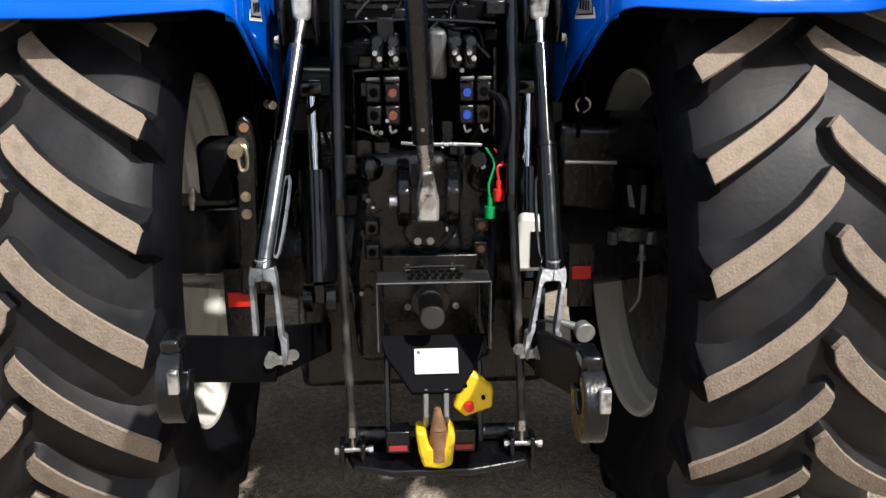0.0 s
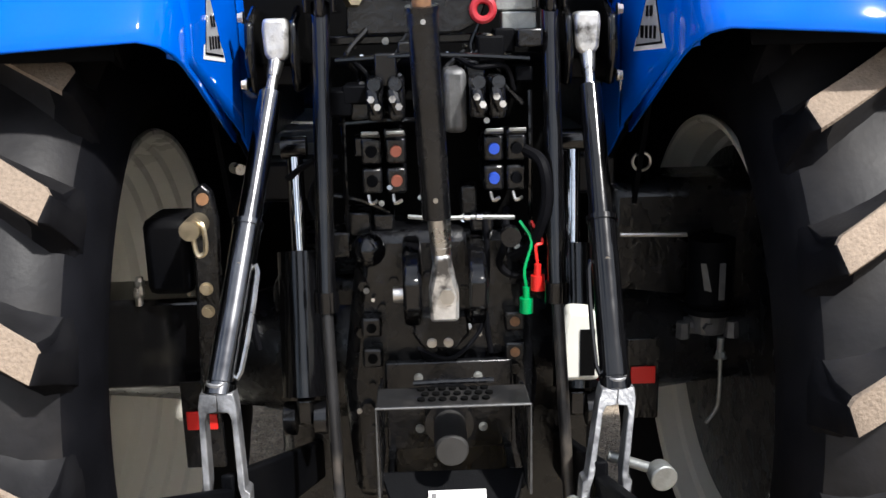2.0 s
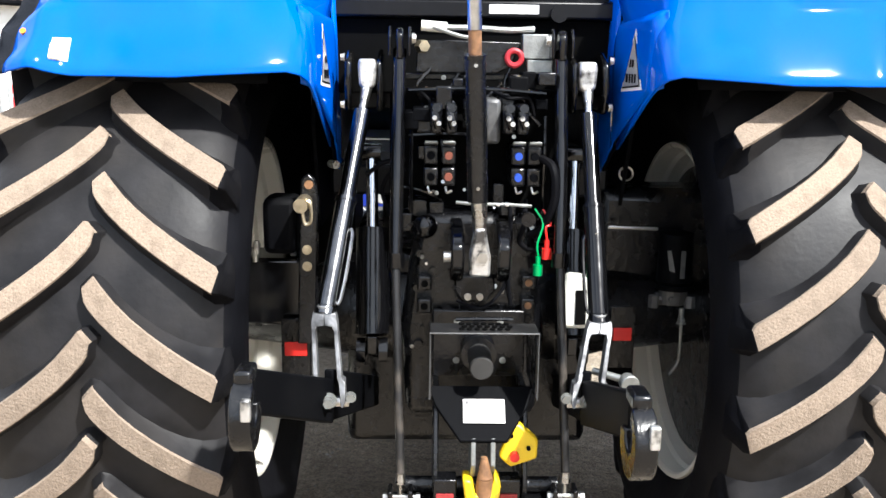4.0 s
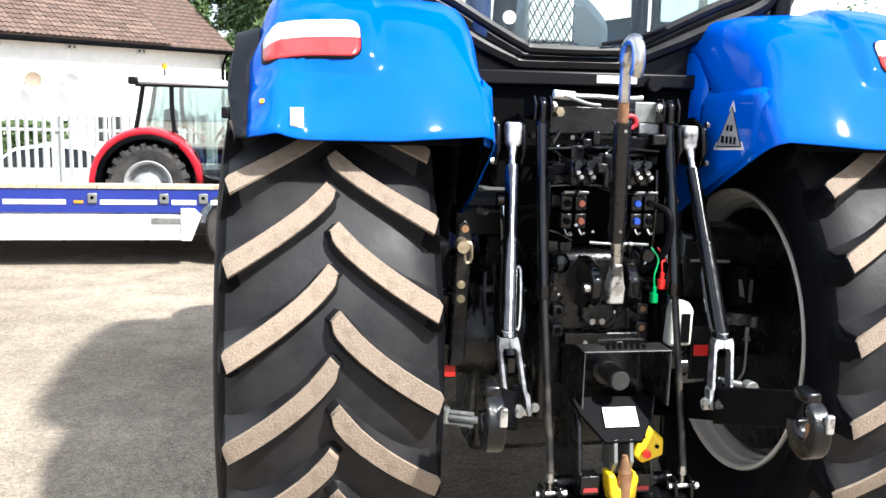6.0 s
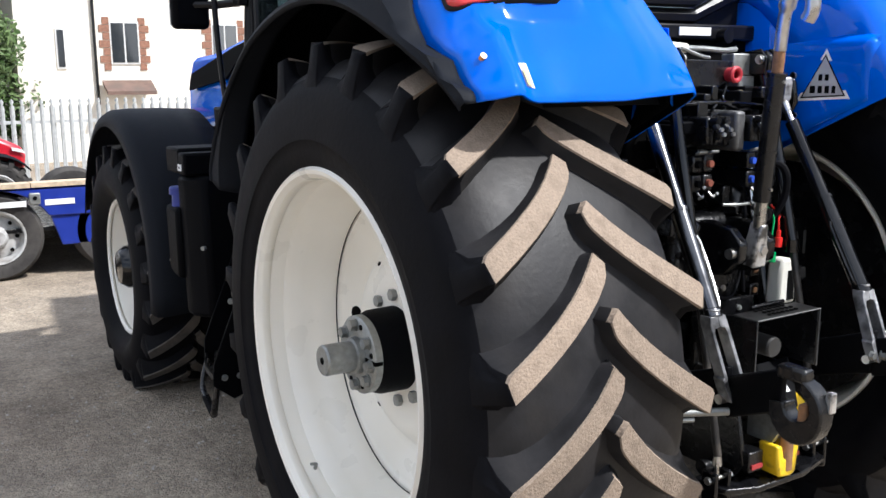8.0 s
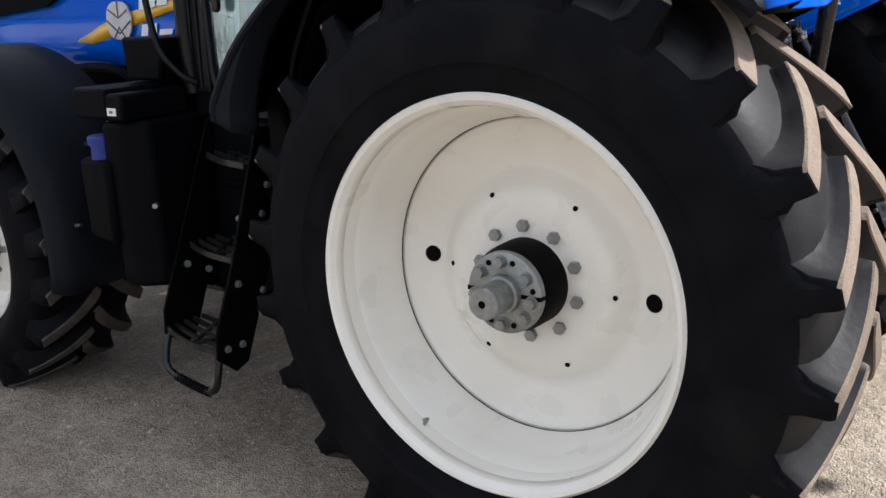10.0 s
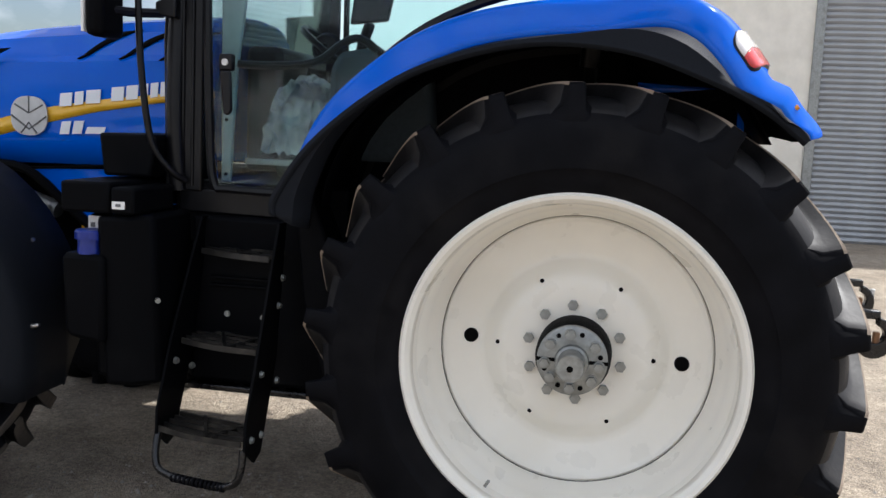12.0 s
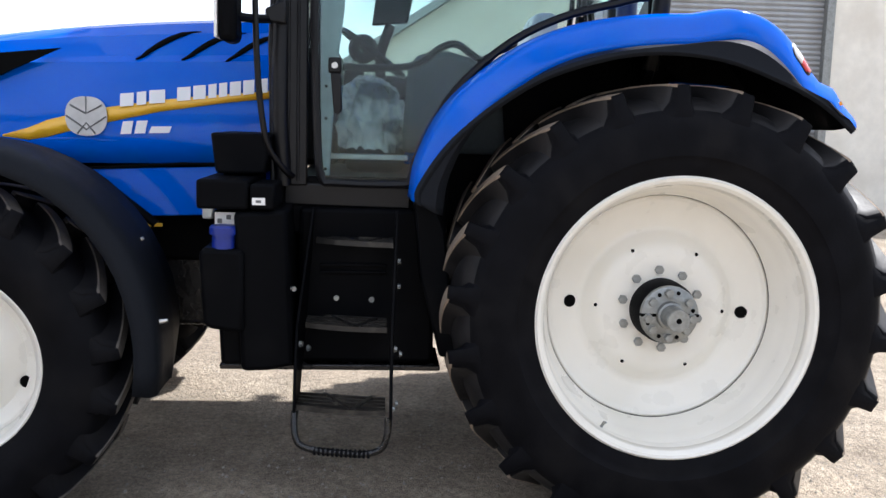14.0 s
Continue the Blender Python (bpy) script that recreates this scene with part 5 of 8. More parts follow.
def tread(z, left, right, depth=0.19):
    """A slotted tread between two outer corners, its lip bowed outwards."""
    l0, r0 = Vector((*left, z)), Vector((*right, z))

    def at(s, d):
        return l0.lerp(r0, s) + Vector((d - 0.022 * math.sin(math.pi * s) * (1 - d / depth), 0, 0))

    def bar(bm, s0, d0, s1, d1, w, h):
        n = 8
        up = Vector((0, 0, h))
        rows = []
        for k in range(n + 1):
            p = at(s0 + (s1 - s0) * k / n, d0 + (d1 - d0) * k / n)
            side = Vector((w, 0, 0)) if abs(d1 - d0) < 0.05 else Vector((w * 0.5, w, 0))
            rows.append([p - side - up, p - side, p + side, p + side - up, p - side - up])
        sheet(bm, rows)

    bm = B()
    bar(bm, 0, 0, 1, 0, 0.004, 0.022)
    for k in range(1, 5):
        bar(bm, 0, 0.043 * k, 1, 0.043 * k, 0.006, 0.016)
    bar(bm, 0.62, 0.002, 0.30, depth, 0.009, 0.012)
    bar(bm, 0.62, 0.002, 0.86, depth, 0.009, 0.012)
    part("step_tread", bm, STEP_GLINT, steps, "black slotted step tread", smooth=False)


tread(1.15, (-0.955, 1.455), (-1.065, 1.135), 0.14)
tread(0.81, (-1.045, 1.49), (-1.125, 1.155), 0.17)
tread(0.50, (-1.175, 1.515), (-1.25, 1.155))
for dx, y_top, y_bot in ((0, 1.475, 1.528), (-0.085, 1.125, 1.14)):
    bm = B()
    slab(bm, [(dx - 0.93, y_top, 1.27), (dx - 0.86, y_top, 1.27), (dx - 0.90, y_bot, 0.75), (dx - 1.04, y_bot, 0.42), (dx - 1.10, y_bot, 0.40), (dx - 1.185, y_bot, 0.47), (dx - 1.18, y_bot, 0.56), (dx - 1.08, y_bot, 0.80)], 0.012, (0, -1, 0))
    part("step_side", bm, PLASTIC, steps, "black side plate of the steps", bevel=0.003)
for x, y, z in ((-1.222, 1.141, 0.499), (-1.162, 1.128, 0.502), (-1.054, 1.522, 0.72), (-0.973, 1.497, 0.683), (-1.151, 1.136, 0.726), (-1.056, 1.113, 0.682), (-1.02, 1.125, 0.96), (-0.985, 1.125, 1.06)):
    bm = B()
    bolt(bm, (x, y - 0.012, z), (0, -1, 0) if y < 1.3 else (-0.4, -1, 0), 0.011, 0.012, 0.003)
    part("step_bolt", bm, DULL_STEEL, steps, smooth=False)
for y, z in ((1.37, 0.885), (1.22, 0.88)):
    bm = B()
    bolt(bm, (-0.90, y, z), (-1, 0, 0), 0.010, 0.008, 0.002)
    part("step_bolt", bm, DULL_STEEL, steps, smooth=False)
for z in (1.03, 1.0):
    bm = B()
    box(bm, -0.915, 1.16, z - 0.006, -0.895, 1.44, z + 0.006)
    part("riser_ridge", bm, PLASTIC, steps, bevel=0.003)
bm = B()
tube(bm, curve([(-1.165, 1.522, 0.47), (-1.19, 1.52, 0.40), (-1.205, 1.50, 0.345), (-1.215, 1.43, 0.322), (-1.225, 1.33, 0.315), (-1.245, 1.24, 0.317), (-1.26, 1.17, 0.345), (-1.26, 1.148, 0.40), (-1.25, 1.145, 0.47)], 4), 0.014, 10)
part("flexible_step", bm, SATIN, steps, "black rubber-covered bottom step loop")
bm = B()
for k in range(13):
    y = 1.44 - 0.018 * k
    x, z = -1.214 - 0.031 * (1.43 - y) / 0.19, 0.3195 - 0.003 * math.sin(math.pi * (1.44 - y) / 0.23)
    rod(bm, (x, y, z), (x - 0.001, y - 0.009, z), 0.0175, seg=10)
part("rubber_grip", bm, RUBBER, steps, "knobbly rubber grip", kind="stuff")
# hydraulic knob on the tank side
bm = B()
rod(bm, (-1.15, 1.535, 0.97), (-1.165, 1.525, 0.97), 0.01, seg=12)
part("drain_plug", bm, DULL_STEEL, tank, "small steel plug")

# ---- rear linkage ----
FORK_STEEL = material("worn_fork_steel", (0.25, 0.25, 0.255), 0.42, metal=0.6, grain=0.3, scale=30, bump=0.6, bump_scale=70, stain=(0.05, 0.05, 0.052), stain_scale=14, stain_range=(0.48, 0.66))
WHITE_STEEL = material("worn_bright_steel", (0.68, 0.67, 0.65), 0.38, metal=0.75, grain=0.25, scale=25, bump=0.4, bump_scale=60, stain=(0.10, 0.095, 0.09), stain_scale=22, stain_range=(0.5, 0.62))
DARK_CAST = material("dark_grey_cast_metal", (0.11, 0.11, 0.11), 0.5, metal=0.5, grain=0.25, scale=40, bump=0.3, bump_scale=120)
ROD_STEEL = material("polished_dark_rod", (0.13, 0.132, 0.138), 0.2, metal=1.0, grain=0.3, scale=18, stain=(0.05, 0.05, 0.055), stain_scale=9, stain_range=(0.5, 0.7))
def lpart(name, bm, mat, label="", **k):
    return part(name, bm, mat, tractor, label, **k)


# main rear casting with bosses
bm = B()
slab(bm, [(-0.20, -0.33, 0.62), (-0.22, -0.33, 0.9), (-0.20, -0.33, 1.05), (-0.17, -0.33, 1.26), (0.17, -0.33, 1.26), (0.20, -0.33, 1.05), (0.22, -0.33, 0.9), (0.20, -0.33, 0.62)], 0.6, (0, 1, 0))
casting = lpart("rear_casting", bm, SATIN, "black cast rear transmission housing", bevel=0.03)
# near-black backing: the depth of shade behind the valves is its colour
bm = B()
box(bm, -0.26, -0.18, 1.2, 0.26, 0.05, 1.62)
part("valve_block_back", bm, GRILLE_AND_SHADE, casting, bevel=0.02)
for x, z in ((-0.148, 0.985), (-0.148, 1.055), (0.162, 0.99), (0.162, 1.06)):
    bm = B()
    box(bm, x - 0.022, -0.375, z - 0.022, x + 0.022, -0.33, z + 0.022)
    bs = part("boss", bm, SATIN, casting, bevel=0.006)
    bm = B()
    rod(bm, (x, -0.375, z), (x, -0.378, z), 0.011, seg=12)
    part("boss_hole", bm, GRILLE_AND_SHADE if x < 0 else RUST, bs)
bm = B()
slab(bm, [(-0.055, -0.36, 1.075), (-0.06, -0.36, 1.03), (-0.035, -0.36, 0.995), (0.035, -0.36, 0.995), (0.065, -0.36, 1.03), (0.06, -0.36, 1.075)], 0.03, (0, 1, 0))
cover = part("cover_plate", bm, SATIN, casting, bevel=0.006)
for x in (-0.018, 0.018):
    bm = B()
    bolt(bm, (x, -0.36, 1.012), (0, -1, 0), 0.009, 0.009, 0.002)
    part("cover_bolt", bm, STEEL, cover, smooth=False)
bm = B()
rnd = random.Random(11)
for i in range(34):
    x, z = rnd.uniform(-0.2, 0.2), rnd.uniform(0.66, 1.25)
    y = -0.33
    r = rnd.uniform(0.006, 0.016)
    rod(bm, (x, y, z), (x, y - rnd.uniform(0.006, 0.02), z), r, r * 0.9, seg=6)
part("casting_bolts", bm, SATIN, casting, "small black bolt heads", kind="stuff", smooth=False)

# top link clevis, sleeve, screw and hook
for x0, x1 in ((-0.075, -0.037), (0.058, 0.096)):
    bm = B()
    slab(bm, [(x0, -0.30, 1.06), (x0, -0.44, 1.08), (x0, -0.50, 1.13), (x0, -0.505, 1.19), (x0, -0.46, 1.235), (x0, -0.36, 1.25), (x0, -0.28, 1.24)], x1 - x0, (1, 0, 0))
    part("link_bracket", bm, BLACK, casting, "black cast top link bracket", bevel=0.008)
bm = B()
rod(bm, (-0.095, -0.475, 1.158), (-0.075, -0.475, 1.158), 0.017, seg=16)
part("bracket_pin", bm, STEEL, casting, "bright bracket pin")
top = Vector((-0.05, -0.655, 1.92))
pin = Vector((0.011, -0.478, 1.165))
bm = B()
slab(bm, [(-0.022, -0.515, 1.108), (0.036, -0.515, 1.108), (0.037, -0.515, 1.165), (0.026, -0.525, 1.215), (0.021, -0.53, 1.25), (-0.010, -0.53, 1.25), (-0.014, -0.525, 1.215), (-0.023, -0.515, 1.165)], 0.05, (0, 1, 0.15))
link = lpart("top_link", bm, WHITE_STEEL, "top link with a black sleeve and bright steel hook end", bevel=0.008)
bm = B()
bolt(bm, (0.013, -0.514, 1.165), (0, -1, 0), 0.017, 0.012, 0.006)
part("link_bolt", bm, STEEL, link, smooth=False)
bm = B()
rod(bm, (0.004, -0.505, 1.24), (-0.004, -0.518, 1.335), 0.0195, seg=20)
for k in range(7):
    z = 1.262 + 0.009 * k
    rod(bm, (0.003, -0.508, z), (0.003, -0.5085, z + 0.004), 0.0208, seg=20)
part("link_screw", bm, STEEL, link, "bright threaded screw")
bm = B()
rod(bm, (-0.004, -0.515, 1.325), (-0.0215, -0.557, 1.712), 0.0285, seg=22)
rod(bm, (-0.0215, -0.557, 1.712), (-0.022, -0.559, 1.722), 0.031, seg=22)
part("link_sleeve", bm, SATIN, link, "black link sleeve with scuffs")
bm = B()
rod(bm, (-0.022, -0.559, 1.72), (-0.0245, -0.566, 1.79), 0.0175, seg=18)
part("link_thread", bm, RUST, link, "rusty thread")
bm = B()
tube(bm, curve([(-0.0245, -0.566, 1.785), (-0.028, -0.575, 1.86), (-0.03, -0.585, 1.91), (-0.03, -0.60, 1.95), (-0.028, -0.635, 1.97), (-0.026, -0.665, 1.95), (-0.025, -0.67, 1.90), (-0.025, -0.655, 1.87)], 4), [0.019] * 8 + [0.026] * 10 + [0.022] * 11, 14)
part("link_hook", bm, STEEL, link, "polished steel hook end")
for z, t in ((1.352, 0.1), (1.70, 0.95)):
    bm = B()
    p = Vector((-0.004, -0.515, 1.325)).lerp(Vector((-0.0215, -0.557, 1.712)), t)
    rod(bm, p + Vector((0, -0.028, 0)), p + Vector((0, -0.034, 0)), 0.005, seg=10)
    part("grease_nipple", bm, STEEL, link)

# lift arms and rods, left and right
def lift_side(o, fork, nut, name):
    bm = B()
    slab(bm, [(o * 0.365, 0.02, 1.56), (o * 0.365, -0.30, 1.555), (o * 0.365, -0.335, 1.62), (o * 0.365, -0.32, 1.70), (o * 0.365, -0.22, 1.735), (o * 0.365, 0.02, 1.70)], 0.02, (o, 0, 0))
    arm = lpart("lift_arm", bm, BLACK, "black hydraulic lift arm", bevel=0.008)
    bm = B()
    slab(bm, [(o * 0.275, 0.02, 1.56), (o * 0.275, -0.30, 1.555), (o * 0.275, -0.335, 1.62), (o * 0.275, -0.32, 1.70), (o * 0.275, -0.22, 1.735), (o * 0.275, 0.02, 1.70)], 0.018, (o, 0, 0))
    part("arm_plate", bm, BLACK, arm, bevel=0.008)
    for z, y in ((1.575, -0.31), (1.71, -0.3)):
        bm = B()
        bolt(bm, (o * 0.386, y, z), (o, 0, 0), 0.011, 0.012, 0.002)
        part("arm_bolt", bm, STEEL, arm, smooth=False)
    # bright knuckle at the top
    bm = B()
    c = Vector((o * 0.32, -0.315, 1.665))
    slab(bm, [c + Vector(v) for v in ((-0.024, -0.02, 0.042), (0.024, -0.02, 0.042), (0.027, -0.02, 0.02), (0.024, -0.02, -0.03), (0.014, -0.02, -0.045), (-0.014, -0.02, -0.045), (-0.024, -0.02, -0.03), (-0.027, -0.02, 0.02))], 0.06, (0, 1, 0))
    part("knuckle", bm, WHITE_STEEL, arm, "bright bare steel knuckle", bevel=0.008)
    bm = B()
    q0, q1 = Vector((o * 0.322, -0.318, 1.625)), Vector(fork)
    d = (q1 - q0)
    rod(bm, q0, q0 + d * 0.06, 0.017, 0.013, seg=16)
    rod(bm, q0 + d * 0.06, q0 + d * 0.13, 0.0115, seg=14)
    part("rod_neck", bm, STEEL, arm, "bright rod neck")
    bm = B()
    rod(bm, q0 + d * 0.115, q0 + d * 0.97, 0.0235, 0.0235, seg=20)
    rod(bm, q0 + d * 0.97, q1, 0.029, 0.03, seg=20)
    rodp = part("lift_rod", bm, ROD_STEEL if o < 0 else BLACK, arm, "polished dark steel lift rod" if o < 0 else "glossy black lift rod")
    bm = B()
    rod(bm, q0 + d * 0.52, q0 + d * 0.965, 0.0275, 0.0275, seg=22)
    rod(bm, q0 + d * 0.515, q0 + d * 0.53, 0.031, 0.031, seg=22)
    part("rod_sleeve", bm, ROD_STEEL if o < 0 else BLACK, rodp, "glossy lower sleeve")
    # handle clip along the lower rod
    bm = B()
    a, b = q0 + d * 0.66 + Vector((-o * 0.035, -0.01, 0)), q0 + d * 0.93 + Vector((-o * 0.035, -0.01, 0))
    tube(bm, curve([a + Vector((o * 0.02, 0, 0)), a, b, b + Vector((o * 0.02, 0, 0))], 3), 0.005, 6)
    part("clip", bm, STEEL if o < 0 else BLACK, rodp)
    bm = B()
    p = q0 + d * 0.63
    rod(bm, p + Vector((0, -0.022, 0)), p + Vector((0, -0.03, 0)), 0.006, seg=8)
    part("grease_nipple", bm, STEEL, rodp)
    # fork
    bm = B()
    n = Vector(nut)
    for s in (-1, 1):
        legs = ((0.0, 0.0), (0.0, 0.030), (0.05, 0.034), (0.74, 0.037), (0.77, 0.045), (1.0, 0.043), (1.08, 0.036), (1.08, 0.030), (0.80, 0.028), (0.72, 0.0245), (0.17, 0.0235), (0.11, 0.019), (0.10, 0.0))
        slab(bm, [q1.lerp(n, f) + Vector((s * across, 0.018, 0.012 if f == 0 else 0.0)) for f, across in legs], 0.038, (0, -1, 0))
    rod(bm, q1 - Vector((0, 0, 0.005)), q1 + Vector((0, 0, 0.03)), 0.020, 0.020, seg=16)
    fk = part("fork", bm, FORK_STEEL, arm, "bare worn steel fork", bevel=0.002)
    bm = B()
    rod(bm, n + Vector((-0.05, 0.012, -0.012)), n + Vector((0.05, 0.012, -0.012)), 0.014, seg=16)
    part("fork_pin", bm, STEEL, fk)
    bm = B()
    bolt(bm, n + Vector((0, -0.012, 0)), (0, -1, 0), 0.017, 0.018, 0.004)
    bolt(bm, n + Vector((0.0, -0.03, 0)), (0, -1, 0), 0.013, 0.014)
    part("fork_nut", bm, DULL_STEEL, fk, "bright castle nut", smooth=False)
    bm = B()
    bolt(bm, n + Vector((-o * 0.055 if o > 0 else 0.055, -0.008, 0.008)), (0, -1, 0), 0.012, 0.014, 0.003)
    part("side_nut", bm, DULL_STEEL, fk, smooth=False)
    return arm


lift_side(-1, (-0.41, -0.70, 1.045), (-0.392, -0.775, 0.845), "left")
lift_side(1, (0.318, -0.675, 1.02), (0.275, -0.775, 0.845), "right")

WORN_ROD = material("black_rod_rubbed_brown", (0.016, 0.0155, 0.016), 0.35, spec=0.5, grain=0.3, scale=14, stain=(0.10, 0.085, 0.07), stain_scale=9, stain_range=(0.5, 0.7))
# telescopic pull rods down to the drawbar frame
for o, t0, jn, b0 in ((-1, (-0.226, -0.318, 1.735), (-0.232, -0.465, 1.136), (-0.212, -0.575, 0.545)), (1, (0.246, -0.29, 1.735), (0.241, -0.458, 1.139), (0.262, -0.574, 0.55))):
    t0, jn, b0 = Vector(t0), Vector(jn), Vector(b0)
    bm = B()
    rod(bm, t0, jn, 0.0195, seg=20)
    rod(bm, jn + Vector((0, 0.008, 0.03)), jn - Vector((0, -0.006, 0.012)), 0.026, seg=20)
    pr = lpart("pull_rod", bm, BLACK, "black telescopic pull rod")
    bm = B()
    rod(bm, jn, b0, 0.0125, 0.0125, seg=14)
    part("inner_rod", bm, WORN_ROD, pr, "thin worn inner rod")
    bm = B()
    slab(bm, [t0 + Vector(v) for v in ((-0.012, -0.03, -0.03), (-0.012, -0.035, 0.04), (-0.012, -0.01, 0.062), (-0.012, 0.03, 0.05), (-0.012, 0.03, -0.03))], 0.024, (1, 0, 0))
    part("rod_eye", bm, BLACK, pr, bevel=0.008)
    for s in (-1, 1):
        bm = B()
        slab(bm, [t0 + Vector((s * 0.024, *v)) for v in ((-0.03, -0.02), (-0.035, 0.035), (-0.01, 0.065), (0.12, 0.05), (0.12, -0.02))], 0.008, (s, 0, 0))
        part("eye_plate", bm, BLACK, pr, bevel=0.003)
    bm = B()
    bolt(bm, t0 + Vector((-o * 0.035, -0.012, 0.03)), (-o, 0, 0), 0.014, 0.012, 0.003)
    part("eye_bolt", bm, STEEL, pr, smooth=False)
    # yoke, ball and lower clevis
    bm = B()
    rod(bm, b0, b0 - Vector((0, 0, 0.03)), 0.012, 0.016, seg=12)
    rod(bm, b0 - Vector((0, 0, 0.03)), b0 - Vector((0, 0, 0.075)), 0.008, seg=12)
    part("yoke", bm, STEEL, pr, "bright rod end")
    c = b0 - Vector((0, 0, 0.08))
    for s in (-1, 1):
        bm = B()
        slab(bm, [c + Vector((s * 0.022, *v)) for v in ((-0.03, 0.035), (0.03, 0.035), (0.03, -0.06), (0.01, -0.085), (-0.03, -0.07))], 0.014, (s, 0, 0))
        part("clevis_plate", bm, BLACK, pr, bevel=0.005)
    bm = B()
    rod(bm, c + Vector((-0.045, -0.005, 0.008)), c + Vector((0.05, -0.005, 0.008)), 0.008, seg=12)
    bolt(bm, c + Vector((0.045, -0.005, 0.008)), (1, 0, 0), 0.013, 0.012)
    bolt(bm, c + Vector((-0.04, -0.005, 0.008)), (-1, 0, 0), 0.013, 0.01)
    part("clevis_bolt", bm, STEEL, pr, smooth=False)

# lift cylinders
for o in (-1, 1):
    a, m_, b = Vector((o * 0.314, -0.19, 1.41)), Vector((o * 0.309, -0.235, 1.195)), Vector((o * 0.305, -0.325, 0.885))
    bm = B()
    rod(bm, m_, b, 0.051, seg=28)
    rod(bm, b + Vector((0, 0.005, 0.012)), b - Vector((0, 0.002, 0.004)), 0.0495, 0.044, seg=28)
    cy = lpart("lift_cylinder", bm, BLACK, "black hydraulic lift cylinder with a bright ram")
    bm = B()
    rod(bm, a, m_, 0.0185, seg=18)
    part("ram", bm, CHROME, cy, "chrome ram")
    bm = B()
    rod(bm, a + Vector((-0.028, 0, 0.015)), a + Vector((0.028, 0, 0.015)), 0.026, seg=16)
    part("ram_eye", bm, BLACK, cy)
    for s in (-1, 1):
        bm = B()
        e = b + Vector((s * 0.034, -0.01, -0.05))
        rod(bm, e - Vector((0.013, 0, 0)), e + Vector((0.013, 0, 0)), 0.038, seg=22)
        part("cylinder_eye", bm, BLACK, cy)
    bm = B()
    box(bm, b.x - 0.018, b.y - 0.03, b.z - 0.06, b.x + 0.018, b.y + 0.03, b.z)
    part("cylinder_foot", bm, BLACK, cy, bevel=0.006)

# lower links with open hook ends
for o, mid, end in ((-1, (-0.395, -0.76, 0.85), (-0.545, -1.10, 0.93)), (1, (0.275, -0.76, 0.85), (0.30, -1.235, 0.93))):
    st, mid, end = Vector((o * 0.30, -0.05, 0.60)), Vector(mid), Vector(end)
    bm = B()
    side = Vector((1, 0, 0))
    for p, q in ((st, mid), (mid, end)):
        h0, h1 = (0.05, 0.07) if p is st else (0.062, 0.055)
        if p is mid:
            p, q = p - Vector((0, 0, 0.018)), q + Vector((0, 0.05, 0.036))
        slab(bm, [p + Vector((-0.012, 0, -h0)), q + Vector((-0.012, 0.0, -h1)), q + Vector((-0.012, 0, h1)), p + Vector((-0.012, 0, h0))], 0.026, (1, 0, 0))
    ll = lpart("lower_link", bm, PLASTIC, "black lower link arm with a hook end", bevel=0.006)
    # hook: a U-shaped claw
    prof = []
    for k in range(15):
        a = radians(100 + k * 19)
        prof.append((0.075 * math.cos(a), 0.082 * math.sin(a)))
    inner = [(y * 0.46 - 0.004, z * 0.42 + 0.012) for y, z in prof]
    bm = B()
    loop_pts = [(end.x, end.y - y_ - 0.0, end.z + z_) for y_, z_ in [(-p[0], p[1]) for p in prof]] + [(end.x, end.y - y_, end.z + z_) for y_, z_ in [(-p[0], p[1]) for p in reversed(inner)]]
    slab(bm, [Vector(p) + Vector((-0.024, 0, 0)) for p in loop_pts], 0.048, (1, 0, 0))
    claw = part("hook_claw", bm, SATIN, ll, "black hook claw with worn bright tip", bevel=0.005)
    bm = B()
    box(bm, end.x + 0.004, end.y - 0.079, end.z + 0.012, end.x + 0.0255, end.y - 0.060, end.z + 0.062)
    part("claw_face", bm, WHITE_STEEL, claw, "worn bright claw face", bevel=0.004)
    bm = B()
    box(bm, end.x - 0.02, end.y - 0.02, end.z + 0.07, end.x + 0.02, end.y + 0.06, end.z + 0.105)
    part("claw_latch", bm, SATIN, claw, "black latch", bevel=0.008)
    bm = B()
    box(bm, end.x - 0.014, end.y - 0.025, end.z - 0.045, end.x + 0.014, end.y - 0.002, end.z + 0.02)
    part("claw_throat", bm, RUST, claw, "rusty claw throat", bevel=0.005)
# stabiliser turnbuckle beside the left link
bm = B()
rod(bm, (-0.74, -0.62, 0.80), (-0.44, -0.80, 0.81), 0.011, seg=10)
for s in (-1, 1):
    tube(bm, [(-0.66, -0.67, 0.80 + s * 0.018), (-0.52, -0.75, 0.805 + s * 0.018)], 0.008, 8)
rod(bm, (-0.60, -0.705, 0.785), (-0.60, -0.705, 0.832), 0.014, seg=14)
lpart("turnbuckle", bm, DULL_STEEL, "grey steel stabiliser turnbuckle")

DUSTY_BLACK = material("dusty_black_plate", (0.012, 0.0118, 0.012), 0.4, spec=0.5, grain=0.3, scale=30, stain=(0.04, 0.037, 0.034), stain_scale=14, stain_range=(0.5, 0.75))
# power take-off guard
gx0, gx1, gy0, gy1, gz0, gz1 = -0.132, 0.165, -0.36, -0.63, 0.79, 0.985
bm = B()
box(bm, gx0, -0.535, gz1 - 0.006, gx1, gy1, gz1)
for v in bm.verts:
    if v.co.y < -0.5:
        v.co.z -= 0.004
guard = lpart("shaft_guard", bm, DUSTY_BLACK, "black steel guard round the drive shaft stub", bevel=0.003)
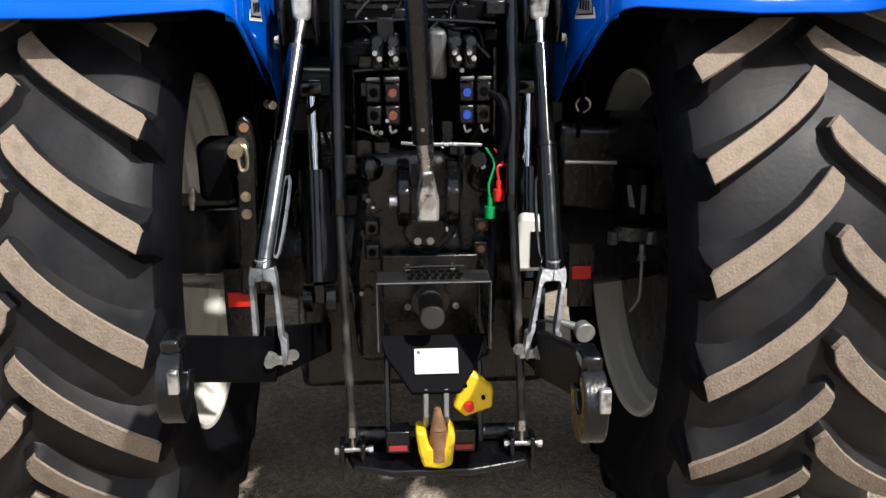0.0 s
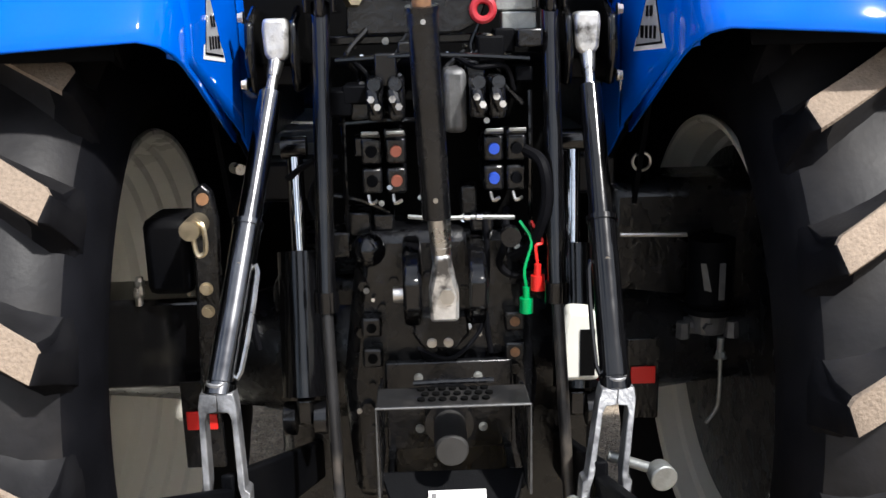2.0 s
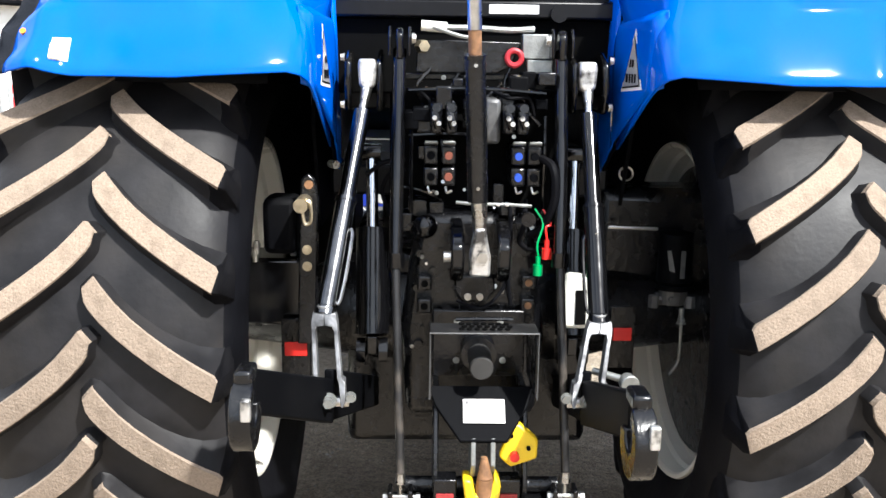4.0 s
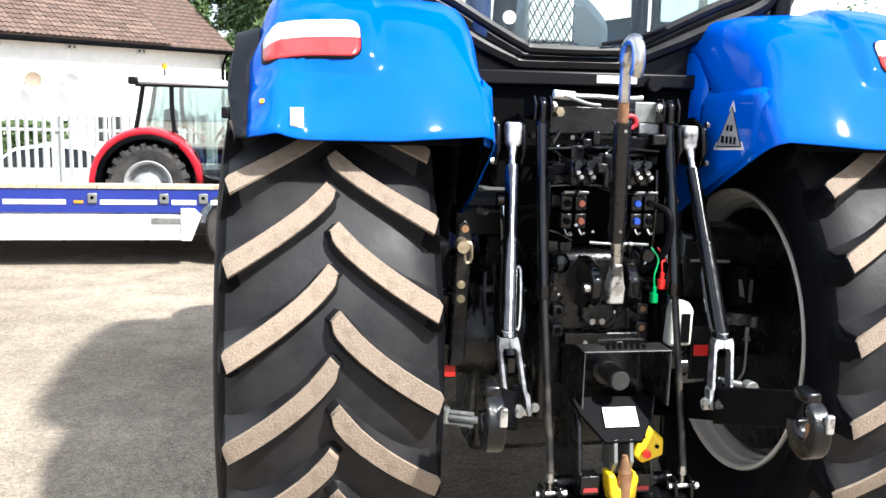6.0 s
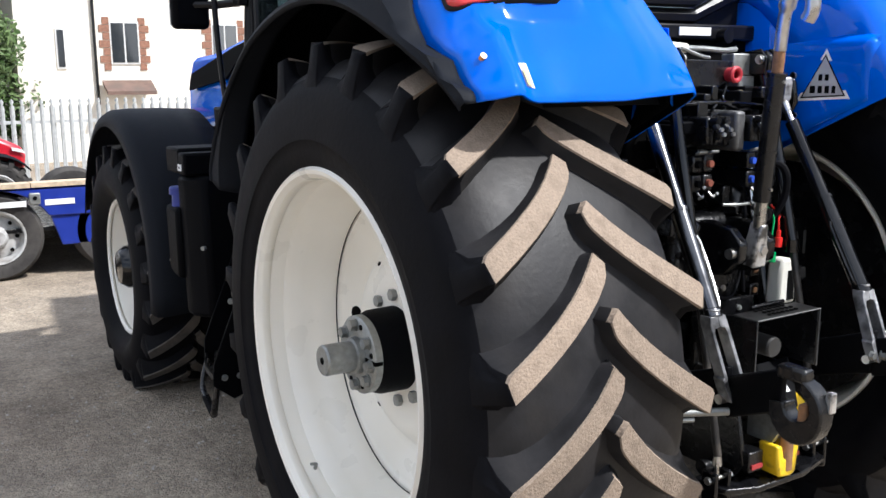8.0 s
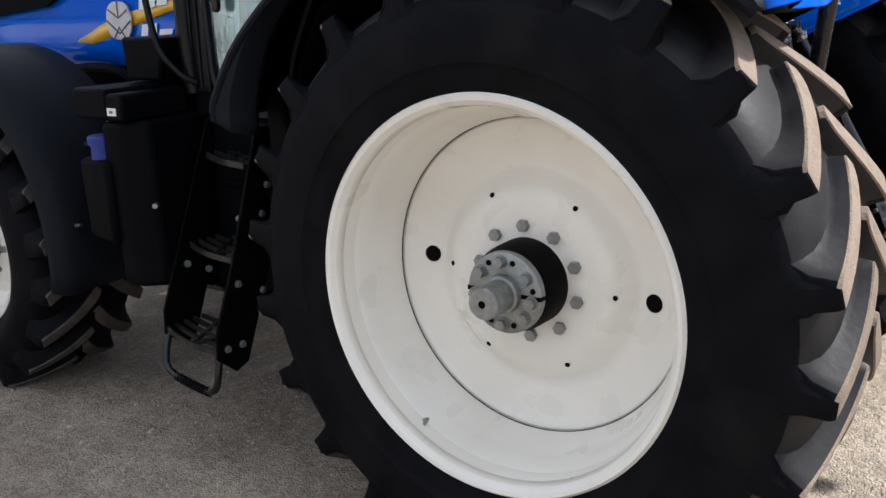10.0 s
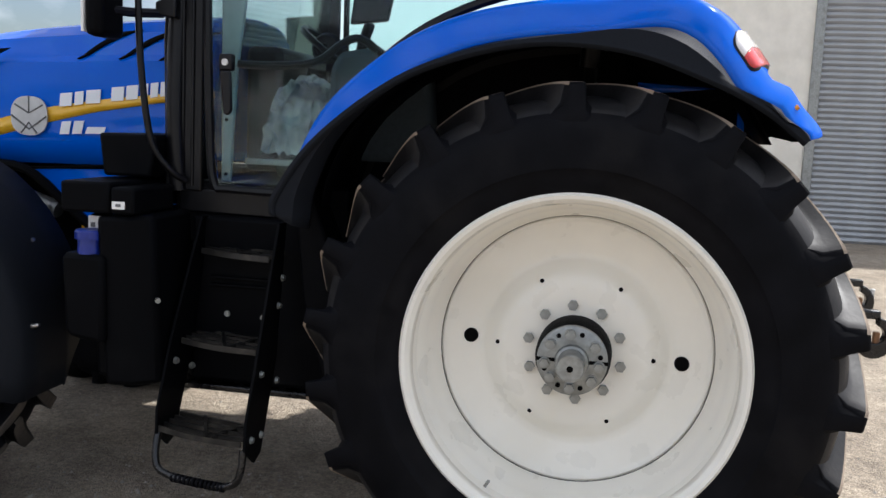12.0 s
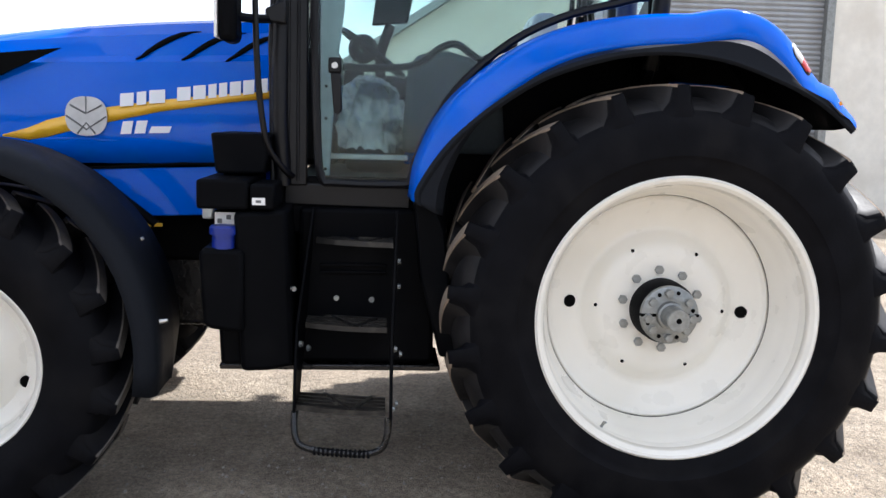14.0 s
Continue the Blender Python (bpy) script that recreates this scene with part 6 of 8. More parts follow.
for x in (gx0, gx1 - 0.006):
    bm = B()
    slab(bm, [(x, gy0, gz1 - 0.05), (x, -0.53, gz1 - 0.007), (x, gy1, gz1 - 0.011), (x, gy1, gz0), (x, gy0 - 0.05, gz0 - 0.0)], 0.006, (1, 0, 0))
    part("guard_side", bm, SATIN, guard, bevel=0.002)
bm = B()
tube(bm, [(gx0, gy1 - 0.002, gz0), (gx0, gy1 - 0.002, gz1 - 0.006), (gx1, gy1 - 0.002, gz1 - 0.006), (gx1, gy1 - 0.002, gz0)], 0.0027, 8)
part("guard_rim", bm, DARK_CAST, guard, "rim worn to bright steel")
for r_ in range(3):
    for k in range(7):
        x = -0.045 + 0.021 * k + 0.008 * (r_ % 2)
        y = -0.604 + 0.026 * r_
        bm = B()
        rod(bm, (x, y, gz1 - 0.003), (x, y, gz1 + 0.001), 0.0075, seg=10)
        part("punched_hole", bm, GRILLE_AND_SHADE, guard)
bm = B()
box(bm, gx0 + 0.01, gy0 - 0.02, gz0 - 0.02, gx1 - 0.01, gy0, gz1 - 0.01)
part("guard_back", bm, SATIN, guard, bevel=0.004)
for x, z in ((-0.05, 0.94), (0.08, 0.94), (-0.05, 0.82), (0.09, 0.82)):
    bm = B()
    bolt(bm, (x, gy0 - 0.02, z), (0, -1, 0), 0.008, 0.008, 0.002)
    part("guard_bolt", bm, DULL_STEEL, guard, smooth=False)
bm = B()
rod(bm, (0.013, -0.36, 0.863), (0.013, -0.46, 0.863), 0.052, seg=24)
part("shaft_collar", bm, SATIN, guard)
bm = B()
rod(bm, (0.013, -0.44, 0.863), (0.013, -0.58, 0.863), 0.034, seg=28)
rod(bm, (0.013, -0.58, 0.863), (0.013, -0.587, 0.863), 0.034, 0.03, seg=28)
part("drive_stub", bm, material("dusty_black_cap", (0.026, 0.025, 0.024), 0.6, grain=0.2, scale=40), guard, "dusty black drive shaft cap")

# hitch frame: sloping tongue with white label, cheeks, cross plate, hook and yellow handle
bm = B()
slab(bm, [(-0.135, -0.52, 0.79), (0.168, -0.52, 0.79), (0.15, -0.56, 0.745), (0.085, -0.635, 0.668), (-0.045, -0.635, 0.668), (-0.115, -0.56, 0.745)], 0.012, (0, 0.6, -0.8))
hitch = lpart("pickup_hitch", bm, PLASTIC, "black pick-up hitch frame with a yellow hook", bevel=0.003)
bm = B()
slab(bm, [(-0.036, -0.5535, 0.7605), (0.082, -0.5535, 0.7605), (0.082, -0.6015, 0.708), (-0.036, -0.6015, 0.708)], 0.003, (0, -0.74, 0.67))
lb = part("plate_label", bm, WHITE, hitch, "white type plate", smooth=False)
bm = B()
slab(bm, [(-0.03, -0.5605, 0.7585), (-0.02, -0.5605, 0.7585), (-0.02, -0.567, 0.7515), (-0.03, -0.567, 0.7515)], 0.001, (0, -0.74, 0.67))
part("print_mark", bm, GREY_INK, lb, smooth=False)
for x in (-0.12, 0.135):
    bm = B()
    slab(bm, [(x, -0.30, 0.78), (x, -0.50, 0.78), (x, -0.56, 0.70), (x, -0.60, 0.50), (x, -0.56, 0.44), (x, -0.30, 0.44)], 0.016, (1, 0, 0))
    part("hitch_cheek", bm, SATIN, hitch, bevel=0.004)
for x in (-0.015, 0.04):
    bm = B()
    slab(bm, [(x, -0.52, 0.675), (x, -0.63, 0.675), (x, -0.645, 0.60), (x, -0.62, 0.555), (x, -0.52, 0.555)], 0.014, (1, 0, 0))
    part("hook_cheek", bm, DULL_STEEL, hitch, "worn grey hook cheek", bevel=0.003)
bm = B()
slab(bm, [(-0.25, -0.50, 0.452), (-0.21, -0.615, 0.445), (-0.1, -0.65, 0.442), (0.12, -0.65, 0.442), (0.27, -0.615, 0.446), (0.30, -0.50, 0.452)], 0.02, (0, 0, -1))
part("cross_plate", bm, SATIN, hitch, bevel=0.004)
bm = B()
rod(bm, (-0.20, -0.5, 0.475), (0.25, -0.5, 0.475), 0.024, seg=16)
part("cross_tube", bm, SATIN, hitch)
for x in (-0.085, 0.095):
    bm = B()
    box(bm, x - 0.033, -0.62, 0.478, x + 0.033, -0.56, 0.545)
    bk = part("hitch_block", bm, SATIN, hitch, bevel=0.004)
    bm = B()
    box(bm, x - 0.025, -0.626, 0.490, x + 0.025, -0.6205, 0.504)
    part("red_strip", bm, material("dusty_red_strip", (0.32, 0.03, 0.03), 0.6), bk, "dusty red strip", smooth=False)
bm = B()
pr_ = [(-0.038, 0.565), (-0.03, 0.50), (-0.018, 0.455), (0.035, 0.448), (0.062, 0.46), (0.07, 0.55), (0.052, 0.575), (0.04, 0.52), (0.0, 0.515), (-0.01, 0.56)]
slab(bm, [(x, -0.585, z) for x, z in pr_], 0.075, (0, -1, 0))
hk = part("tow_hook", bm, YELLOW, hitch, "worn yellow tow hook", bevel=0.008)
bm = B()
rod(bm, (0.025, -0.635, 0.475), (0.025, -0.645, 0.565), 0.030, 0.022, seg=16)
rod(bm, (0.025, -0.645, 0.565), (0.022, -0.642, 0.625), 0.022, 0.009, seg=16)
part("hook_horn", bm, RUST, hk, "rusty hook horn")
bm = B()
slab(bm, [(0.066, -0.605, 0.607), (0.10, -0.605, 0.575), (0.176, -0.60, 0.60), (0.178, -0.595, 0.655), (0.125, -0.59, 0.70), (0.10, -0.59, 0.70)], 0.028, (0, 1, 0.1))
hd = part("release_handle", bm, YELLOW, hitch, "yellow release handle", bevel=0.008)
bm = B()
rod(bm, (0.11, -0.606, 0.615), (0.11, -0.622, 0.613), 0.014, seg=14)
part("handle_pin", bm, RED, hd, "red-centred handle pin")
for x, z in ((0.10, 0.672), (0.15, 0.635)):
    bm = B()
    rod(bm, (x, -0.60, z), (x, -0.6085, z), 0.006, seg=10)
    part("handle_hole", bm, GRILLE_AND_SHADE, hd)

# remote valves and couplers
for x in (-0.119, -0.077, 0.088, 0.127):
    bm = B()
    box(bm, x - 0.017, -0.40, 1.50, x + 0.017, -0.2, 1.585)
    vv = lpart("spool_valve", bm, SATIN, "dark cast remote valve with bright bolts", bevel=0.008)
    bm = B()
    rod(bm, (x, -0.405, 1.572), (x, -0.43, 1.575), 0.016, 0.013, seg=16)
    part("valve_cap", bm, SATIN, vv)
    bm = B()
    tube(bm, [(x - 0.006, -0.42, 1.56), (x - 0.002, -0.435, 1.54), (x + 0.006, -0.43, 1.52)], 0.012, 8)
    part("valve_boss", bm, SATIN, vv)
    for dz, dx in ((1.548, -0.006), (1.533, 0.006)):
        bm = B()
        bolt(bm, (x + dx, -0.444, dz), (0, -1, 0), 0.0075, 0.008)
        part("valve_bolt", bm, WHITE_STEEL, vv, smooth=False)
bm = B()
box(bm, 0.02, -0.38, 1.47, 0.066, -0.2, 1.60)
lpart("check_valve", bm, DARK_CAST, "grey cast check valve block", bevel=0.012)
for x, cap in ((-0.133, None), (-0.082, RED_DUST), (0.121, BLUE_DUST), (0.168, None)):
    for z in (1.435, 1.373):
        bm = B()
        box(bm, x - 0.021, -0.365, z - 0.027, x + 0.021, -0.2, z + 0.027)
        cp = lpart("coupler", bm, SATIN, "black hydraulic coupler with dust cap", bevel=0.006)
        bm = B()
        rod(bm, (x, -0.365, z), (x, -0.378, z), 0.0125, 0.011, seg=18)
        part("dust_cap", bm, cap or PLASTIC, cp, "" if cap is None else "coloured dust cap")
    bm = B()
    slab(bm, [(x - 0.02, -0.37, 1.465), (x + 0.02, -0.37, 1.465), (x + 0.018, -0.39, 1.472), (x - 0.018, -0.39, 1.472)], 0.008, (0, 0, 1))
    lpart("coupler_flap", bm, DULL_STEEL, "grey coupler flap", bevel=0.002)
    bm = B()
    tube(bm, curve([(x - 0.008, -0.375, 1.345), (x - 0.004, -0.39, 1.33), (x + 0.01, -0.385, 1.335)], 3), 0.004, 6)
    lpart("coupler_clip", bm, STEEL, "small bright clip")
# top plate with red ring, grey block, hoses and linkage rods
bm = B()
slab(bm, [(-0.18, -0.26, 1.67), (0.06, -0.26, 1.67), (0.10, -0.26, 1.69), (0.13, -0.26, 1.76), (-0.1, -0.26, 1.765), (-0.175, -0.26, 1.76)], 0.014, (0, 1, 0))
tp_ = lpart("top_plate", bm, SATIN, "black bracket plate above the valves", bevel=0.003)
bm = B()
box(bm, -0.24, -0.24, 1.648, 0.24, -0.2, 1.668)
part("cross_bar", bm, BLACK, tp_, bevel=0.004)
bm = B()
ringp = [(0.108 + 0.021 * math.cos(a), -0.29, 1.715 + 0.021 * math.sin(a)) for a in [2 * math.pi * i / 24 for i in range(24)]]
tube(bm, ringp, 0.0085, 8, closed=True)
rod(bm, (0.108, -0.285, 1.715), (0.108, -0.24, 1.715), 0.024, seg=20, caps=False)
part("red_ring", bm, RED_RING, tp_, "dark red rubber ring")
bm = B()
box(bm, 0.148, -0.27, 1.655, 0.225, -0.22, 1.71)
part("grey_plate", bm, DULL_STEEL, tp_, bevel=0.004)
bm = B()
box(bm, 0.135, -0.255, 1.712, 0.23, -0.2, 1.785)
part("grey_block", bm, DULL_STEEL, tp_, bevel=0.004)
bm = B()
rod(bm, (-0.165, -0.27, 1.745), (-0.155, -0.31, 1.745), 0.021, 0.017, seg=6)
part("pipe_plug", bm, BRASS, tp_)
bm = B()
rod(bm, (-0.165, -0.25, 1.805), (-0.09, -0.25, 1.80), 0.016, seg=14)
part("white_fitting", bm, WHITE_PLASTIC, tp_)
bm = B()
tube(bm, curve([(-0.13, -0.27, 1.80), (-0.05, -0.28, 1.775), (0.0, -0.27, 1.77)], 3), 0.006, 6)
part("control_cable", bm, DULL_STEEL, tp_)
bm = B()
tube(bm, curve([(-0.09, -0.25, 1.80), (0.0, -0.24, 1.80), (0.1, -0.24, 1.795), (0.17, -0.23, 1.80)], 3), 0.009, 8)
part("control_cable", bm, DULL_STEEL, tp_)
for x in (0.12, 0.15):
    bm = B()
    rod(bm, (x, -0.3, 1.62), (x, -0.3, 1.665), 0.008, seg=10)
    part("pipe_union", bm, BRASS, tp_)
rnd = random.Random(5)
hoses = [
    [(0.185, -0.35, 1.43), (0.215, -0.42, 1.41), (0.222, -0.43, 1.33), (0.20, -0.40, 1.24), (0.16, -0.36, 1.2)],
    [(0.15, -0.33, 1.30), (0.14, -0.40, 1.24), (0.13, -0.37, 1.19), (0.16, -0.36, 1.16), (0.23, -0.34, 1.16)],
    [(0.10, -0.36, 1.30), (0.105, -0.37, 1.2), (0.10, -0.37, 1.08), (0.11, -0.37, 0.99)],
    [(-0.21, -0.25, 1.41), (-0.27, -0.24, 1.40), (-0.33, -0.22, 1.36)],
    [(-0.21, -0.25, 1.38), (-0.26, -0.24, 1.36), (-0.28, -0.22, 1.3), (-0.24, -0.25, 1.22)],
    [(0.05, -0.3, 1.62), (0.09, -0.33, 1.60), (0.15, -0.32, 1.6), (0.17, -0.3, 1.55)],
    [(-0.05, -0.36, 1.0), (0.02, -0.39, 0.985), (0.08, -0.37, 1.03), (0.1, -0.36, 1.08)],
    [(-0.40, -0.3, 1.18), (-0.41, -0.34, 1.1), (-0.40, -0.33, 1.0)],
]
for i, pts in enumerate(hoses):
    bm = B()
    tube(bm, curve(pts, 5), (0.012, 0.008, 0.006, 0.007, 0.007, 0.006, 0.005, 0.008)[i], 8)
    lpart("hose", bm, RUBBER, "black hydraulic hose")
bm = B()
tube(bm, curve([(-0.06, -0.41, 1.305), (0.0, -0.42, 1.302), (0.08, -0.41, 1.30), (0.16, -0.39, 1.293)], 4), 0.005, 6)
lpart("control_rod", bm, DULL_STEEL, "thin grey control rod")
for x in (0.06, 0.085):
    bm = B()
    rod(bm, (x - 0.006, -0.415, 1.301), (x + 0.006, -0.414, 1.30), 0.008, seg=10)
    lpart("rod_joint", bm, CHROME, "small bright rod joint")
bm = B()
bmesh.ops.create_uvsphere(bm, u_segments=24, v_segments=14, radius=0.037, matrix=Matrix.Translation((-0.148, -0.36, 1.225)))
lpart("accumulator", bm, BLACK, "glossy black accumulator ball")
# coloured break-away caps on cords
for nm, mat, x, y, z, topz in (("red_cap", RED, 0.205, -0.424, 1.168, 1.265), ("green_cap", GREEN, 0.182, -0.419, 1.118, 1.265)):
    bm = B()
    rod(bm, (x, y, z - 0.024), (x, y, z + 0.008), 0.0145, seg=16)
    rod(bm, (x, y, z + 0.008), (x, y, z + 0.032), 0.008, seg=12)
    cp = lpart(nm, bm, mat, "small hanging plastic cap on a cord")
    bm = B()
    tube(bm, curve([(x, y, z + 0.03), (x - 0.004, y, z + 0.07), (x + 0.012, y + 0.01, topz - 0.02), (x - 0.01, y + 0.03, topz + 0.02)], 4), 0.0035, 6)
    part("cord", bm, mat, cp)
bm = B()
rod(bm, (0.15, -0.40, 1.26), (0.15, -0.425, 1.258), 0.021, seg=16)
lpart("round_cap", bm, SATIN, "black round cap")
# white fluid canister
bm = B()
slab(bm, [(0.255, -0.40, 0.925), (0.345, -0.40, 0.925), (0.348, -0.40, 1.055), (0.33, -0.40, 1.085), (0.275, -0.40, 1.09), (0.262, -0.40, 1.05)], 0.06, (0, 1, 0))
can = lpart("fluid_canister", bm, WHITE_PLASTIC, "white plastic fluid canister", bevel=0.012)
bm = B()
box(bm, 0.30, -0.4035, 0.94, 0.332, -0.4005, 1.045)
part("canister_slot", bm, GRILLE_AND_SHADE, can, smooth=False)

# left carrier plate with pin and bolts, brackets on the axle
bm = B()
slab(bm, [(-0.53, -0.36, 0.86), (-0.475, -0.36, 0.86), (-0.462, -0.36, 1.30), (-0.47, -0.36, 1.36), (-0.49, -0.36, 1.378), (-0.512, -0.36, 1.36), (-0.515, -0.36, 1.29)], 0.03, (0, 1, 0))
cp = lpart("carrier_plate", bm, SATIN, "black drilled carrier plate with a sprung pin", bevel=0.006)
for z in (1.151, 1.101):
    bm = B()
    bolt(bm, (-0.496, -0.36, z), (0, -1, 0), 0.0105, 0.013, 0.004)
    part("plate_bolt", bm, BRASS, cp, smooth=False)
bm = B()
rod(bm, (-0.50, -0.36, 1.295), (-0.505, -0.43, 1.292), 0.0225, 0.021, seg=20)
part("spring_pin", bm, BRASS, cp, "tarnished brass pin")
bm = B()
tube(bm, curve([(-0.495, -0.41, 1.31), (-0.478, -0.42, 1.30), (-0.476, -0.42, 1.25), (-0.49, -0.42, 1.238), (-0.497, -0.42, 1.25), (-0.50, -0.42, 1.28)], 4), 0.0055, 6)
part("pin_clip", bm, BRASS, cp)
bm = B()
rod(bm, (-0.488, -0.36, 1.345), (-0.488, -0.365, 1.345), 0.013, seg=14)
part("plate_hole", bm, RUST, cp)
bm = B()
box(bm, -0.80, -0.30, 0.90, -0.50, -0.12, 1.11)
br = lpart("axle_bracket", bm, BLACK, "black box bracket on the axle", bevel=0.012)
bm = B()
box(bm, -0.63, -0.34, 1.13, -0.53, -0.2, 1.30)
part("bracket_box", bm, PLASTIC, br, bevel=0.02)
for x, z in ((-0.655, 1.145), (-0.545, 1.14), (-0.66, 1.12)):
    bm = B()
    rod(bm, (x, -0.30, z - 0.02), (x, -0.30, z + 0.02), 0.009, seg=8)
    bolt(bm, (x, -0.30, z), (0, 0, 1), 0.012, 0.012)
    part("bracket_bolt", bm, STEEL, br, smooth=False)
bm = B()
rod(bm, (-0.43, -0.30, 1.40), (-0.41, -0.33, 1.40), 0.012, seg=10)
lpart("plunger", bm, STEEL, "small bright plunger")
# red reflectors
for x0, x1, y in ((-0.572, -0.503, -0.34), (0.470, 0.532, -0.16)):
    bm = B()
    box(bm, x0, y, 0.815, x1, y + 0.006, 0.86)
    lpart("reflector", bm, RED, "bright red rectangular reflector", bevel=0.003)
    bm = B()
    box(bm, x0 - 0.01, y + 0.007, 0.72, x1 + 0.01, y + 0.02, 0.93)
    lpart("reflector_bracket", bm, SATIN, "black reflector bracket", bevel=0.003)
# right-hand filter, drain pipe, ring pin and bar inside the wheel
bm = B()
rod(bm, (0.668, -0.12, 1.015), (0.668, -0.12, 1.17), 0.056, seg=28)
rod(bm, (0.668, -0.12, 1.0), (0.668, -0.12, 1.015), 0.05, 0.06, seg=28)
rod(bm, (0.668, -0.12, 0.985), (0.668, -0.12, 1.0), 0.06, 0.06, seg=28)
fl = lpart("oil_filter", bm, PLASTIC, "black oil filter canister")
bm = B()
box(bm, 0.672, -0.1785, 1.03, 0.686, -0.1755, 1.12)
slab(bm, [(0.628, -0.171, 1.12), (0.64, -0.174, 1.12), (0.655, -0.178, 1.05), (0.638, -0.174, 1.055)], 0.003, (0, 1, 0))
part("filter_label", bm, DARK_CAST, fl, "grey print on the filter", smooth=False)
# filter head in a darker grey that includes the shade inside the wheel
bm = B()
rod(bm, (0.668, -0.12, 0.935), (0.668, -0.12, 0.985), 0.042, 0.05, seg=14)
rod(bm, (0.61, -0.12, 0.95), (0.67, -0.12, 0.95), 0.022, seg=10)
rod(bm, (0.67, -0.12, 0.945), (0.735, -0.12, 0.945), 0.02, 0.015, seg=10)
rod(bm, (0.72, -0.14, 0.925), (0.72, -0.14, 0.965), 0.02, 0.017, seg=8)
rod(bm, (0.60, -0.14, 0.925), (0.60, -0.14, 0.965), 0.017, seg=6)
rod(bm, (0.655, -0.16, 0.955), (0.655, -0.175, 0.955), 0.014, seg=6)
part("filter_head", bm, DARK_CAST, fl, "dusty cast filter head with unions, shade in its dark grey", smooth=False)
bm = B()
tube(bm, curve([(0.692, -0.15, 0.90), (0.694, -0.15, 0.85), (0.694, -0.15, 0.78), (0.69, -0.15, 0.74), (0.665, -0.15, 0.70)], 4), 0.0055, 8)
rod(bm, (0.692, -0.15, 0.885), (0.692, -0.15, 0.925), 0.009, seg=10)
part("drain_pipe", bm, DULL_STEEL, fl)
bm = B()
bolt(bm, (0.693, -0.15, 0.872), (0, 0, 1), 0.013, 0.018, 0.003)
part("pipe_union", bm, DULL_STEEL, fl, smooth=False)
# steel ball cup of the stabiliser beside the right fork
bm = B()
rod(bm, (0.385, -0.73, 0.885), (0.39, -0.765, 0.882), 0.022, 0.026, seg=24)
rod(bm, (0.30, -0.70, 0.90), (0.385, -0.74, 0.887), 0.010, seg=12)
lpart("ball_cup", bm, DULL_STEEL, "bright steel ball cup of the stabiliser", bevel=0.003)
bm = B()
tube(bm, [(-0.06, -0.545, 0.994), (0.0, -0.545, 0.996), (0.08, -0.545, 0.996), (0.10, -0.54, 0.994)], 0.006, 8)
part("guard_hinge", bm, SATIN, guard, "black hinge rod")
bm = B()
ringp = [(0.502 + 0.022 * math.cos(a), -0.075, 1.354 + 0.022 * math.sin(a)) for a in [2 * math.pi * i / 20 for i in range(20)]]
tube(bm, ringp, 0.004, 6, closed=True)
lpart("ring_pin", bm, STEEL, "bright ring pin")
bm = B()
rod(bm, (0.44, -0.14, 1.19), (0.60, -0.14, 1.185), 0.006, seg=8)
lpart("lock_bar", bm, STEEL, "thin bright bar")

bm = B()
box(bm, 0.42, -0.04, 0.92, 0.90, 0.2, 1.30)
lpart("brake_housing", bm, SATIN, "black brake housing inside the wheel", bevel=0.04)

# added black disc that stands in for the shade inside the right wheel
bm = B()
rod(bm, (0.775, 0.0, 0.885), (0.785, 0.0, 0.885), 0.488, seg=48)
lpart("mud_shield", bm, SATIN, "black disc added to darken the inside of the right wheel")
# bright bolts, unions and small pipes over the valve block and castings
rnd = random.Random(23)
for x0, x1, y, z0, z1, n in ((-0.2, 0.2, -0.345, 0.70, 1.25, 12), (-0.17, 0.2, -0.275, 1.60, 1.66, 8), (-0.16, 0.17, -0.30, 1.47, 1.62, 12), (-0.20, 0.22, -0.36, 1.28, 1.36, 6)):
    for i in range(n):
        bm = B()
        x, z = rnd.uniform(x0, x1), rnd.uniform(z0, z1)
        r = rnd.uniform(0.0028, 0.0055)
        bolt(bm, (x, y, z), (rnd.uniform(-0.3, 0.3), -1, rnd.uniform(-0.2, 0.4)), r, r * 1.6, r * 0.4)
        lpart("bright_bolt", bm, rnd.choice((CHROME, STEEL, DULL_STEEL)), "small bright bolt head", smooth=False)
for i in range(9):
    bm = B()
    x, z = rnd.uniform(-0.18, 0.2), rnd.uniform(1.58, 1.70)
    q = [(x, -0.26, z)]
    for k in range(3):
        q.append((q[-1][0] + rnd.uniform(-0.05, 0.05), -0.28 + rnd.uniform(-0.03, 0.02), q[-1][2] - rnd.uniform(0.02, 0.06)))
    tube(bm, curve(q, 4), rnd.choice((0.004, 0.005, 0.0065)), 7)
    lpart("small_pipe", bm, rnd.choice((RUBBER, SATIN, BLACK)), "thin hydraulic pipe")

# dark valve bodies, pipes and brackets crowded behind the linkage
rnd = random.Random(31)
for i in range(22):
    bm = B()
    x, z = rnd.uniform(-0.21, 0.21), rnd.uniform(1.18, 1.66)
    w_, h_ = rnd.uniform(0.012, 0.03), rnd.uniform(0.012, 0.035)
    box(bm, x - w_, -0.345 + rnd.uniform(-0.01, 0.04), z - h_, x + w_, -0.22, z + h_)
    lpart("valve_body", bm, rnd.choice((SATIN, BLACK, SATIN, PLASTIC)), "dark cast valve body", bevel=0.005)
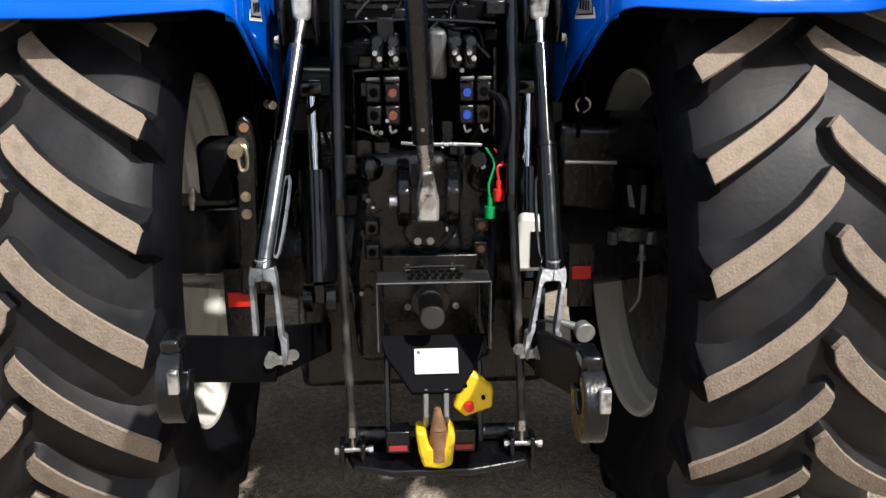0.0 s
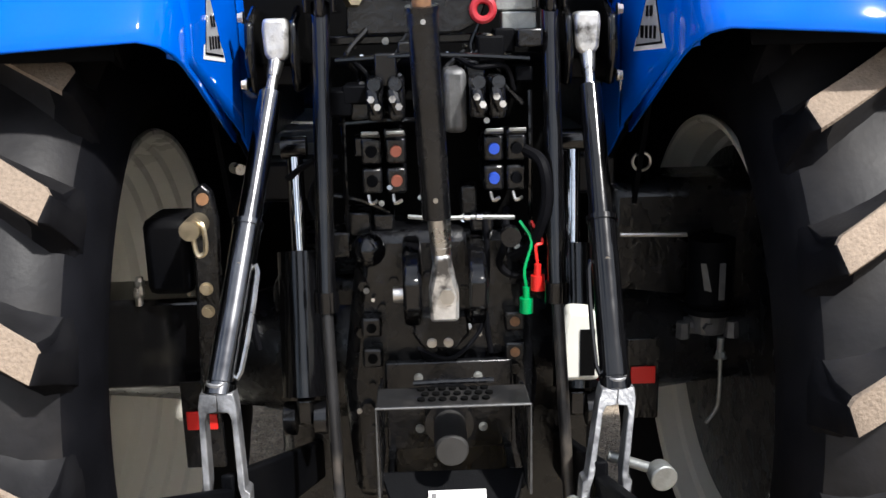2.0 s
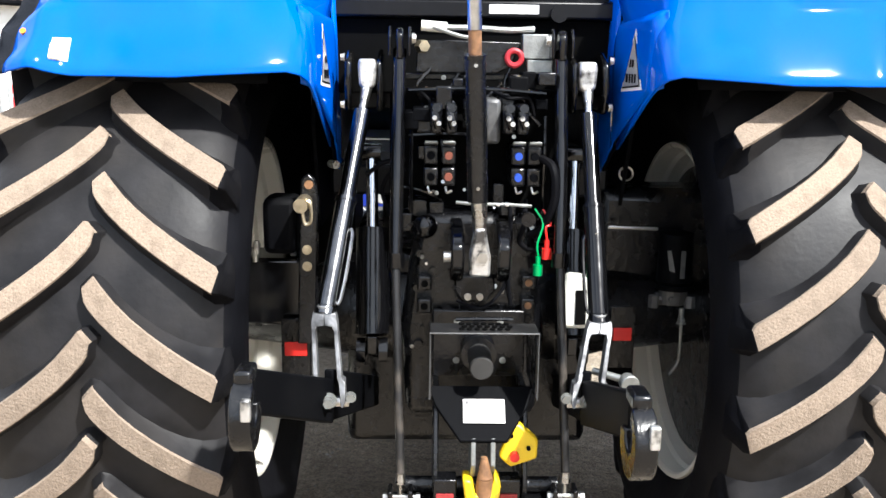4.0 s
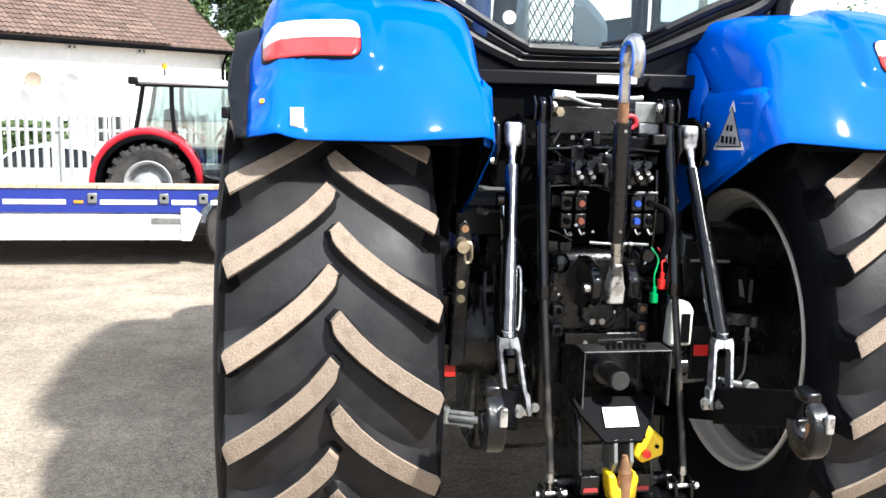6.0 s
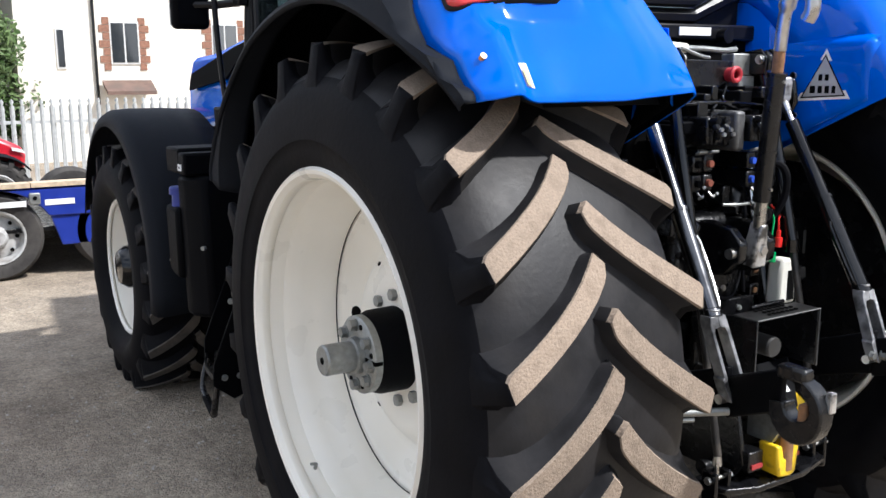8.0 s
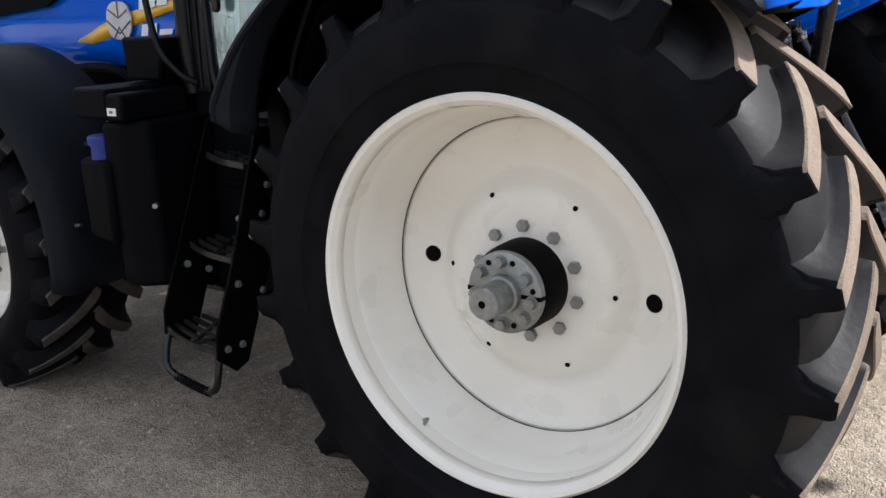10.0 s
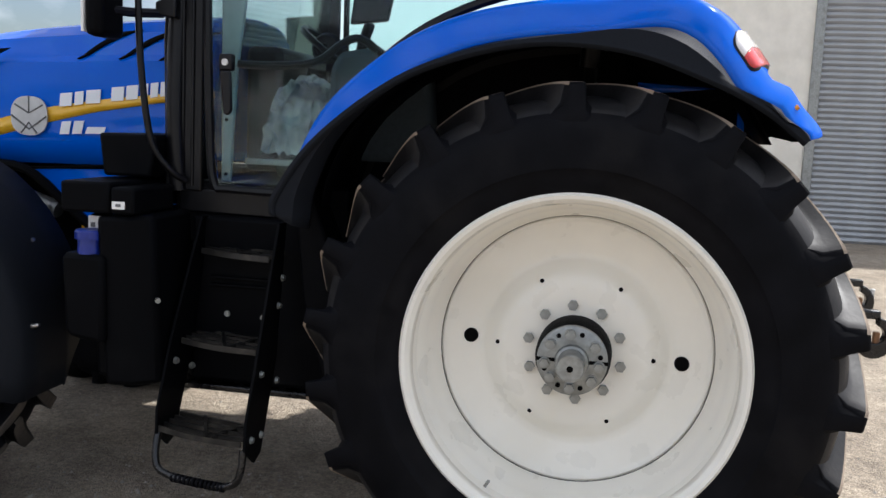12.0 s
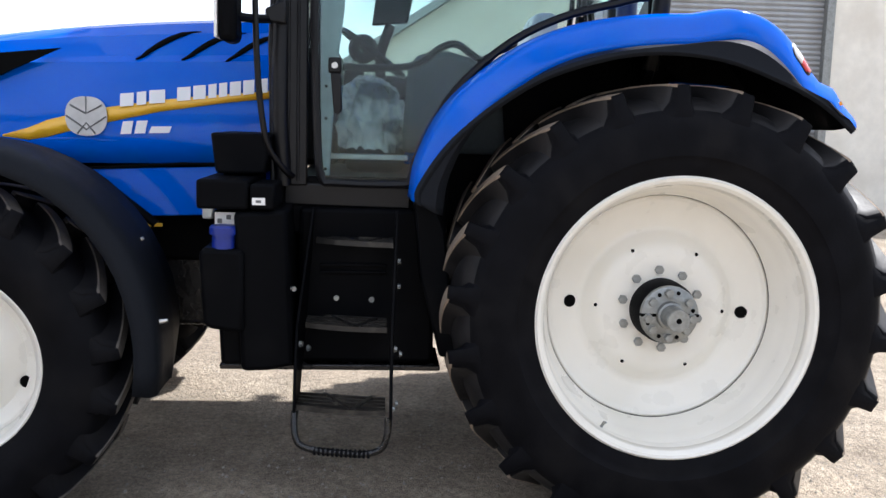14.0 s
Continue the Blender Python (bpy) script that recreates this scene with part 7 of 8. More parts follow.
for x0, z0, x1, z1 in ((-0.2, 1.62, 0.2, 1.615), (-0.2, 1.49, 0.06, 1.485), (-0.22, 1.34, -0.1, 1.30), (0.2, 1.55, 0.2, 1.25), (-0.19, 1.52, -0.19, 1.2)):
    bm = B()
    tube(bm, curve([(x0, -0.33, z0), ((x0 + x1) / 2, -0.345, (z0 + z1) / 2 + 0.01), (x1, -0.33, z1)], 4), 0.0055, 7)
    lpart("hydraulic_pipe", bm, BLACK, "glossy black hydraulic pipe")

# ---- low-loader trailer ----
TRAILER_WHITE = material("white_trailer_paint", (0.72, 0.72, 0.70), 0.45, grain=0.05, scale=8, stain=(0.5, 0.48, 0.44), stain_scale=4)
TRAILER_BLUE = material("dark_blue_trailer_paint", (0.012, 0.03, 0.25), 0.35, coat=0.3, grain=0.08, scale=8)
TIMBER = material("pale_deck_timber", (0.5, 0.4, 0.28), 0.8, grain=0.25, scale=20, per_piece=0.12)
SILVER_PAINT = material("silver_wheel_paint", (0.5, 0.5, 0.49), 0.4, metal=0.3, grain=0.15, scale=20, stain=(0.28, 0.26, 0.24), stain_scale=9)
TY = 6.03
trailer = thing("trailer", "blue and white low-loader trailer with timber deck edge", "trailer", at=(-4.5, 7.2, 0))


def tpart(name, bm, mat, label="", parent=None, **k):
    ob = part(name, bm, mat, parent or trailer, label, **k)
    if parent is None:
        ob.matrix_parent_inverse = Matrix.Translation((4.5, -7.2, 0))
    return ob


bm = B()
box(bm, -13, TY + 0.06, 0.40, 1.6, TY + 2.5, 0.44)
tpart("deck", bm, SATIN, "dark deck frame", bevel=0.005)
for k in range(26):
    bm = B()
    x = -13 + 0.56 * k
    box(bm, x, TY - 0.012, 0.79, x + 0.552, TY + 0.16, 0.828)
    tpart("deck_board", bm, TIMBER, smooth=False)
bm = B()
slab(bm, [(-13, TY, 0.788), (-13, TY, 0.545), (-2.06, TY, 0.545)] + [(-1.535 - 0.46 * math.cos(a), TY, 0.375 + 0.40 * math.sin(a)) for a in [radians(25 + 10 * k) for k in range(14)]] + [(-1.08, TY, 0.535), (1.6, TY, 0.535), (1.6, TY, 0.788)], 0.03, (0, 1, 0))
side = tpart("side_rave", bm, TRAILER_BLUE, "blue side rave", bevel=0.008)
for x0, x1 in ((-12.5, -8.1), (-7.9, -5.9), (-5.7, -3.94), (-3.80, -3.22), (-2.90, -2.36), (-2.22, -1.98), (-1.84, -1.29), (-1.14, -0.9), (-0.7, 0.2)):
    bm = B()
    box(bm, x0, TY - 0.006, 0.632, x1, TY - 0.001, 0.68)
    part("reflective_strip", bm, WHITE, side, "white reflective strip", smooth=False).matrix_parent_inverse = Matrix.Identity(4)
for x in (-8.0, -5.8, -3.87, -2.97, -2.29, -1.91, -1.22, 0.4):
    bm = B()
    box(bm, x - 0.045, TY - 0.022, 0.645, x + 0.045, TY - 0.001, 0.745)
    rk = part("lashing_bracket", bm, DULL_STEEL, side, "grey lashing ring bracket", bevel=0.01)
    bm = B()
    rod(bm, (x, TY - 0.023, 0.70), (x, TY - 0.027, 0.70), 0.018, seg=10)
    part("lashing_hole", bm, GRILLE_AND_SHADE, rk)
for x in (-3.1, -6.4):
    bm = B()
    box(bm, x - 0.045, TY - 0.012, 0.645, x + 0.045, TY - 0.007, 0.672)
    part("side_marker", bm, AMBER, side, "amber side marker", smooth=False)
bm = B()
slab(bm, [(-13, TY - 0.01, 0.52), (-2.06, TY - 0.01, 0.53), (-1.93, TY - 0.01, 0.53), (-2.03, TY - 0.01, 0.275), (-13, TY - 0.01, 0.28)], 0.05, (0, 1, 0))
sk = tpart("side_skirt", bm, TRAILER_WHITE, "white side guard panel", bevel=0.008)
bm = B()
slab(bm, [(-2.13, TY - 0.03, 0.60), (-2.0, TY - 0.03, 0.60), (-1.93, TY - 0.03, 0.53), (-2.03, TY - 0.03, 0.27), (-2.13, TY - 0.03, 0.27)], 0.02, (0, 1, 0))
part("skirt_end", bm, TRAILER_WHITE, sk, "white end plate of the side guard", bevel=0.004)
bm = B()
box(bm, -2.42, TY - 0.018, 0.44, -2.14, TY - 0.011, 0.50)
part("plate_recess", bm, DULL_STEEL, sk, bevel=0.003)
for x in (-6, -4.6, -3.3, -2.5):
    bm = B()
    box(bm, x, TY + 0.11, 0.24, x + 0.04, TY + 0.15, 0.28)
    part("skirt_bracket", bm, SATIN, sk, smooth=False)
bm = B()
slab(bm, [(-1.10, TY + 0.02, 0.535), (-1.02, TY + 0.02, 0.27), (1.2, TY + 0.02, 0.27), (1.2, TY + 0.02, 0.535)], 0.05, (0, 1, 0))
tpart("rear_panel", bm, TRAILER_BLUE, "blue rear panel behind the wheel", bevel=0.008)
bm = B()
box(bm, -13, TY + 0.9, 0.2, 1.4, TY + 1.6, 0.40)
tpart("chassis_beam", bm, SATIN, "dark chassis beam")
bm = B()
box(bm, -13, TY + 0.12, 0.70, 1.5, TY + 0.15, 0.788)
tpart("edge_beam", bm, GRILLE_AND_SHADE, "dark edge beam under the boards")
for x in (-1.535, -0.55):
    for y in (TY + 0.04, TY + 2.1):
        m = Matrix.Translation((x, y, 0.375)) @ Matrix.Rotation(radians(90), 4, "Z") @ Matrix.Diagonal((1, 1.145, 1.145, 1))
        bm = B()
        lathe(bm, [(-0.0, 0.19), (-0.02, 0.24), (-0.02, 0.30), (0.02, 0.328), (0.2, 0.328), (0.24, 0.30), (0.24, 0.19)], 40, m)
        wh = tpart("wheel", bm, DUSTY_RUBBER, "dusty trailer tyre on a silver rim")
        bm = B()
        r_ = lathe(bm, [(0.0, 0.205), (-0.016, 0.2), (-0.012, 0.188), (0.03, 0.178), (0.075, 0.165), (0.055, 0.13), (0.055, 0.085), (-0.01, 0.075), (-0.03, 0.055), (-0.03, 0.01)], 36, m)
        bm.faces.new(r_[-1])
        part("rim", bm, SILVER_PAINT, wh, "silver steel rim").matrix_parent_inverse = Matrix.Identity(4)
        for k in range(8):
            a = 2 * math.pi * k / 8
            bm = B()
            p = m @ Vector((0.058, 0.143 * math.cos(a), 0.143 * math.sin(a)))
            rod(bm, p, p + Vector((0, -0.02, 0)), 0.017, seg=8)
            part("wheel_hole", bm, GRILLE_AND_SHADE, wh)
bm = B()
for x in (-1.535, -0.55):
    rod(bm, (x, TY + 0.1, 0.375), (x, TY + 2.3, 0.375), 0.06, seg=12)
tpart("axle", bm, SATIN, "dark trailer axle")

# ---- red tractor behind the trailer ----
RED_PAINT = material("red_tractor_paint", (0.5, 0.012, 0.025), 0.3, coat=0.5, grain=0.06, scale=6)
RY = 9.1
rt = thing("red_tractor", "red farm tractor with a white cab roof behind the trailer", "tractor", at=(-2.4, RY + 0.7, 0))


def rpart(name, bm, mat, label="", parent=None, **k):
    ob = part(name, bm, mat, parent or rt, label, **k)
    if parent is None:
        ob.matrix_parent_inverse = Matrix.Translation((2.4, -RY - 0.7, 0))
    return ob


def far_wheel(x, y, z, R, r_rim, w, n):
    m = Matrix.Translation((x, y, z)) @ Matrix.Rotation(radians(90), 4, "Z")
    bm = B()
    lathe(bm, [(0.0, r_rim), (-0.02, r_rim + 0.04), (-0.02, R - 0.09), (0.03, R - 0.035), (w - 0.03, R - 0.035), (w, R - 0.09), (w, r_rim)], 44, m)
    wh = rpart("wheel", bm, DUSTY_RUBBER, "dusty ribbed tractor tyre on a pale rim")
    for k in range(n):
        a = 2 * math.pi * k / n
        bm = B()
        c, s = math.cos(a), math.sin(a)
        pts = []
        for xx, r in ((-0.028, R - 0.12), (-0.02, R - 0.02), (w * 0.45, R), (w * 0.5, R - 0.05)):
            pts.append(m @ Vector((xx, r * c, r * s)))
        d = m.to_3x3() @ Vector((0, -s, c)) * 0.055
        slab(bm, pts, 1.0, d)
        part("tread_bar", bm, DUSTY_RUBBER, wh, smooth=False)
    bm = B()
    r_ = lathe(bm, [(-0.01, r_rim + 0.012), (-0.026, r_rim), (-0.01, r_rim - 0.03), (0.10, r_rim - 0.05), (0.13, r_rim * 0.72), (0.06, r_rim * 0.45), (0.05, 0.02)], 40, m)
    bm.faces.new(r_[-1])
    part("rim", bm, SILVER_PAINT, wh, "pale grey steel rim")
    return wh


far_wheel(-2.88, RY, 0.52, 0.55, 0.30, 0.36, 22)
far_wheel(-2.88, RY + 1.25, 0.52, 0.55, 0.30, 0.36, 22)
far_wheel(-1.17, RY + 0.15, 0.38, 0.42, 0.22, 0.28, 16)
far_wheel(-1.17, RY + 1.2, 0.38, 0.42, 0.22, 0.28, 16)
bm = B()
slab(bm, [(-1.72, RY + 0.42, 0.62), (-1.72, RY + 0.42, 1.14), (-1.5, RY + 0.42, 1.13), (-1.1, RY + 0.42, 1.02), (-0.84, RY + 0.42, 0.90), (-0.80, RY + 0.42, 0.80), (-0.82, RY + 0.42, 0.62)], 0.55, (0, 1, 0))
rb = rpart("bonnet", bm, RED_PAINT, "red sloping bonnet", bevel=0.05)
for x0, x1, z0 in ((-1.60, -1.32, 1.0), (-1.27, -1.20, 0.99), (-1.17, -1.12, 0.985)):
    bm = B()
    slab(bm, [(x0, RY + 0.414, z0), (x1, RY + 0.414, z0 - 0.02), (x1 + 0.02, RY + 0.414, z0 + 0.035), (x0, RY + 0.414, z0 + 0.075)], 0.003, (0, -1, 0))
    part("white_bar", bm, WHITE, rb, smooth=False)
bm = B()
slab(bm, [(-0.84, RY + 0.41, 0.87), (-0.80, RY + 0.41, 0.82), (-0.95, RY + 0.41, 0.86), (-0.96, RY + 0.41, 0.90)], 0.02, (0, -1, 0))
part("headlamp", bm, LENS_WHITE, rb, "clear headlamp")
bm = B()
box(bm, -1.9, RY + 0.3, 0.3, -0.9, RY + 1.1, 0.66)
rpart("engine", bm, SATIN, "dark engine block", bevel=0.03)
bm = B()
box(bm, -3.4, RY + 0.4, 0.3, -1.8, RY + 1.0, 0.7)
rpart("transmission", bm, SATIN, "dark transmission", bevel=0.03)
# mudguard over the rear wheel
bm = B()
rows = []
for k in range(21):
    a = radians(208 - k * 11.0)
    r = 0.72
    p = Vector((-2.90 + r * math.cos(a), 0, 0.52 + r * math.sin(a)))
    rows.append([Vector((p.x - 0.07 * math.cos(a), RY - 0.04, p.z - 0.07 * math.sin(a))), Vector((p.x, RY - 0.02, p.z)), Vector((p.x, RY + 0.02, p.z + 0.02)), Vector((p.x, RY + 0.4, p.z + 0.03))])
sheet(bm, rows[2:20])
thicken(rpart("mudguard", bm, RED_PAINT, "red rear mudguard"), 0.03)
bm = B()
rows = []
for k in range(17):
    a = radians(205 - k * 11.0)
    rows.append([Vector((-2.88 + 0.655 * math.cos(a), RY - 0.03, 0.52 + 0.655 * math.sin(a))), Vector((-2.88 + 0.60 * math.cos(a), RY - 0.03, 0.52 + 0.60 * math.sin(a))), Vector((-2.88 + 0.60 * math.cos(a), RY + 0.3, 0.52 + 0.60 * math.sin(a)))])
sheet(bm, rows[1:15])
thicken(rpart("mudguard_liner", bm, PLASTIC, "black mudguard edge"), 0.012)
bm = B()
sect = [radians(215 - 10 * k) for k in range(21)]
slab(bm, [(-2.88 + 0.70 * math.cos(a), RY + 0.22, 0.52 + 0.70 * math.sin(a)) for a in sect] + [(-2.88 + 0.4 * math.cos(a), RY + 0.22, 0.52 + 0.4 * math.sin(a)) for a in reversed(sect)], 0.03, (0, 1, 0))
rpart("wheel_arch", bm, PLASTIC, "black wheel arch wall", smooth=False)
# grey mudguard over the front wheel
bm = B()
rows = []
for k in range(15):
    a = radians(190 - 11 * k)
    rows.append([Vector((-1.17 + 0.465 * math.cos(a), RY + y, 0.38 + (0.465 + up) * math.sin(a))) for y, up in ((0.10, -0.02), (0.13, 0.0), (0.42, 0.0))])
sheet(bm, rows)
thicken(rpart("front_mudguard", bm, FENDER_PLASTIC, "dark grey front mudguard"), 0.015)
# cab frame
for pts in ([(-3.05, 1.16), (-2.98, 1.5), (-2.93, 1.80)], [(-2.54, 1.20), (-2.57, 1.5), (-2.57, 1.80)], [(-1.76, 0.55), (-1.72, 1.2), (-1.82, 1.82)]):
    for y in (RY + 0.12, RY + 1.28):
        bm = B()
        tube(bm, curve([(x, y, z) for x, z in pts], 3), 0.03, 8)
        rpart("cab_post", bm, CAB_TRIM, "black cab post")
bm = B()
tube(bm, curve([(-2.3, RY + 0.12, 0.95), (-2.2, RY + 0.12, 0.66), (-2.0, RY + 0.12, 0.58), (-1.76, RY + 0.12, 0.56)], 3), 0.025, 8)
rpart("door_frame", bm, CAB_TRIM, "black door frame")
for y in (RY + 0.12, RY + 1.28):
    bm = B()
    bm.faces.new([bm.verts.new(p) for p in ((-3.03, y, 1.18), (-2.46, y, 1.22), (-2.3, y, 0.95), (-2.2, y, 0.62), (-1.77, y, 0.58), (-1.72, y, 1.2), (-1.82, y, 1.8), (-2.93, y, 1.8))])
    thicken(rpart("cab_glass", bm, SKY_GLASS, "pale green cab glass", smooth=False), 0.004, 0).visible_shadow = False
bm = B()
slab(bm, [(-3.0, RY + 0.02, 1.82), (-3.05, RY + 0.02, 1.87), (-2.93, RY + 0.02, 1.925), (-2.1, RY + 0.02, 1.93), (-1.82, RY + 0.02, 1.87), (-1.74, RY + 0.02, 1.80)], 1.36, (0, 1, 0))
rpart("cab_roof", bm, TRAILER_WHITE, "white cab roof", bevel=0.03)
bm = B()
box(bm, -3.02, RY + 0.04, 1.785, -1.74, RY + 1.36, 1.818)
rpart("roof_gutter", bm, CAB_TRIM, "black roof frame under the white roof", bevel=0.01)
bm = B()
box(bm, -2.6, RY + 0.45, 0.7, -2.2, RY + 0.95, 1.0)
sr = rpart("seat", bm, SEAT_CLOTH, "dark driver's seat", bevel=0.05)
bm = B()
box(bm, -2.72, RY + 0.45, 0.95, -2.58, RY + 0.95, 1.5)
part("seat_back", bm, SEAT_CLOTH, sr, bevel=0.05)
bm = B()
tube(bm, [(-1.80, RY + 0.6, 0.7), (-1.95, RY + 0.6, 1.15)], 0.03, 8)
tube(bm, [(-2.0 + 0.12 * math.cos(a) * 0.5, RY + 0.6 + 0.18 * math.sin(a), 1.17 + 0.1 * math.cos(a)) for a in [2 * math.pi * i / 16 for i in range(16)]], 0.014, 6, closed=True)
rpart("steering", bm, CAB_TRIM, "black steering wheel and column")
bm = B()
slab(bm, [(-2.02, RY + 0.25, 0.62), (-2.0, RY + 0.25, 1.06), (-1.92, RY + 0.25, 1.14), (-1.76, RY + 0.25, 1.16), (-1.75, RY + 0.25, 0.62)], 0.75, (0, 1, 0))
rpart("dashboard", bm, CAB_TRIM, "dark dashboard", bevel=0.03)
bm = B()
tube(bm, [(-1.66, RY + 0.05, 0.6), (-1.64, RY + 0.05, 1.3), (-1.66, RY + 0.05, 1.72)], 0.045, 10)
rpart("exhaust_pipe", bm, CAB_TRIM, "black exhaust pipe")
for p in ((-3.03, 1.86), (-1.72, 1.79)):
    bm = B()
    box(bm, p[0] - 0.06, RY - 0.06, p[1] - 0.05, p[0] + 0.06, RY + 0.06, p[1] + 0.05)
    rpart("work_lamp", bm, CAB_TRIM, "black work lamp", bevel=0.02)
bm = B()
box(bm, -1.93, RY - 0.03, 1.4, -1.84, RY + 0.03, 1.55)
rpart("mirror", bm, CAB_TRIM, "black mirror", bevel=0.02)
bm = B()
rod(bm, (-2.66, RY + 0.2, 1.90), (-2.66, RY + 0.2, 2.02), 0.012, seg=8)
bc = rpart("beacon_stalk", bm, CAB_TRIM, "black beacon stalk")
bm = B()
rod(bm, (-2.66, RY + 0.2, 2.02), (-2.66, RY + 0.2, 2.09), 0.036, 0.028, seg=14)
part("beacon", bm, AMBER, bc, "orange beacon")
bm = B()
slab(bm, [(-1.86, RY + 0.03, 0.45), (-1.80, RY + 0.03, 1.0), (-1.77, RY + 0.03, 1.0), (-1.80, RY + 0.03, 0.45)], 0.05, (0, -1, 0))
rpart("step_plate", bm, WHITE, "white side step plate", bevel=0.005)

# ---- palisade fence ----
GALV = material("galvanised_palisade", (0.47, 0.48, 0.475), 0.5, metal=0.25, grain=0.12, scale=18, per_piece=0.07)
FY = 13.0
F0 = ground_height(0, FY)
fence = thing("palisade_fence", "pale galvanised steel palisade fence with pointed tops", "fence", at=(-4, FY, F0))
bm = B()
w, h = 0.034, 1.98
prof = [(-w, 0.02), (w, 0.02), (w, h - 0.13), (w * 0.35, h - 0.09), (w * 0.95, h - 0.05), (0, h), (-w * 0.95, h - 0.05), (-w * 0.35, h - 0.09), (-w, h - 0.13)]
a = [bm.verts.new((x, 0.012 if abs(x) > 0.02 else -0.012, z)) for x, z in prof]
b = [bm.verts.new((x, 0.016 if abs(x) > 0.02 else -0.008, z)) for x, z in prof]
bm.faces.new(a)
bm.faces.new(list(reversed(b)))
for i in range(len(a)):
    j = (i + 1) % len(a)
    bm.faces.new((a[i], b[i], b[j], a[j]))
pale = part("pale", bm, GALV, fence, smooth=False)
n_pale = 132
for k in range(n_pale):
    m = Matrix.Translation((-9.5 + 0.14 * k, 0, 0))
    if k == 0:
        pale.matrix_basis = m
    else:
        again(pale, "pale", m, fence)
for z in (0.35, 1.62):
    bm = B()
    box(bm, -9.6, 0.02, z - 0.025, 9.1, 0.05, z + 0.025)
    part("rail", bm, GALV, fence, smooth=False)
for k in range(8):
    bm = B()
    x = -8.4 + 2.5 * k
    box(bm, x - 0.04, 0.05, 0.0, x + 0.04, 0.12, 1.85)
    part("fence_post", bm, GALV, fence, smooth=False)

# ---- white terraced house ----
RENDER_WHITE = material("white_rendered_wall", (0.84, 0.84, 0.82), 0.9, grain=0.04, scale=6, stain=(0.76, 0.75, 0.72), stain_scale=1.2)
ROOF_TILE = material("brown_clay_tile", (0.15, 0.095, 0.075), 0.85, grain=0.25, scale=3.0, stain=(0.115, 0.085, 0.07), stain_scale=2.0, stain_range=(0.4, 0.7))
BRICK = material("red_brick", (0.26, 0.13, 0.085), 0.85, grain=0.25, scale=14)
house = thing("white_house", "long white rendered house with a brown tiled roof", "house")
H0 = Vector((-15.26, 15.45, -1.15))
hd_ = Vector((math.cos(radians(50)), math.sin(radians(50)), 0))
hn_ = Vector((-hd_.y, hd_.x, 0))
HL, HDEPTH, EAVE, RIDGE_Z = 18.8, 4.6, 4.3, 6.2


def hp(u, v, z):
    return H0 + hd_ * u + hn_ * v + Vector((0, 0, z))


bm = B()
slab(bm, [hp(0, 0, 0), hp(HL, 0, 0), hp(HL, HDEPTH, 0), hp(0, HDEPTH, 0)], EAVE, (0, 0, 1))
slab(bm, [hp(HL, 0.001, EAVE), hp(HL, HDEPTH - 0.001, EAVE), hp(HL, HDEPTH / 2, RIDGE_Z - 0.1)], 0.25, -hd_)
part("wall", bm, RENDER_WHITE, house, "white rendered wall", smooth=False)
bm = B()
# rows of overlapping tiles, with rolls along each row
rows_n, cols = 15, 62
for r_ in range(rows_n):
    v0, v1 = HDEPTH / 2 * r_ / rows_n - 0.3 * (1 - r_ / rows_n), HDEPTH / 2 * (r_ + 1) / rows_n - 0.3 * (1 - (r_ + 1) / rows_n)
    z0, z1 = EAVE - 0.12 + (RIDGE_Z - EAVE + 0.12) * r_ / rows_n, EAVE - 0.12 + (RIDGE_Z - EAVE + 0.12) * (r_ + 1) / rows_n
    front, back = [], []
    for c in range(cols * 2 + 1):
        u = -0.2 + (HL + 0.4) * c / (cols * 2)
        lift = 0.07 + (0.035 if c % 2 else 0.0)
        front.append(hp(u, v0, z0 + lift))
        back.append(hp(u, v1 + 0.04, z1 + lift - 0.05))
    low = [p - Vector((0, 0, 0.07)) for p in front]
    sheet(bm, [low, front, back])
part("roof_tiles", bm, ROOF_TILE, house, "brown clay tiles in rows", kind="stuff", smooth=False)
# single tiles over the stretch of roof nearest the yard
ROOF_PIECE = material("single_clay_tile", (0.155, 0.10, 0.078), 0.85, grain=0.3, scale=3.0, stain=(0.11, 0.082, 0.066), stain_scale=1.5, stain_range=(0.4, 0.7), per_piece=0.28)
climb = hp(0, HDEPTH / 2, RIDGE_Z) - hp(0, -0.3, EAVE - 0.12)
pitch = climb.normalized()
up_n = hd_.cross(pitch).normalized()
course = climb.length / rows_n
bm = B()
lift = (0.0, 0.024, 0.034, 0.024, 0.0, 0.0, 0.024, 0.034, 0.024, 0.0)
for k in range(9):
    a, b = -0.192 + 0.384 * k / 9, -0.192 + 0.384 * (k + 1) / 9
    slab(bm, [(a, 0, lift[k]), (b, 0, lift[k + 1]), (b, course * 1.06, lift[k + 1] - 0.03), (a, course * 1.06, lift[k] - 0.03)], 0.022, (0, 0, -1))
tile = part("tile", bm, ROOF_PIECE, house, smooth=False)
turn = Matrix((hd_, pitch, up_n)).transposed().to_4x4()
for r_ in range(rows_n):
    for c in range(20):
        m = Matrix.Translation(hp(8.2 + 0.4 * c, -0.3, EAVE - 0.12) + pitch * course * r_ + up_n * 0.115) @ turn
        if r_ == 0 and c == 0:
            tile.matrix_basis = m
        else:
            again(tile, "tile", m, house)
bm = B()
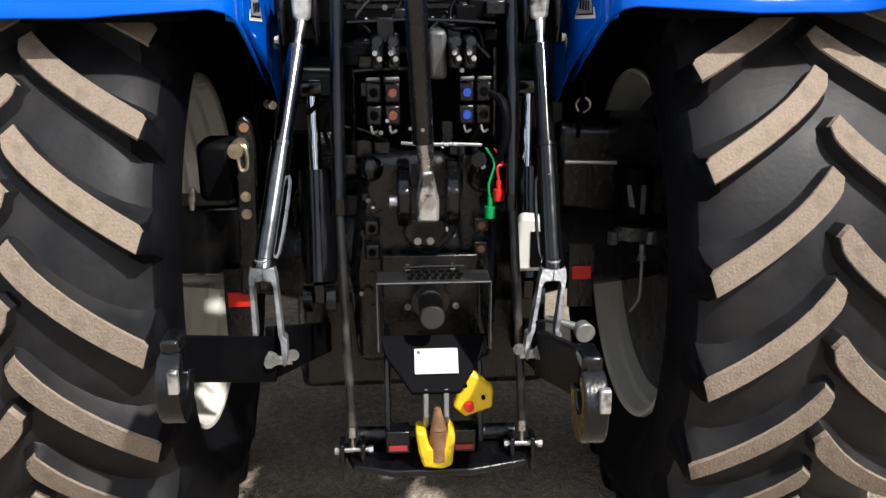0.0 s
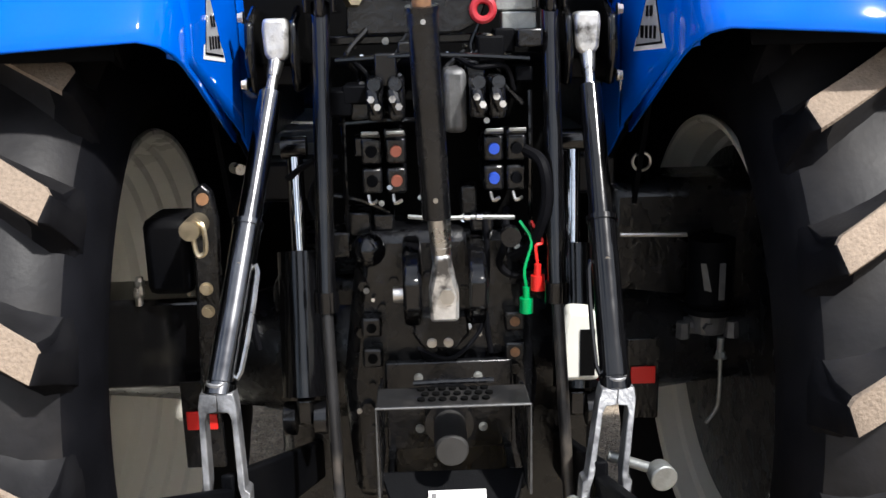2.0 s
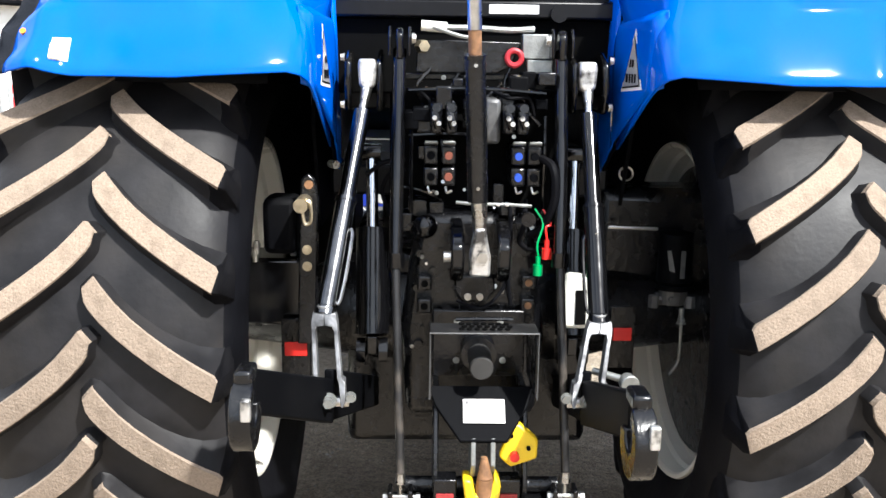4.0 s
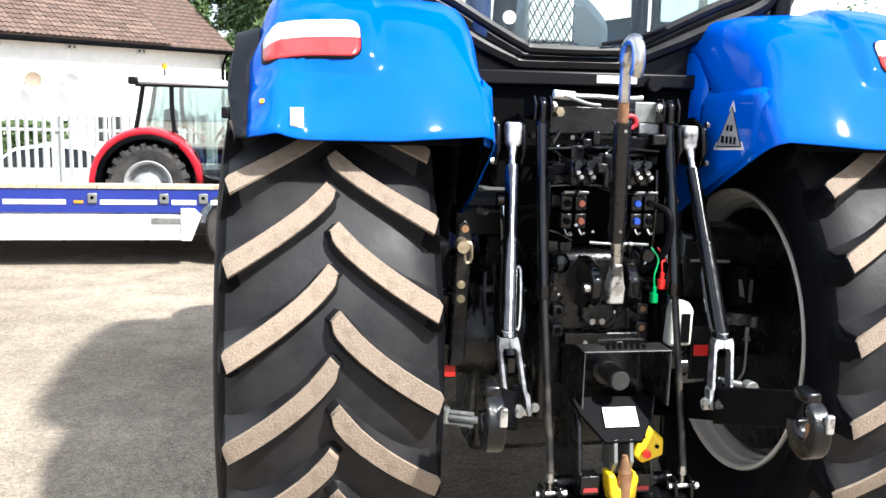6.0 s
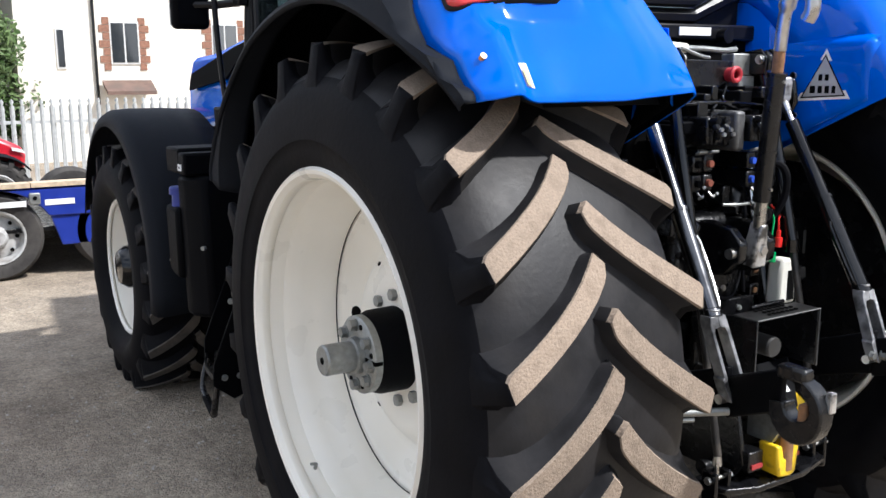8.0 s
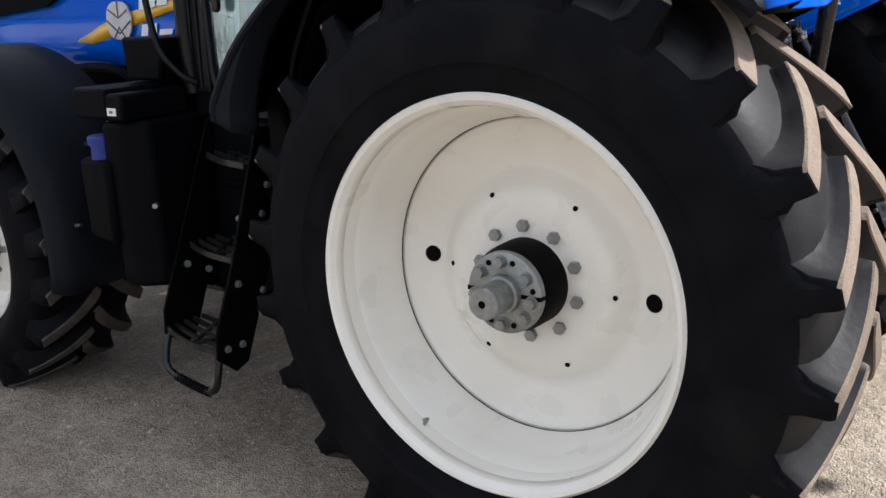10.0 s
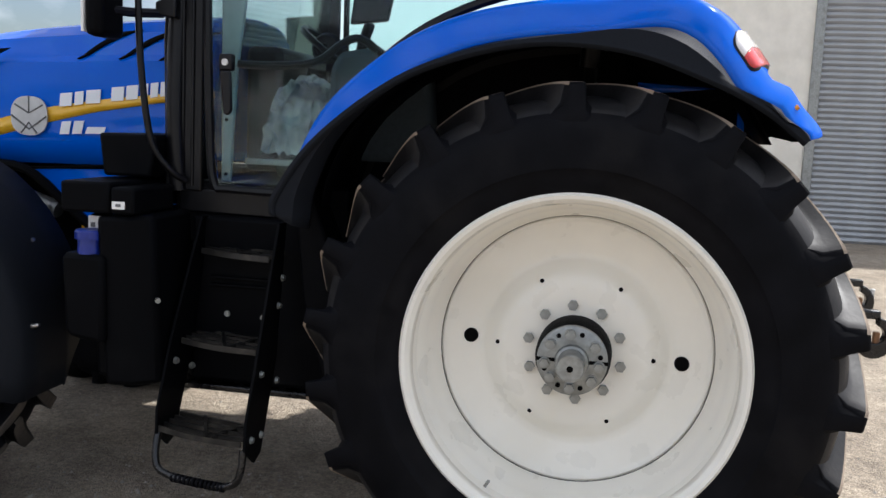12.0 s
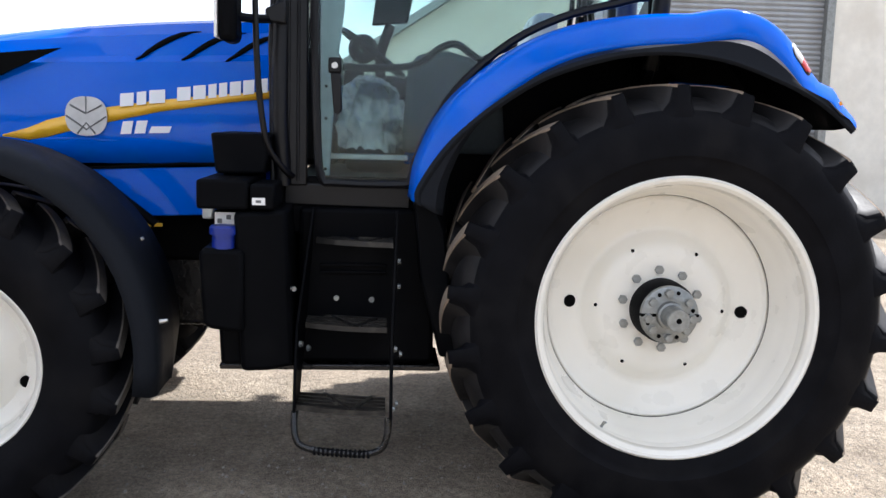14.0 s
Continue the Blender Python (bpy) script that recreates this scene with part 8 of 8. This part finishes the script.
slab(bm, [hp(-0.2, -0.3, EAVE - 0.14), hp(HL + 0.2, -0.3, EAVE - 0.14), hp(HL + 0.2, HDEPTH / 2, RIDGE_Z - 0.03), hp(-0.2, HDEPTH / 2, RIDGE_Z - 0.03)], 0.08, (0, 0, -1))
slab(bm, [hp(-0.2, HDEPTH + 0.3, EAVE - 0.14), hp(HL + 0.2, HDEPTH + 0.3, EAVE - 0.14), hp(HL + 0.2, HDEPTH / 2, RIDGE_Z - 0.03), hp(-0.2, HDEPTH / 2, RIDGE_Z - 0.03)], 0.08, (0, 0, -1))
part("roof", bm, ROOF_TILE, house, "brown tiled roof slopes", smooth=False)
bm = B()
tube(bm, [hp(-0.2, HDEPTH / 2, RIDGE_Z + 0.05), hp(HL + 0.2, HDEPTH / 2, RIDGE_Z + 0.05)], 0.12, 8)
part("ridge", bm, ROOF_TILE, house)
bm = B()
tube(bm, [hp(-0.2, -0.36, EAVE - 0.18), hp(HL + 0.2, -0.36, EAVE - 0.18)], 0.07, 8)
tube(bm, [hp(HL - 0.2, -0.3, EAVE - 0.2), hp(HL - 0.2, -0.08, EAVE - 0.6), hp(HL - 0.2, -0.08, 0)], 0.045, 8)
part("gutter", bm, PLASTIC, house, "black gutter and downpipe")
bm = B()
slab(bm, [hp(12.72, HDEPTH / 2 - 0.3, RIDGE_Z - 0.4), hp(13.26, HDEPTH / 2 - 0.3, RIDGE_Z - 0.4), hp(13.26, HDEPTH / 2 + 0.3, RIDGE_Z - 0.4), hp(12.72, HDEPTH / 2 + 0.3, RIDGE_Z - 0.4)], 1.45, (0, 0, 1))
ch = part("chimney", bm, BRICK, house, "red brick chimney", bevel=0.03)
bm = B()
slab(bm, [hp(12.64, HDEPTH / 2 - 0.38, RIDGE_Z - 0.45), hp(13.34, HDEPTH / 2 - 0.38, RIDGE_Z - 0.45), hp(13.34, HDEPTH / 2 + 0.38, RIDGE_Z - 0.45), hp(12.64, HDEPTH / 2 + 0.38, RIDGE_Z - 0.45)], 0.62, (0, 0, 1))
part("flashing", bm, TRAILER_WHITE, ch, "pale mortar flashing")
bm = B()
slab(bm, [hp(12.66, HDEPTH / 2 - 0.36, RIDGE_Z + 0.72), hp(13.32, HDEPTH / 2 - 0.36, RIDGE_Z + 0.72), hp(13.32, HDEPTH / 2 + 0.36, RIDGE_Z + 0.72), hp(12.66, HDEPTH / 2 + 0.36, RIDGE_Z + 0.72)], 0.16, (0, 0, 1))
part("chimney_cap", bm, BRICK, ch, "corbelled brick cap", bevel=0.02)
for u in (12.86, 13.12):
    bm = B()
    rod(bm, hp(u, HDEPTH / 2, RIDGE_Z + 1.04), hp(u, HDEPTH / 2, RIDGE_Z + 1.4), 0.12, 0.1, seg=12)
    part("chimney_pot", bm, BRICK, ch)


def house_window(u, z, w_, h_, frame=TRAILER_WHITE):
    bm = B()
    slab(bm, [hp(u, -0.03, z), hp(u + w_, -0.03, z), hp(u + w_, -0.03, z + h_), hp(u, -0.03, z + h_)], 0.05, hn_)
    wd = part("window", bm, frame, house, "window with a white frame", smooth=False)
    half_ = w_ / 2
    for s in (0, 1):
        bm = B()
        u0, u1 = u + 0.06 + s * half_, u + half_ - 0.03 + s * half_ - 0.03 * s
        slab(bm, [hp(u0, -0.04, z + 0.06), hp(u1, -0.04, z + 0.06), hp(u1, -0.04, z + h_ - 0.06), hp(u0, -0.04, z + h_ - 0.06)], 0.006, -hn_)
        part("pane", bm, PANE_DARK, wd, smooth=False)


DISH_BROWN = material("faded_brown_dish", (0.26, 0.2, 0.14), 0.7, grain=0.2, scale=6)
DISH_GREY = material("weathered_grey_dish", (0.27, 0.27, 0.26), 0.6, grain=0.15, scale=6)
PANE_DARK = material("dark_window_glass", (0.02, 0.025, 0.03), 0.05, coat=0.5)
for u in (3.5, 5.7, 8.0, 9.95, 12.35, 14.9):
    house_window(u, 3.9, 0.36, 0.2)
for u in (4.6, 13.2):
    house_window(u, 0.9, 1.1, 1.15)
# red door, ground floor openings, satellite dishes
bm = B()
slab(bm, [hp(7.2, -0.05, 0.0), hp(8.1, -0.05, 0.0), hp(8.1, -0.05, 2.1), hp(7.2, -0.05, 2.1)], 0.06, hn_)
dr = part("door", bm, material("red_door_paint", (0.5, 0.03, 0.04), 0.4, grain=0.1, scale=5), house, "red front door", smooth=False)
bm = B()
slab(bm, [hp(7.35, -0.058, 1.3), hp(7.95, -0.058, 1.3), hp(7.95, -0.058, 1.95), hp(7.35, -0.058, 1.95)], 0.006, -hn_)
part("door_glass", bm, PANE_DARK, dr, smooth=False)
house_window(16.8, 1.0, 1.0, 1.05)
for u, z, col in ((10.95, 3.02, DISH_BROWN), (12.15, 3.02, DISH_GREY)):
    bm = B()
    c = hp(u, -0.42, z)
    d = (Vector((0.3, -0.9, 0.3))).normalized()
    q = d.to_track_quat("Z", "Y").to_matrix()
    rings = [[bm.verts.new(c + q @ Vector((r * math.cos(t), r * math.sin(t), 0.3 * r * r / 0.22))) for t in [2 * math.pi * i / 20 for i in range(20)]] for r in (0.03, 0.13, 0.22)]
    for p_, n_ in zip(rings, rings[1:]):
        for i in range(20):
            bm.faces.new((p_[i], p_[(i + 1) % 20], n_[(i + 1) % 20], n_[i]))
    bm.faces.new(rings[0])
    rod(bm, c, hp(u, 0.0, z - 0.1), 0.025, seg=8)
    part("satellite_dish", bm, col, house, "grey satellite dish")

# ---- cream house beyond the trees ----
CREAM_WALL = material("cream_rendered_wall", (0.80, 0.76, 0.67), 0.9, grain=0.06, scale=5, stain=(0.68, 0.63, 0.54), stain_scale=1.0, bump=0.3, bump_scale=30)
h2 = thing("cream_house", "cream rendered house with brick window surrounds", "house")
bm = B()
box(bm, 1.86, 30, -1.2, 11, 36, 6.0)
part("wall", bm, CREAM_WALL, h2, "cream rendered wall", smooth=False)
bm = B()
slab(bm, [(1.6, 29.7, 5.9), (11.3, 29.7, 5.9), (11.3, 33, 8.0), (1.6, 33, 8.0)], 0.15, (0, 0, 1))
slab(bm, [(1.6, 36.3, 5.9), (11.3, 36.3, 5.9), (11.3, 33, 8.0), (1.6, 33, 8.0)], 0.15, (0, 0, 1))
part("roof", bm, ROOF_TILE, h2, "brown tiled roof", smooth=False)
for x, z, w_, h_, quoin in ((3.05, 1.95, 0.3, 1.3, False), (4.75, 2.1, 0.95, 1.4, True), (8.2, 2.1, 0.95, 1.4, True)):
    bm = B()
    box(bm, x, 29.96, z, x + w_, 30.02, z + h_)
    wd = part("window", bm, TRAILER_WHITE, h2, "white framed window", smooth=False)
    bm = B()
    box(bm, x + 0.05, 29.94, z + 0.06, x + w_ / 2 - 0.03 if quoin else x + w_ - 0.05, 29.955, z + h_ - 0.06)
    part("pane", bm, PANE_DARK, wd, smooth=False)
    if quoin:
        bm = B()
        box(bm, x + w_ / 2 + 0.03, 29.94, z + 0.06, x + w_ - 0.05, 29.955, z + h_ - 0.06)
        part("pane", bm, PANE_DARK, wd, smooth=False)
        for k in range(7):
            for s in (-1, 1):
                bm = B()
                ww = 0.34 if k % 2 else 0.22
                xx = x - ww if s < 0 else x + w_
                box(bm, xx, 29.97, z - 0.2 + 0.25 * k, xx + ww, 30.005, z + 0.03 + 0.25 * k)
                part("quoin", bm, BRICK, wd, smooth=False)
bm = B()
rod(bm, (4.25, 29.93, -1.2), (4.25, 29.93, 6), 0.05, seg=8)
part("downpipe", bm, SATIN, h2, "dark downpipe")
bm = B()
slab(bm, [(4.4, 29.9, 1.45), (6.0, 29.9, 1.45), (6.0, 29.2, 1.1), (4.4, 29.2, 1.1)], 0.12, (0, 0, 1))
part("porch_roof", bm, ROOF_TILE, h2, "small tiled porch roof", smooth=False)

# ---- yard building with roller shutter, beyond the tractor ----
SHUTTER = material("grey_roller_shutter", (0.37, 0.38, 0.39), 0.45, metal=0.3, grain=0.1, scale=6, stain=(0.26, 0.26, 0.26), stain_scale=1.5)
WX = 12.5
shed = thing("yard_building", "cream rendered yard building with a grey roller shutter", "building")
bm = B()
slab(bm, [(WX, -3.2, -0.3), (WX, 2.3, -0.3), (WX, 2.3, 2.28), (WX, -3.2, 5.98)], 0.3, (1, 0, 0))
part("wall", bm, CREAM_WALL, shed, "cream rendered wall beside the shutter", smooth=False)
bm = B()
box(bm, WX, -24, -0.3, WX + 0.3, -7.34, 6.0)
part("wall", bm, CREAM_WALL, shed, "cream rendered wall beside the shutter", smooth=False)
bm = B()
box(bm, WX, -7.34, 4.6, WX + 0.3, -3.2, 6.0)
part("lintel_wall", bm, CREAM_WALL, shed, smooth=False)
bm = B()
slab(bm, [(WX + 0.3, -24, -0.3), (WX + 0.3, 2.3, -0.3), (WX + 0.3, 2.3, 2.28), (WX + 0.3, -3.2, 5.98), (WX + 0.3, -24, 6.0)], 8.7, (1, 0, 0))
part("building_mass", bm, CREAM_WALL, shed, smooth=False)
bm = B()
slab(bm, [(WX - 0.25, 2.5, 2.16), (WX - 0.25, -3.2, 6.0), (WX - 0.25, -3.2, 6.16), (WX - 0.25, 2.5, 2.32)], 9.4, (1, 0, 0))
part("roof_slope", bm, SHUTTER, shed, "grey sheet roof slope", smooth=False)
bm = B()
box(bm, WX - 0.25, -24, 6.0, WX + 9.15, -3.2, 6.16)
part("roof_deck", bm, SHUTTER, shed, "grey sheet roof", smooth=False)
for y in (-3.26, -7.34):
    bm = B()
    box(bm, WX - 0.06, y, -0.05, WX + 0.1, y + 0.16, 4.6)
    part("shutter_guide", bm, DULL_STEEL, shed, "grey steel shutter guide", bevel=0.01)
shut = part("roller_shutter", (lambda b: (box(b, WX + 0.12, -7.2, -0.05, WX + 0.16, -3.25, 4.62), b)[1])(B()), SHUTTER, shed, "grey ribbed roller shutter", smooth=False)
bm = B()
rows = []
for k in range(5):
    t = k / 4
    rows.append([Vector((-0.035 * math.sin(math.pi * t), y, 0.098 * t)) for y in (-7.2, -3.26)])
sheet(bm, rows)
slat = part("slat", bm, SHUTTER, shut)
for k in range(47):
    m = Matrix.Translation((WX + 0.118, 0, 0.1 * k))
    if k == 0:
        slat.matrix_basis = m
    else:
        again(slat, "slat", m, shut)

# ---- parked pale car behind the fence ----
CAR = material("silver_white_car_paint", (0.68, 0.7, 0.72), 0.25, coat=0.8, metal=0.2)
CZ = ground_height(0, 15.6)
car = thing("car", "pale silver parked car behind the fence", "car", at=(-5.6, 15.6, CZ))
bm = B()
outl = [(-1.9, 0.3), (-1.95, 0.62), (-1.75, 0.82), (-1.0, 0.9), (-0.5, 1.28), (0.1, 1.38), (0.8, 1.34), (1.5, 0.95), (1.9, 0.88), (1.95, 0.5), (1.9, 0.3)]
slab(bm, [(x, -0.8, z) for x, z in outl], 1.6, (0, 1, 0))
part("body", bm, CAR, car, "pale silver body", bevel=0.08)
for pts in ([(-0.9, 0.93), (-0.45, 1.24), (0.05, 1.31), (0.05, 0.93)], [(0.15, 0.93), (0.15, 1.31), (0.75, 1.27), (1.25, 0.95)]):
    bm = B()
    slab(bm, [(x, -0.806, z) for x, z in pts], 0.004, (0, -1, 0))
    part("side_window", bm, PANE_DARK, car, smooth=False)
for x in (-1.2, 1.25):
    bm = B()
    rod(bm, (x, -0.82, 0.31), (x, -0.62, 0.31), 0.31, seg=24)
    wh = part("wheel", bm, RUBBER, car, "black car tyre")
    bm = B()
    rod(bm, (x, -0.83, 0.31), (x, -0.815, 0.31), 0.2, seg=20)
    part("rim", bm, STEEL, wh)

# ---- hedge and trees ----
LEAF = material("dark_green_leaf", (0.045, 0.085, 0.02), 0.6, grain=0.5, scale=2.5, stain=(0.09, 0.14, 0.04), stain_scale=1.4, stain_range=(0.4, 0.7))
BARK = material("grey_brown_bark", (0.13, 0.1, 0.075), 0.9, grain=0.3, scale=10, bump=0.6, bump_scale=20)


def tree(name, label, x, y, z0, trunk, height, spread, n, leaf, size, seed, mat=LEAF):
    t = thing(name, label, "tree", at=(x, y, z0))
    r = random.Random(seed)
    bm = B()
    tube(bm, [(0, 0, 0), (0.05, 0.02, trunk * 0.5), (0.0, 0.05, trunk), (0.08, 0, height * 0.7)], [0.22, 0.18, 0.14, 0.04], 8)
    for k in range(9):
        a = r.uniform(0, 6.28)
        z = trunk * r.uniform(0.6, 1.3)
        l_ = spread * r.uniform(0.5, 0.9)
        tube(bm, [(0, 0, z), (l_ * 0.5 * math.cos(a), l_ * 0.5 * math.sin(a), z + 0.35 * l_), (l_ * math.cos(a), l_ * math.sin(a), z + 0.8 * l_)], [0.08, 0.05, 0.015], 6)
    part("trunk", bm, BARK, t, "grey-brown trunk and limbs")
    clumps = []
    for k in range(26):
        a, e = r.uniform(0, 6.28), r.uniform(-0.75, 1.0)
        rr = spread * r.uniform(0.35, 0.95) * math.sqrt(max(0.1, 1 - e * e * 0.8))
        clumps.append((Vector((rr * math.cos(a), rr * math.sin(a), (trunk + height) / 2 + e * (height - trunk) / 2)), spread * r.uniform(0.22, 0.42)))
    verts, faces = [], []
    for k in range(n):
        c, cr = r.choice(clumps)
        d = Vector((r.gauss(0, 1), r.gauss(0, 1), r.gauss(0, 1))).normalized() * cr * r.uniform(0.55, 1.05)
        p = c + d
        u = Vector((r.gauss(0, 1), r.gauss(0, 1), r.gauss(0, 1))).normalized() * size * r.uniform(0.6, 1.3)
        w_ = u.orthogonal().normalized() * size * r.uniform(0.35, 0.6)
        i = len(verts)
        verts += [p - u, p + w_, p + u, p - w_]
        faces.append((i, i + 1, i + 2, i + 3))
    data = bpy.data.meshes.new("crown")
    data.from_pydata([tuple(v) for v in verts], [], faces)
    data.materials.append(mat)
    ob = new("crown", data)
    ob.parent = t
    tagged(ob, "crown of many small leaves", kind="stuff")
    return t


tree("broadleaf_tree", "dense dark green tree between the houses", -0.2, 30.5, -1.2, 0.8, 9.5, 3.0, 42000, 1, 0.12, 1)
tree("broadleaf_tree", "dense dark green tree between the houses", -1.6, 34.0, -1.2, 0.8, 8.5, 2.8, 30000, 1, 0.13, 2)
tree("broadleaf_tree", "green tree behind the house roof", -4.6, 44.0, -1.2, 3.0, 7.9, 1.5, 9000, 1, 0.12, 3)
tree("broadleaf_tree", "far green tree line", 27.0, 46.0, -1.2, 2.0, 6.6, 4.0, 12000, 1, 0.16, 4)
tree("broadleaf_tree", "far green tree line", 33.0, 46.0, -1.2, 2.0, 7.0, 5.0, 12000, 1, 0.16, 5)
# hedge in front of the house
verts, faces = [], []
r = random.Random(9)
for k in range(9000):
    x, y = r.uniform(-7.7, -6.3), r.uniform(19.4, 20.4)
    z = ground_height(0, 20) + r.uniform(0.1, 1.9)
    u = Vector((r.gauss(0, 1), r.gauss(0, 1), r.gauss(0, 1))).normalized() * 0.07
    w_ = u.orthogonal().normalized() * 0.035
    p = Vector((x, y, z))
    i = len(verts)
    verts += [p - u, p + w_, p + u, p - w_]
    faces.append((i, i + 1, i + 2, i + 3))
data = bpy.data.meshes.new("hedge")
data.from_pydata([tuple(v) for v in verts], [], faces)
data.materials.append(LEAF)
tagged(new("hedge", data), "small green hedge in front of the white house", "hedge", kind="stuff")
# grass strip behind the fence
verts, faces = [], []
for k in range(14000):
    x, y = r.uniform(-9.5, 3.0), r.uniform(13.4, 17.0)
    z = ground_height(x, y)
    h_ = r.uniform(0.05, 0.22)
    i = len(verts)
    verts += [Vector((x - 0.02, y, z)), Vector((x + 0.02, y, z)), Vector((x + r.uniform(-0.06, 0.06), y + r.uniform(-0.04, 0.04), z + h_))]
    faces.append((i, i + 1, i + 2))
data = bpy.data.meshes.new("grass")
data.from_pydata([tuple(v) for v in verts], [], faces)
data.materials.append(material("bright_green_grass", (0.12, 0.2, 0.035), 0.8, grain=0.3, scale=1.5))
tagged(new("grass", data), "rough green grass strip behind the fence", "grass", kind="stuff")
# wooden pole
pole = thing("utility_pole", "weathered grey wooden utility pole", "pole", at=(11.55, 24.0, ground_height(11.2, 24)))
bm = B()
rod(bm, (0, 0, 0), (0, 0, 9.5), 0.16, 0.12, seg=14)
part("pole_shaft", bm, BARK, pole)
# low far boundary that closes the yard on the far sides
bm = B()
box(bm, -40, -30, -0.2, 40, -29.6, 3.2)
part("yard_wall_back", bm, CREAM_WALL, label="plain pale boundary wall behind the yard", category="wall", kind="structure", smooth=False)
bm = B()
box(bm, -80.4, -60, -0.2, -80, 60, 1.3)
part("yard_wall_side", bm, CREAM_WALL, label="plain low boundary wall beside the yard", category="wall", kind="structure", smooth=False)

# ---- pale houses across the yard, mirrored in the cab glass ----
SLATE = material("grey_slate", (0.06, 0.06, 0.065), 0.7, grain=0.3, scale=4)


def far_house(y0, w_, eave, ridge):
    h = thing("far_house", "pale rendered house with a dark roof across the yard", "house", group="houses across the yard", at=(-58, y0, 0))
    bm = B()
    box(bm, -8, 0, -1, 0, w_, eave)
    part("wall", bm, RENDER_WHITE, h, "white rendered wall", smooth=False)
    for s in (0, 1):
        bm = B()
        x0 = 0.4 if s == 0 else -8.4
        slab(bm, [(x0, -0.2, eave - 0.2), (x0, w_ + 0.2, eave - 0.2), (-4, w_ + 0.2, ridge), (-4, -0.2, ridge)], 0.2, (0, 0, 1))
        part("roof", bm, SLATE, h, "dark slate roof", smooth=False)
    for y in (0.18 * w_, 0.5 * w_, 0.8 * w_):
        for z in (0.8, 3.6):
            bm = B()
            box(bm, 0.0, y - 0.55, z, 0.05, y + 0.55, z + 1.4)
            part("window", bm, PANE_DARK, h, smooth=False)


for y0, w_, eave, ridge in ((9.5, 9, 5.6, 9.0), (19, 9, 5.8, 9.2), (30, 9, 5.4, 8.4)):
    far_house(y0, w_, eave, ridge)
